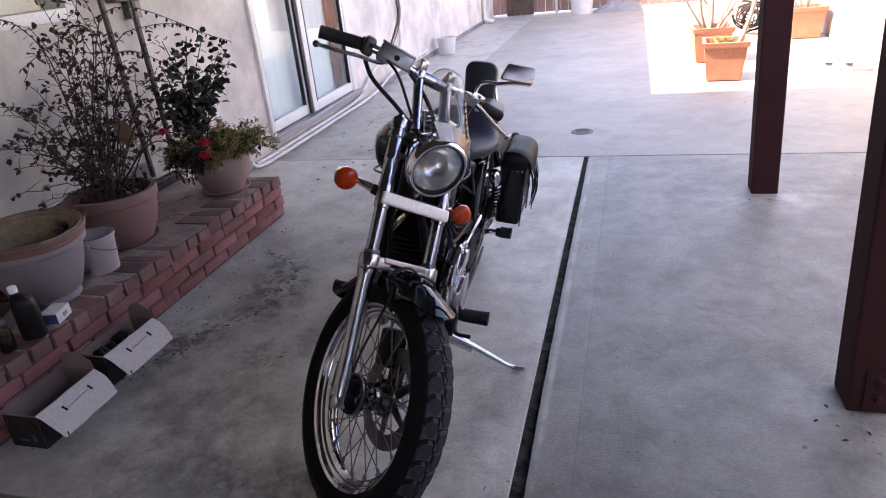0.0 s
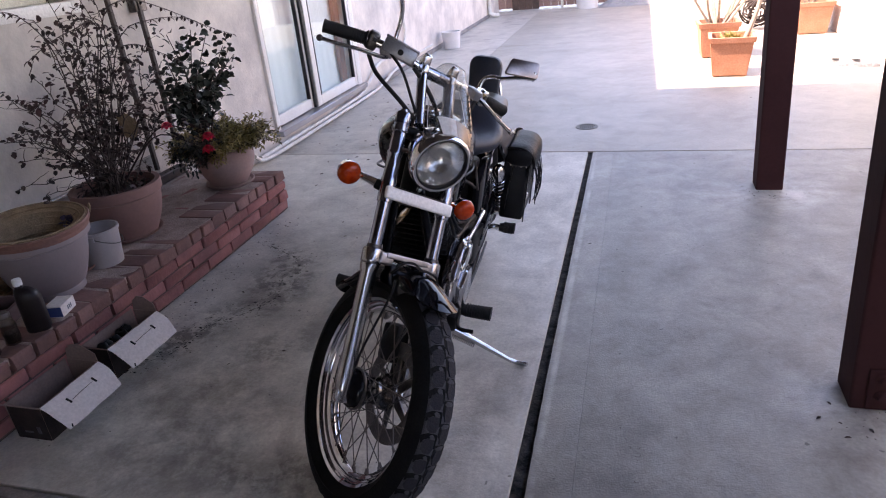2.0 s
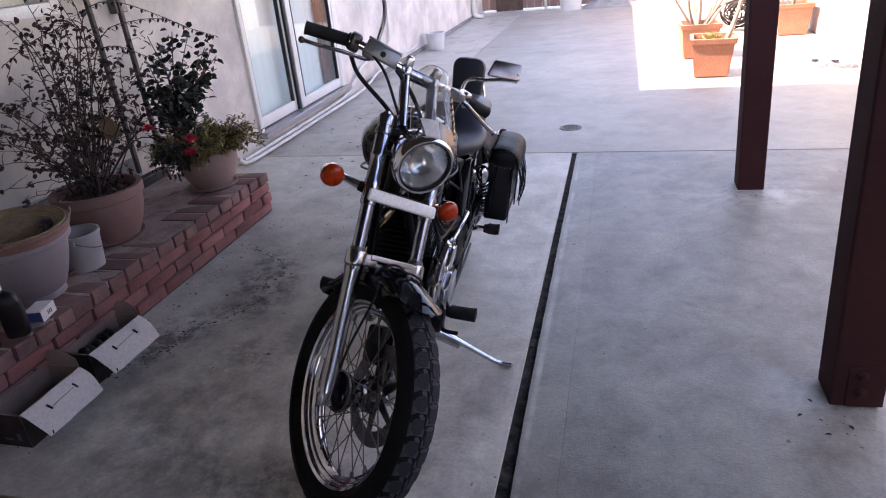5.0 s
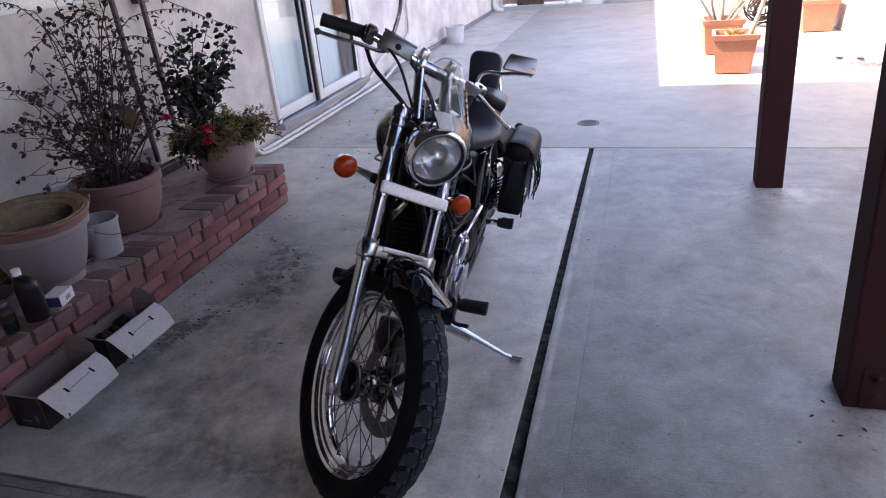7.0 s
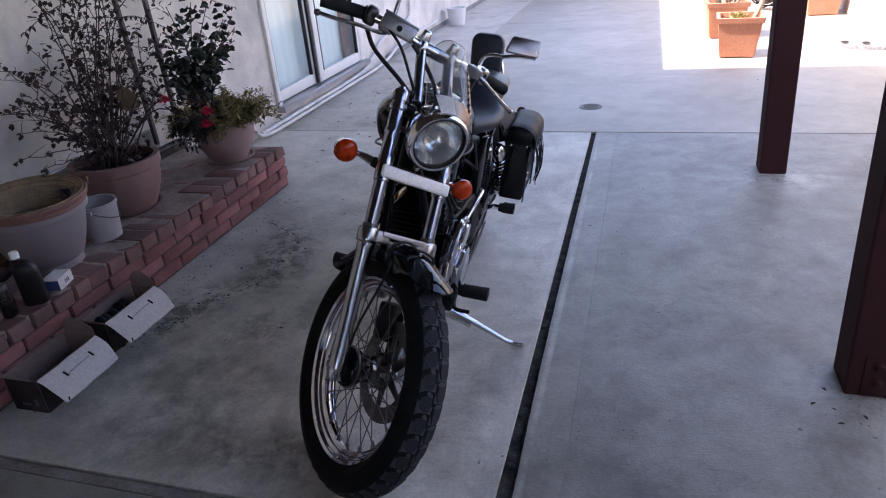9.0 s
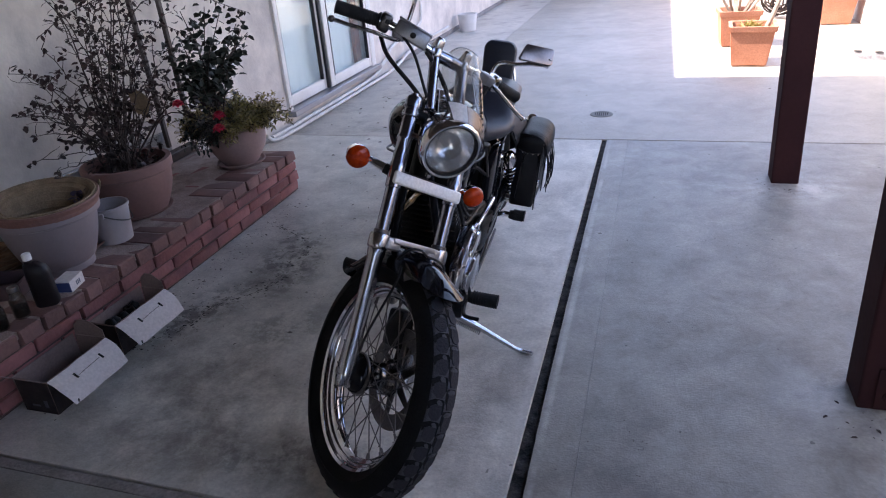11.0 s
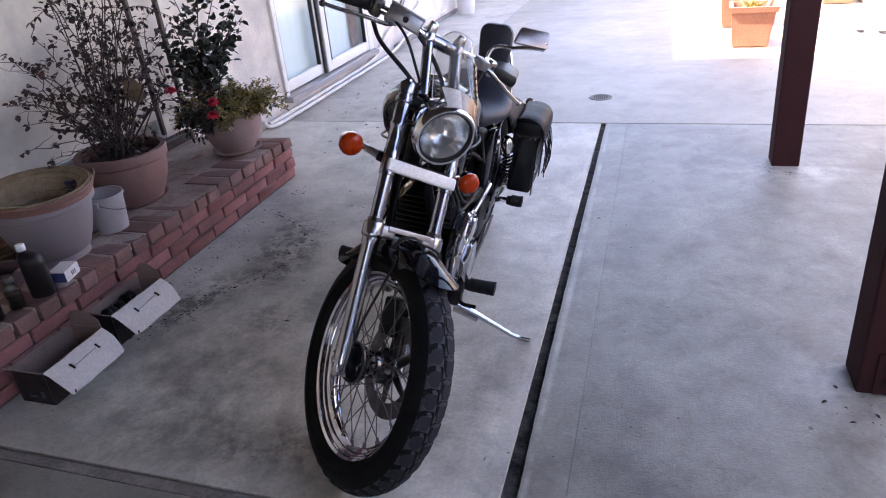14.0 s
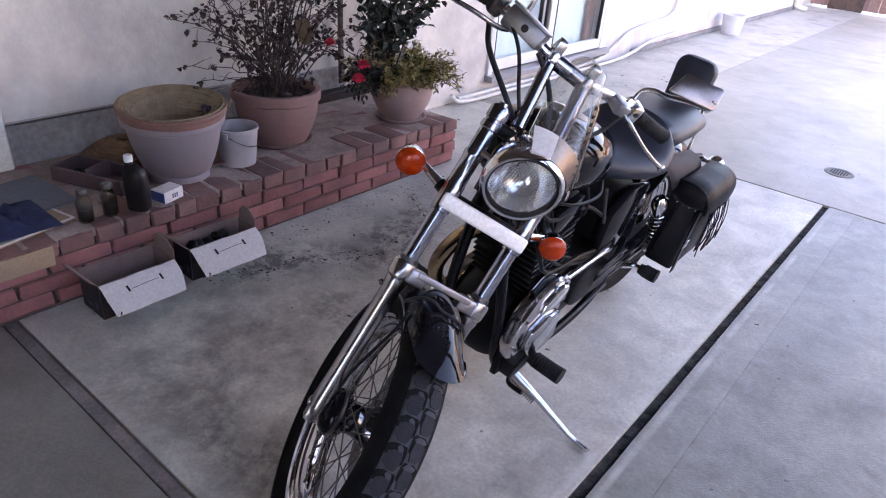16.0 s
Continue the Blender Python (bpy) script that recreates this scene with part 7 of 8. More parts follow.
for s in (-1, 1):
    a, c = ((0.884, 0.234, 1.056), (0.847, 0.354, 1.040)) if s > 0 else ((0.909, -0.212, 1.080), (0.862, -0.324, 1.054))
    hz = 0.0 if s > 0 else 0.022
    yo, xo = (0.018, -0.012) if s > 0 else (0.0, 0.0)
    g = [lerp(a, c, u) for u in (0, 0.02, 0.06, 0.5, 0.95, 0.985, 1.0)]
    grip = steer("grip", tube(g, [0.023, 0.023, 0.0172, 0.0178, 0.0178, 0.0195, 0.016], 20), GRIP, bar, "black ribbed rubber grip")
    for k in range(12):
        u = 0.12 + k * 0.066
        steer("ring", lathe([(0.0172, -0.0022), (0.0183, -0.0016), (0.0183, 0.0016), (0.0172, 0.0022)], 18, along(lerp(a, c, u), lerp(a, c, 1.2))), GRIP, grip)
    TW = Matrix.Rotation(radians(s * 20), 4, "Z")
    housing = box(0.045, 0.034, 0.052, Matrix.Translation((0.908 + xo, s * 0.196 + yo, 1.060 + hz)) @ TW, 0.010, 3)
    sw = steer("switch_housing", housing, DARK_STEEL if s < 0 else STEEL, bar, "cast switch housing")
    steer("button", box(0.01, 0.012, 0.012, Matrix.Translation((0.931 + xo, s * 0.200 + yo, 1.068 + hz)) @ TW, 0.002), DARK_TRIM, sw)
    if s > 0:
        steer("choke_tab", box(0.008, 0.014, 0.010, Matrix.Translation((0.918, 0.212, 1.074)) @ TW, 0.002), PINSTRIPE, sw, "small yellow marked tab")
    perch = steer("lever_perch", box(0.05, 0.04, 0.03, Matrix.Translation((0.942, s * 0.158, 1.070 + hz * 0.4)) @ TW, 0.008), ALLOY, bar)
    lv = [(0.962, s * 0.160, 1.066), (0.972, s * 0.185, 1.062), (0.955, s * 0.235, 1.054), (0.926, s * 0.288, 1.038), (0.899, s * 0.332, 1.027)] if s < 0 else [(0.950, 0.168, 1.066), (0.966, 0.200, 1.058), (0.966, 0.258, 1.036), (0.950, 0.318, 1.016), (0.928, 0.366, 1.003)]
    lever = steer("lever", tube(smooth_path(lv, 4), [0.008] * 5 + [0.0072] * 11 + [0.0065], 10, flat=0.7), STEEL, perch, "polished control lever")
    steer("lever_ball", lathe([(0, -0.0095)] + [(0.0095 * math.sin(radians(t)), -0.0095 * math.cos(radians(t))) for t in range(20, 180, 20)] + [(0, 0.0095)], 14, Matrix.Translation(lv[-1])), DARK_STEEL if s < 0 else STEEL, lever)

RES = Matrix.Translation((0.961, -0.131, 1.093)) @ Matrix.Rotation(radians(-29), 4, "Z") @ Matrix.Rotation(radians(-14), 4, "Y")
mc = box(0.052, 0.098, 0.040, RES, 0.006, 2)
mcyl = steer("brake_reservoir", mc, ALLOY, bar, "grey aluminium brake fluid reservoir")
steer("sight_glass", lathe([(0, 0.003), (0.0075, 0.003), (0.0085, 0)], 16, RES @ pose(0.0255, 0.004, -0.002, 0, 90, 0)), SLOT, mcyl, "dark round sight glass")
steer("lid", box(0.055, 0.101, 0.006, RES @ pose(0, 0, 0.0225), 0.002), ALLOY, mcyl)


def mirror(s):
    base = (0.900, 0.195, 1.070) if s > 0 else (0.925, -0.140, 1.090)
    pts = [base, (0.888, 0.200, 1.109), (0.898, 0.214, 1.130), (0.92, 0.24, 1.145), (0.945, 0.27, 1.170), (0.97, 0.302, 1.190)] if s > 0 else [base, (0.913, -0.141, 1.13), (0.905, -0.147, 1.173), (0.912, -0.17, 1.213), (0.935, -0.22, 1.250), (0.962, -0.302, 1.262)]
    arm = steer("mirror", tube(smooth_path(pts, 5), 0.0062, 10), CHROME, None, "square chrome-backed mirror on a bent stem")
    steer("nut", lathe([(0, 0.0), (0.011, 0.0), (0.011, 0.014), (0.008, 0.017), (0, 0.017)], 6, along(base, pts[1])), CHROME, arm)
    out = [(-0.060, -0.020), (-0.055, -0.026), (0.044, -0.026), (0.050, -0.020), (0.056, 0.022), (0.050, 0.028), (-0.034, 0.028), (-0.040, 0.022)]
    ex = Vector((0.017, s * 0.100, 0.027)).normalized()
    ez = Vector((-0.023, s * 0.028, 0.040))
    ez = (ez - ex * ez.dot(ex)).normalized()
    m = Matrix.Translation((0.953, s * 0.264, 1.201 + (0.066 if s < 0 else 0))) @ Matrix((ex, ez.cross(ex), ez)).transposed().to_4x4()
    b = prism(out, 0.010, m, 0.0025)
    steer("mirror_back", b, MIRROR, arm, "brushed metal mirror back")
    steer("joint", lathe([(0, -0.016), (0.009, -0.014), (0.010, 0), (0.009, 0.014), (0, 0.016)], 14, pose(0.963, s * 0.306, 1.196 + (0.066 if s < 0 else 0))), CHROME, arm)
    return arm


mirror(1)
mirror(-1)

for pts, r in (([(0.925, -0.195, 1.045), (0.975, -0.17, 1.015), (1.060, -0.10, 0.985), (1.075, -0.055, 0.955), (1.07, -0.03, 0.90)], 0.0062),
               ([(0.965, -0.165, 1.085), (1.010, -0.125, 1.060), (1.058, -0.085, 1.010), (1.078, -0.040, 0.955), (1.07, -0.02, 0.90)], 0.0042),
               ([(0.99, -0.085, 1.075), (1.01, -0.035, 1.045), (1.055, 0.004, 1.005), (1.085, 0.015, 0.965), (1.06, 0.0, 0.90)], 0.0062),
               ([(0.925, 0.190, 1.045), (0.985, 0.15, 1.01), (1.055, 0.09, 0.985), (1.06, 0.04, 0.93), (1.03, 0.02, 0.86)], 0.0055)):
    steer("cable", tube(smooth_path(pts, 6), r, 10), GRIP, None, "black control cable")

# frame, tank, seat
frame_bm = tube(smooth_path([(1.055, 0, 0.86), (1.0, 0, 0.79), (0.80, 0, 0.745), (0.55, 0, 0.69), (0.35, 0, 0.62)], 5), 0.021, 12)
for s in (-1, 1):
    tube(smooth_path([(1.055, s * 0.02, 0.82), (1.03, s * 0.05, 0.66), (1.0, s * 0.085, 0.42), (0.97, s * 0.095, 0.25), (0.88, s * 0.10, 0.185), (0.6, s * 0.11, 0.175), (0.42, s * 0.115, 0.24), (0.36, s * 0.12, 0.42), (0.36, s * 0.115, 0.60)], 5), 0.0155, 10, into=frame_bm)
    tube(smooth_path([(0.40, s * 0.10, 0.66), (0.2, s * 0.115, 0.66), (0.02, s * 0.115, 0.64), (-0.15, s * 0.11, 0.60)], 5), 0.014, 10, into=frame_bm)
    tube([(0.40, s * 0.115, 0.30), (0.0, s * 0.115, 0.315)], 0.018, 10, into=frame_bm)
tube([(1.09, 0, 0.77), (1.02, 0, 0.885)], 0.032, 16, into=frame_bm)
fixed("frame", frame_bm, BLACK_PAINT, None, "black tubular frame")


def ring_x(x, hw, zc, hz, n=24, p=2.3, yo=0.0, flat=1.0):
    out = []
    for k in range(n):
        a = 2 * math.pi * k / n
        c, s = math.cos(a), math.sin(a)
        yy = hw * math.copysign(abs(c) ** (2 / p), c)
        zz = hz * math.copysign(abs(s) ** (2 / p), s) * (flat if s < 0 else 1.0)
        out.append((x, yo + yy, zc + zz))
    return out


tank = fixed("fuel_tank", loft([ring_x(1.075, 0.022, 0.862, 0.030), ring_x(1.062, 0.060, 0.858, 0.058), ring_x(1.02, 0.103, 0.852, 0.080), ring_x(0.95, 0.134, 0.848, 0.094), ring_x(0.86, 0.148, 0.84, 0.100), ring_x(0.77, 0.142, 0.824, 0.096), ring_x(0.68, 0.112, 0.800, 0.084), ring_x(0.61, 0.07, 0.778, 0.062), ring_x(0.58, 0.03, 0.765, 0.035)]), TANK_PAINT, None, "glossy black teardrop fuel tank", 60)
fixed("filler_cap", lathe([(0, 0.016), (0.02, 0.014), (0.031, 0.006), (0.033, 0.0)], 28, pose(0.86, 0, 0.938, 0, -8, 0)), CHROME, tank, "chrome filler cap")
for s in (-1, 1):
    fixed("tank_seam", tube(smooth_path([(1.05, s * 0.070, 0.80), (0.95, s * 0.132, 0.770), (0.86, s * 0.146, 0.752), (0.76, s * 0.138, 0.740), (0.66, s * 0.095, 0.727)], 4), 0.004, 6), BLACK_METAL, tank)

seat = fixed("rider_seat", loft([ring_x(0.655, 0.035, 0.742, 0.024), ring_x(0.62, 0.075, 0.742, 0.038), ring_x(0.55, 0.125, 0.733, 0.044), ring_x(0.46, 0.163, 0.725, 0.045), ring_x(0.39, 0.172, 0.728, 0.052), ring_x(0.34, 0.160, 0.748, 0.070), ring_x(0.315, 0.13, 0.765, 0.075), ring_x(0.305, 0.09, 0.765, 0.06)]), SEAT_VINYL_SHEEN, None, "wide black vinyl rider's seat", 60)
fixed("pillion_seat", loft([ring_x(0.325, 0.08, 0.765, 0.04), ring_x(0.315, 0.115, 0.768, 0.052), ring_x(0.25, 0.132, 0.768, 0.052), ring_x(0.12, 0.130, 0.764, 0.050), ring_x(0.00, 0.122, 0.762, 0.046), ring_x(-0.035, 0.09, 0.760, 0.03)]), SEAT_VINYL_SHEEN, None, "black vinyl passenger seat", 60)
sb = tube(smooth_path([(-0.03, -0.095, 0.56), (-0.07, -0.085, 0.68), (-0.096, -0.065, 0.80), (-0.106, -0.03, 0.862), (-0.106, 0.0, 0.872), (-0.106, 0.03, 0.862), (-0.096, 0.065, 0.80), (-0.07, 0.085, 0.68), (-0.03, 0.095, 0.56)], 5), 0.007, 10)
sissy = fixed("sissy_bar", sb, CHROME, None, "chrome passenger backrest bar")
pad_o = [(-0.058, -0.088), (-0.066, -0.078), (-0.072, 0.060), (-0.060, 0.082), (-0.040, 0.092), (0.040, 0.092), (0.060, 0.082), (0.072, 0.060), (0.066, -0.078), (0.058, -0.088)]
fixed("back_pad", prism(pad_o, 0.050, Matrix.Translation((-0.083, -0.006, 0.846)) @ Matrix.Rotation(radians(-90), 4, "Z") @ Matrix.Rotation(radians(8), 4, "X"), 0.014), SEAT_VINYL_SHEEN, sissy, "black padded backrest")
fixed("rear_fender", fender(0, 0.315, 0.352, 0.092, 28, 172, 0.085), BLACK_PAINT, None, "glossy black rear fender", 50)

# engine: crankcase, finned cylinder, covers, exhaust
case = bmesh.new()
add(case, loft([ring_x(0.98, 0.06, 0.30, 0.05), ring_x(0.96, 0.10, 0.30, 0.085), ring_x(0.88, 0.125, 0.31, 0.12), ring_x(0.75, 0.13, 0.33, 0.135), ring_x(0.58, 0.13, 0.36, 0.13), ring_x(0.46, 0.12, 0.38, 0.10), ring_x(0.44, 0.08, 0.38, 0.06)]))
engine = fixed("engine", case, BLACK_METAL, None, "black single-cylinder engine with chrome side covers")
CYL = Matrix.Translation((0.80, 0, 0.40)) @ Matrix.Rotation(radians(10), 4, "Y")
fixed("cylinder", box(0.13, 0.14, 0.28, CYL @ pose(0, 0, 0.13), 0.02), BLACK_METAL, engine)
for k in range(11):
    z = 0.045 + k * 0.0205
    w = 0.198 if k < 9 else 0.176
    fin = fixed("fin", box(0.188, w, 0.0045, CYL @ pose(0, 0, z), 0.0015, 1), BLACK_METAL, engine)
    for s in (1,):
        fixed("fin_edge", box(0.178, 0.002, 0.0035, CYL @ pose(0, s * (w / 2 + 0.0002), z)), STEEL, fin)
head = box(0.19, 0.19, 0.062, CYL @ pose(0, 0, 0.292), 0.022, 3)
fixed("cylinder_head", head, BLACK_METAL, engine)
fixed("head_cover", box(0.15, 0.11, 0.028, CYL @ pose(0.01, 0.05, 0.262), 0.01), ALLOY, engine, "bright head cover plate")


def side_cover(outline, y, d, bevel, material, name, label):
    return fixed(name, prism(outline, d, Matrix.Translation((0, y, 0)), bevel), material, engine, label)


def stadium(x0, z0, r0, x1, z1, r1, n=10):
    a = math.atan2(z1 - z0, x1 - x0)
    out = []
    for k in range(n + 1):
        t = a + math.pi / 2 + math.pi * k / n
        out.append((x0 + r0 * math.cos(t), z0 + r0 * math.sin(t)))
    for k in range(n + 1):
        t = a - math.pi / 2 + math.pi * k / n
        out.append((x1 + r1 * math.cos(t), z1 + r1 * math.sin(t)))
    return out


OUT = [(0.79, 0.275), (0.84, 0.248), (0.93, 0.245), (0.985, 0.275), (1.005, 0.34), (0.985, 0.42), (0.93, 0.475), (0.85, 0.500), (0.80, 0.495), (0.775, 0.46), (0.770, 0.34)]
side_cover(OUT, 0.128, 0.050, 0.016, COVER, "primary_cover", "polished alloy engine side cover")
side_cover([(0.80, 0.30), (0.85, 0.275), (0.92, 0.275), (0.955, 0.32), (0.945, 0.385), (0.88, 0.405), (0.805, 0.395)], 0.162, 0.026, 0.012, COVER, "clutch_cap", "raised alloy cap on the cover")
side_cover([(0.80, 0.425), (0.92, 0.425), (0.905, 0.46), (0.85, 0.483), (0.80, 0.480)], 0.158, 0.020, 0.007, CHROME, "cover_plate", "small chrome plate on the cover")
side_cover(stadium(0.50, 0.37, 0.045, 0.66, 0.39, 0.065), 0.130, 0.045, 0.012, BLACK_METAL, "sprocket_cover", "black sprocket cover")
fixed("trim_rod", tube([(0.80, 0.150, 0.492), (0.71, 0.156, 0.505), (0.60, 0.158, 0.512)], 0.009, 10), CHROME, engine, "chrome trim rod along the engine")
fixed("coil_cover", box(0.13, 0.03, 0.075, pose(0.83, 0.095, 0.68, 0, 8, 0), 0.008), BLACK_PAINT, engine)
for k in range(3):
    fixed("hose", tube(smooth_path([(0.98 - k * 0.03, 0.075 + k * 0.01, 0.72), (0.955 - k * 0.05, 0.115, 0.62 - k * 0.02), (0.90 - k * 0.06, 0.128, 0.54), (0.74 - k * 0.03, 0.135, 0.53 - k * 0.03), (0.62, 0.13, 0.50 - k * 0.03)], 5), 0.006 - k * 0.001, 8), BLACK_METAL, engine, "black rubber hose")
for k in range(4):
    fixed("blade", prism([(0.0, 0.0), (0.16, 0.012), (0.15, 0.026), (0.0, 0.014)], 0.006, pose(0.44, 0.155 + k * 0.004, 0.372 + k * 0.026, 0, 6, 0), 0.0015), BLACK_PAINT if k % 2 else DARK_STEEL, engine, "dark slatted guard")
side_cover(stadium(0.62, 0.36, 0.08, 0.84, 0.31, 0.095), -0.135, 0.05, 0.014, CHROME, "clutch_cover", "polished chrome cover on the far side")
for x, z in ((0.79, 0.475), (0.86, 0.487), (0.965, 0.415), (0.99, 0.335), (0.965, 0.28), (0.86, 0.262), (0.785, 0.32)):
    fixed("bolt", lathe([(0, 0.008), (0.006, 0.008), (0.007, 0)], 8, along((x, 0.150, z), (x, 0.3, z))), STEEL, engine)
exh = fixed("exhaust", tube(smooth_path([(0.87, -0.02, 0.63), (0.95, -0.05, 0.615), (1.005, -0.10, 0.55), (1.0, -0.145, 0.44), (0.93, -0.165, 0.33), (0.80, -0.175, 0.285), (0.5, -0.18, 0.28), (0.3, -0.18, 0.285)], 6), 0.0225, 14), SCORCHED, None, "heat-stained chrome exhaust pipe")
fixed("muffler", tube(smooth_path([(0.34, -0.18, 0.284), (0.2, -0.182, 0.29), (-0.2, -0.185, 0.31), (-0.36, -0.186, 0.318)], 4), [0.026] + [0.043] * 11 + [0.038], 18), CHROME, exh, "chrome muffler")

# black boxes and side covers behind the engine
for s in (-1, 1):
    fixed("side_panel", prism([(0.37, 0.47), (0.50, 0.44), (0.61, 0.50), (0.60, 0.62), (0.50, 0.675), (0.38, 0.665)], 0.03, Matrix.Translation((0, s * 0.125, 0)), 0.009), BLACK_PAINT, None, "glossy black side panel")
fixed("air_box", box(0.2, 0.19, 0.16, pose(0.48, 0, 0.57), 0.02), BLACK_METAL)
fixed("carburettor", lathe([(0, -0.06), (0.03, -0.06), (0.034, 0), (0.03, 0.06), (0, 0.06)], 18, pose(0.66, 0.02, 0.565, 0, 90, 0)), ALLOY)
fixed("wiring", tube(smooth_path([(1.0, 0.06, 0.78), (0.93, 0.10, 0.70), (0.84, 0.105, 0.69), (0.70, 0.10, 0.66), (0.60, 0.12, 0.60)], 5), 0.006, 8), GRIP, None, "black wiring loom")
fixed("fuel_hose", tube(smooth_path([(0.74, 0.09, 0.735), (0.735, 0.105, 0.69), (0.70, 0.09, 0.63), (0.67, 0.04, 0.59)], 5), 0.005, 8), GRIP)
fixed("choke_rod", tube([(0.72, 0.135, 0.745), (0.665, 0.142, 0.62)], 0.0045, 8), DARK_STEEL)
fixed("gear_linkage", tube([(0.92, 0.165, 0.28), (0.62, 0.17, 0.33), (0.50, 0.165, 0.34)], 0.005, 8), DARK_STEEL, None, "dark gear linkage rod")
fixed("gear_lever", tube(smooth_path([(0.93, 0.165, 0.27), (1.0, 0.175, 0.275), (1.055, 0.195, 0.29), (1.06, 0.24, 0.292)], 4), 0.007, 10), BLACK_METAL, None, "black gear lever")


# rear shocks
def coil(a, b, r, w, turns):
    a, b = Vector(a), Vector(b)
    m = along(a, b)
    l = (b - a).length
    n = turns * 16
    return tube([m @ Vector((r * math.cos(2 * math.pi * k / 16), r * math.sin(2 * math.pi * k / 16), l * k / n)) for k in range(n + 1)], w, 7)


for s in (-1, 1):
    t_, b_ = (0.205, s * 0.140, 0.552), (0.120, s * 0.150, 0.315)
    sh = fixed("shock_absorber", tube([t_, b_], 0.014, 12), BLACK_METAL, None, "black rear shock with a chrome coil spring")
    fixed("spring", coil(lerp(t_, b_, 0.24), lerp(t_, b_, 0.82), 0.025, 0.0036, 8), CHROME, sh, "bright coil spring")
    fixed("top_cover", tube([lerp(t_, b_, -0.02), lerp(t_, b_, 0.03), lerp(t_, b_, 0.10), lerp(t_, b_, 0.18), lerp(t_, b_, 0.25)], [0.012, 0.024, 0.030, 0.029, 0.026], 18), CHROME, sh)
    fixed("lower_seat", tube([lerp(t_, b_, 0.80), lerp(t_, b_, 0.92)], [0.031, 0.024], 18), DARK_STEEL, sh)
    for p in (b_,):
        fixed("eye", lathe([(0, -0.02), (0.017, -0.02), (0.019, 0), (0.017, 0.02), (0, 0.02)], 16, Matrix.Translation(p) @ Matrix.Rotation(radians(90), 4, "X")), CHROME, sh)


# foot pegs
def peg(x, y0, y1, z, s, label, mount):
    pg = fixed("foot_peg", tube([(x, s * y0, z), (x, s * (y0 + 0.02), z), (x, s * y1, z + 0.004), (x, s * (y1 + 0.004), z + 0.004)], [0.018, 0.0215, 0.0240, 0.0250], 18), GRIP, None, label)
    for k in range(9):
        u = s * (y0 + 0.02 + (y1 - y0 - 0.025) * k / 8)
        fixed("rib", lathe([(0.0215, -0.0025), (0.0240, -0.002), (0.0240, 0.002), (0.0215, 0.0025)], 18, pose(x, u, z + 0.002, 90, 0, 0)), GRIP, pg)
    fixed("peg_mount", tube([(x, s * (y0 + 0.006), z), (x - 0.004, s * (y0 - 0.028), z - 0.004), mount], [0.010, 0.013, 0.013], 12), CHROME, pg, "chrome peg mount")
    return pg


peg(0.898, 0.165, 0.266, 0.265, 1, "black ribbed rubber foot peg", (0.93, 0.10, 0.262))
peg(0.905, 0.20, 0.285, 0.288, -1, "black ribbed rubber foot peg", (0.93, -0.10, 0.262))
peg(0.215, 0.172, 0.234, 0.282, 1, "black ribbed rubber passenger peg", (0.275, 0.120, 0.292))
fixed("peg_bracket", prism([(0.86, 0.20), (1.0, 0.22), (0.99, 0.32), (0.93, 0.335), (0.87, 0.29)], 0.02, Matrix.Translation((0, 0.115, 0)), 0.005), BLACK_METAL, None, "black forward control bracket")
fixed("control_block", box(0.085, 0.055, 0.070, pose(0.945, 0.140, 0.262, 0, 12, 0), 0.012), BLACK_METAL, None, "black forward control block")
fixed("chain_guard", prism([(0.40, 0.335), (0.05, 0.405), (0.02, 0.43), (0.06, 0.435), (0.40, 0.375)], 0.035, Matrix.Translation((0, 0.13, 0)), 0.005), BLACK_PAINT, None, "black belt guard")
fixed("drive_belt", prism(stadium(0.52, 0.37, 0.042, 0.0, 0.315, 0.095), 0.026, Matrix.Translation((0, 0.105, 0))), GRIP, None, "black toothed drive belt")

# side stand, whose foot rests on the slab
foot = BIKE_M.inverted() @ Vector((-0.085, 1.752, 0.007))
hinge = Vector((0.905, 0.105, 0.195))
stand = fixed("side_stand", tube([hinge, hinge.lerp(foot, 0.35), hinge.lerp(foot, 0.86) + Vector((0, 0, -0.008)), hinge.lerp(foot, 0.95) + Vector((0, 0, -0.004)), foot], [0.0135, 0.0115, 0.0082, 0.0078, 0.0076], 12), COVER, None, "worn steel side stand, folded out")
inv3 = BIKE_M.inverted().to_3x3()
fd = inv3 @ Vector((0.84, -0.16, 0.0)).normalized()
fixed("stand_foot", tube([foot - fd * 0.016, foot + fd * 0.028], 0.0135, 12, flat=0.6), COVER, stand)
fixed("return_spring", coil(hinge + Vector((0.012, 0.03, -0.03)), hinge.lerp(foot, 0.42) + Vector((0.014, 0.0, -0.012)), 0.007, 0.0016, 14), DARK_STEEL, stand)

# saddlebag
def bag_ring(x, y0, y1, z0, z1):
    r = 0.014
    out = []
    for cy, cz, a0 in ((y1 - r, z0 + r, -90), (y1 - 0.055, z1 - 0.055, 0), (y0 + 0.03, z1 - 0.03, 90), (y0 + 0.012, z0 + 0.012, 180)):
        rr = {-90: r, 0: 0.055, 90: 0.03, 180: 0.012}[a0]
        for k in range(5):
            a = radians(a0 + 90 * k / 4)
            out.append((x, cy + rr * math.cos(a), cz + rr * math.sin(a)))
    return out


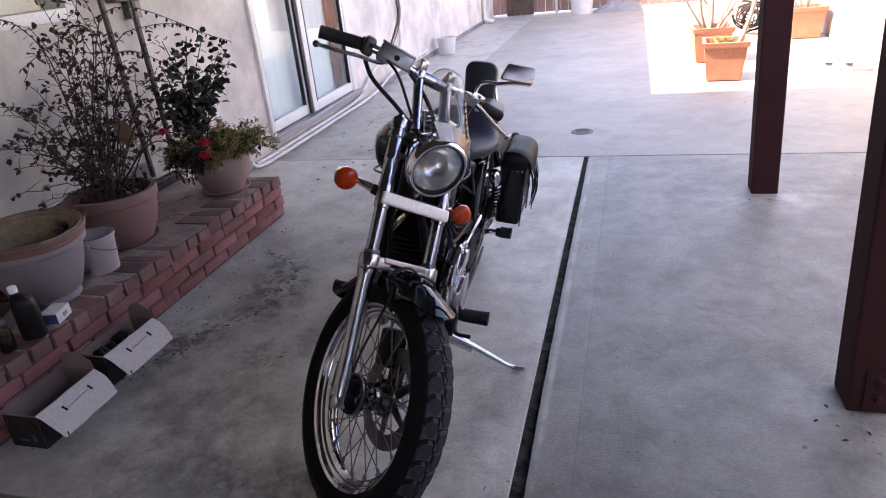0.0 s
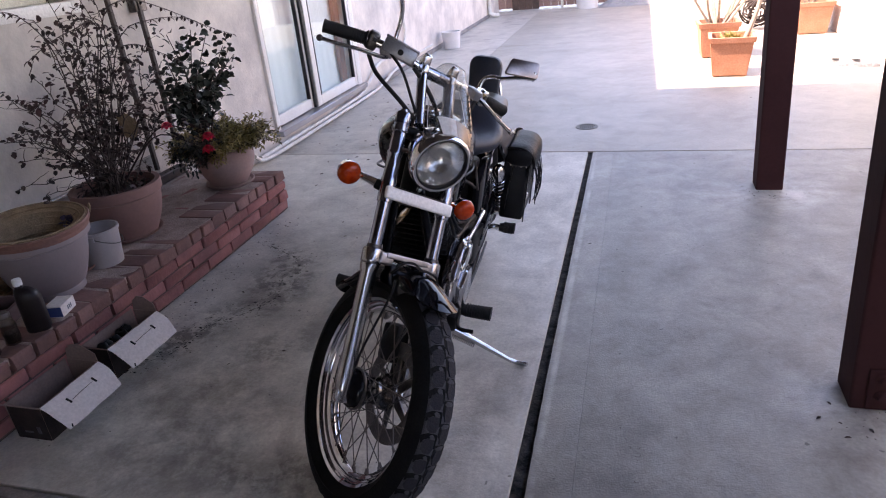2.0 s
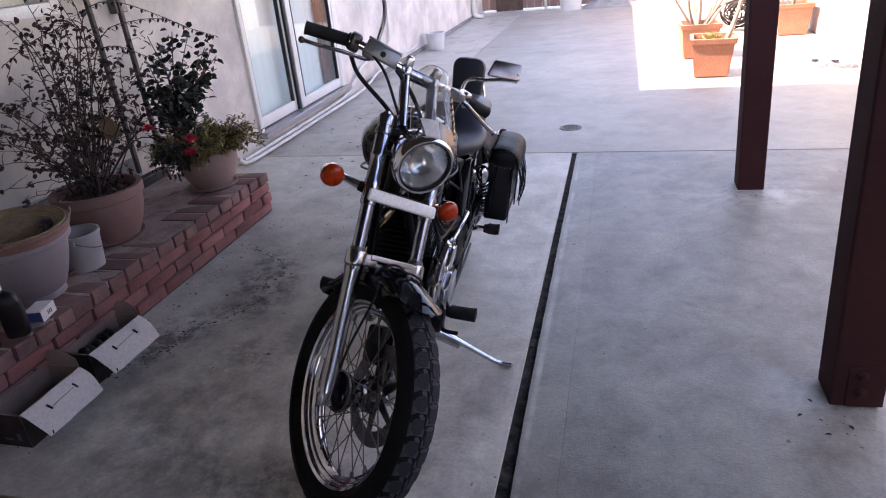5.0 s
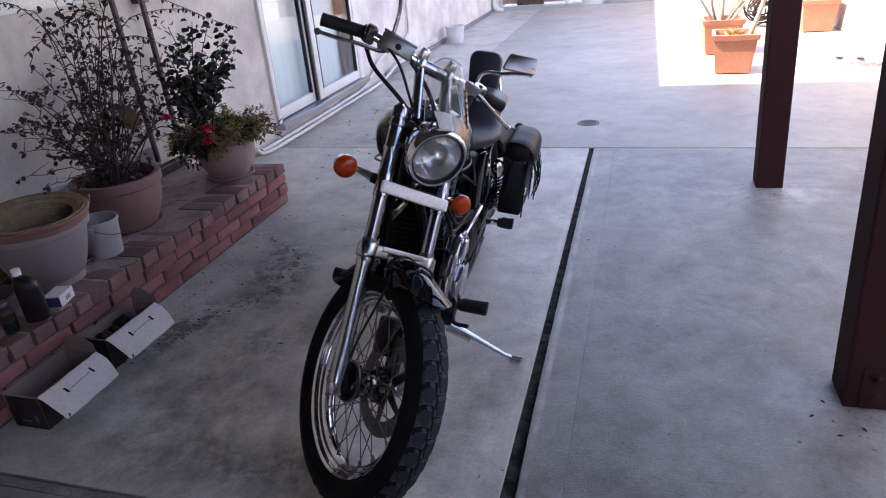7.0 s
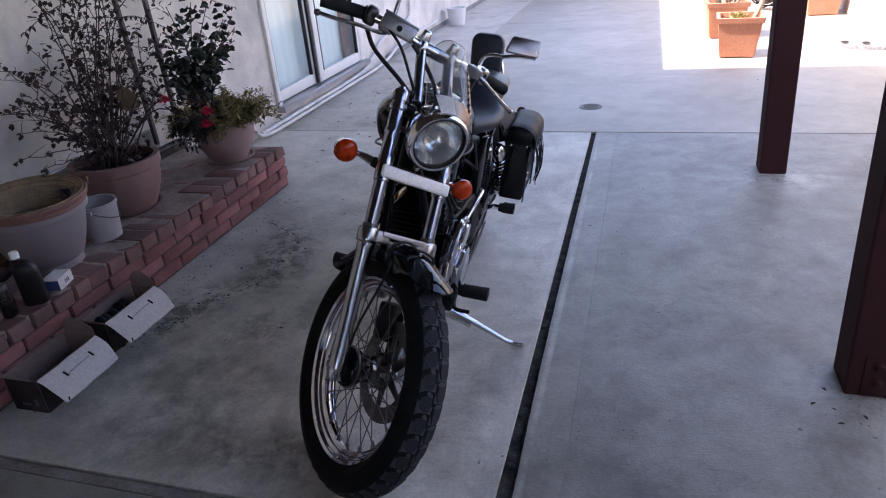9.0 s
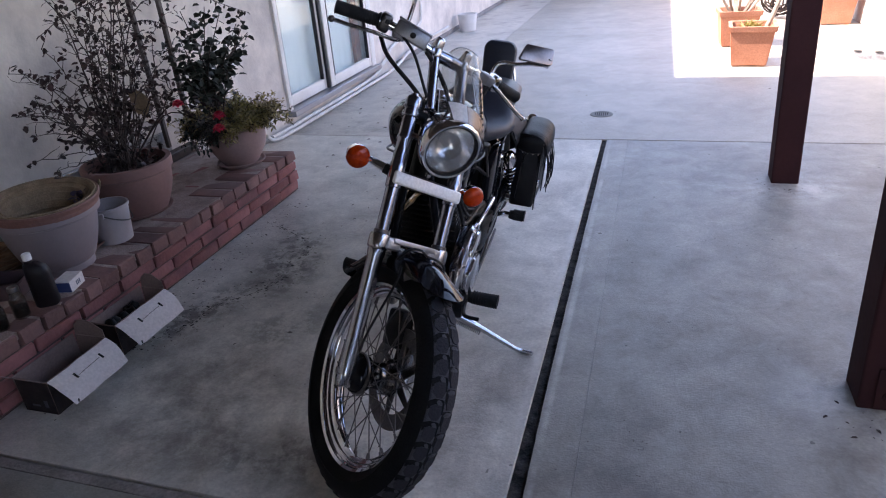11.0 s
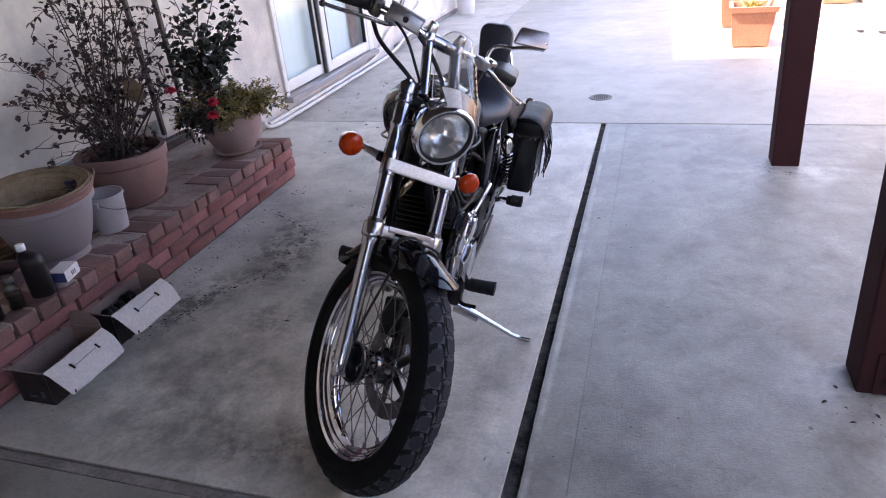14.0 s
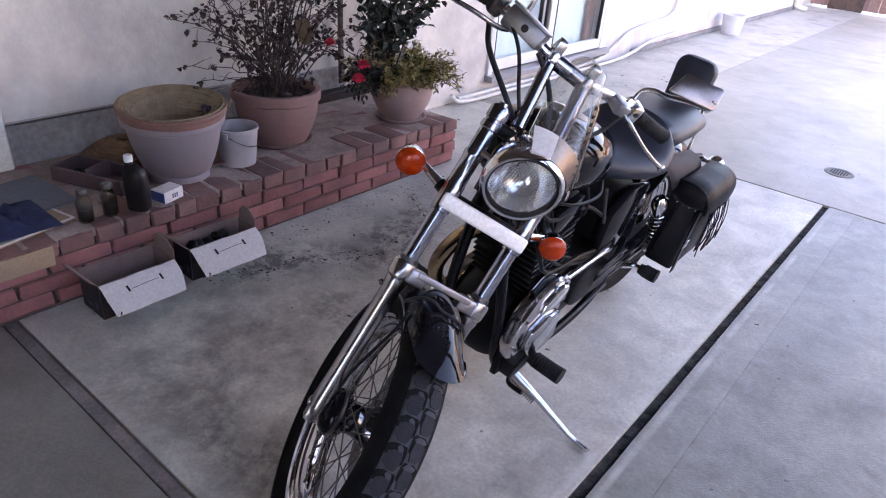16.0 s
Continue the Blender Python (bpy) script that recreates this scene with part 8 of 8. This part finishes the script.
BX0, BX1, BY0, BY1, BZ0, BZ1 = -0.085, 0.190, 0.164, 0.268, 0.315, 0.612
bag = fixed("saddlebag", loft([bag_ring(BX1 - 0.002, BY0 + 0.012, BY1 - 0.018, BZ0 + 0.006, BZ1 - 0.01), bag_ring(BX1 - 0.010, BY0 - 0.006, BY1 - 0.009, BZ0, BZ1), bag_ring(BX0 + 0.014, BY0 - 0.006, BY1 - 0.009, BZ0, BZ1), bag_ring(BX0 + 0.002, BY0 + 0.012, BY1 - 0.012, BZ0 + 0.012, BZ1 - 0.01)]), LEATHER, None, "black leather saddlebag with fringe and studs", 50)


def bag_lid():
    rows = []
    prof = [(BY0 - 0.004, BZ1 - 0.04), (BY0 - 0.004, BZ1 + 0.002)] + [(BY0 + 0.04 + (BY1 - BY0 - 0.02) * math.copysign(abs(math.sin(radians(t))) ** 0.8, t) * 0.94, BZ1 - 0.052 + 0.075 * max(0.0, math.cos(radians(t))) ** 0.75) for t in range(-20, 95, 10)] + [(BY1 + 0.012, BZ1 - 0.095), (BY1 + 0.006, BZ1 - 0.107)]
    b = bmesh.new()
    g = []
    for x in (BX1 + 0.010, BX1 + 0.004, BX1 - 0.09, BX0 + 0.09, BX0 - 0.004, BX0 - 0.010):
        k = 0.004 if x > BX1 + 0.006 or x < BX0 - 0.006 else 0.0
        g.append([b.verts.new((x, y - k, z - k)) for y, z in prof])
    for r0, r1 in zip(g, g[1:]):
        for j in range(len(prof) - 1):
            b.faces.new((r0[j], r0[j + 1], r1[j + 1], r1[j]))
    bmesh.ops.solidify(b, geom=b.faces[:], thickness=0.005)
    return b


lid = fixed("lid", bag_lid(), LEATHER, bag, "curved black leather lid", 50)
fixed("piping", tube([(BX1 + 0.006, BY0 + 0.04 + (BY1 - BY0 - 0.02) * math.copysign(abs(math.sin(radians(t))) ** 0.8, t) * 0.97, BZ1 - 0.052 + 0.079 * max(0.0, math.cos(radians(t))) ** 0.75) for t in range(-20, 95, 8)], 0.004, 8), LEATHER, lid, "raised leather edge")
front_roll = [[(BX1 - 0.004 + 0.022 * max(0.0, math.cos(radians(t))) ** 0.6 * k, BY0 + 0.006 + (BY1 - BY0 - 0.004) * j / 6, BZ1 - 0.014 + (0.034 * k + 0.004 * math.sin(math.pi * j / 6)) * math.sin(radians(t))) for t in range(-90, 91, 15)]
              for j, k in zip(range(7), (0.8, 0.95, 1.0, 1.0, 1.0, 0.95, 0.8))]
fixed("lid_front", loft(front_roll), LEATHER, lid, "rolled front edge of the lid", 60)
rf = random.Random(21)
for k in range(11):
    x0 = 0.10 - k * 0.020
    y = BY1 + 0.012
    z = BZ1 - 0.075 - rf.uniform(0, 0.02)
    ln = rf.uniform(0.11, 0.19)
    p = [(x0, y, z), (x0 + rf.uniform(-0.01, 0.01), y + 0.012, z - ln * 0.35), (x0 + rf.uniform(-0.02, 0.01), y + 0.010 + rf.uniform(0, 0.012), z - ln * 0.7), (x0 + rf.uniform(-0.02, 0.02), y + 0.012 + rf.uniform(-0.006, 0.012), z - ln)]
    fixed("fringe", tube(smooth_path(p, 3), 0.0028, 5, flat=0.45), LEATHER, bag)
for k in range(4):
    fixed("stud", lathe([(0, 0.004), (0.004, 0.003), (0.005, 0)], 10, along((BX1 - 0.001, BY0 + 0.022 + k * 0.022, BZ1 - 0.052), (BX1 + 0.1, BY0 + 0.022 + k * 0.022, BZ1 - 0.052))), CHROME, bag, "small chrome stud")
for x in (0.16, -0.06):
    st = fixed("strap", prism([(-0.014, -0.24), (0.014, -0.24), (0.014, 0.0), (-0.014, 0.0)], 0.004, pose(x, BY1 - 0.006, BZ1 - 0.07), 0.001), LEATHER, bag, "leather buckle strap")
    fixed("buckle", box(0.034, 0.004, 0.026, pose(x, BY1 - 0.002, BZ1 - 0.19), 0.001), CHROME, st)
yoke_bm = bmesh.new()
grid = []
for i in range(7):
    u = i / 6
    a, c = Vector((0.34 - 0.34 * u, 0.108, 0.722 - 0.055 * u)), Vector((0.235 - 0.245 * u, 0.168, 0.604 + 0.004 * u))
    grid.append([yoke_bm.verts.new(a.lerp(c, v) + Vector((0, 0.014, 0.010)) * math.sin(math.pi * v)) for v in (0, 0.25, 0.5, 0.75, 1.0)])
for r0, r1 in zip(grid, grid[1:]):
    for j in range(4):
        yoke_bm.faces.new((r0[j], r0[j + 1], r1[j + 1], r1[j]))
bmesh.ops.solidify(yoke_bm, geom=yoke_bm.faces[:], thickness=0.004)
fixed("bag_yoke", yoke_bm, GREY_LIT_HIDE, bag, "leather yoke reaching up to the seat, greyed for light on it", 60)
signal(-0.252, 0.152, 0.560, fixed, -1, 0.06)
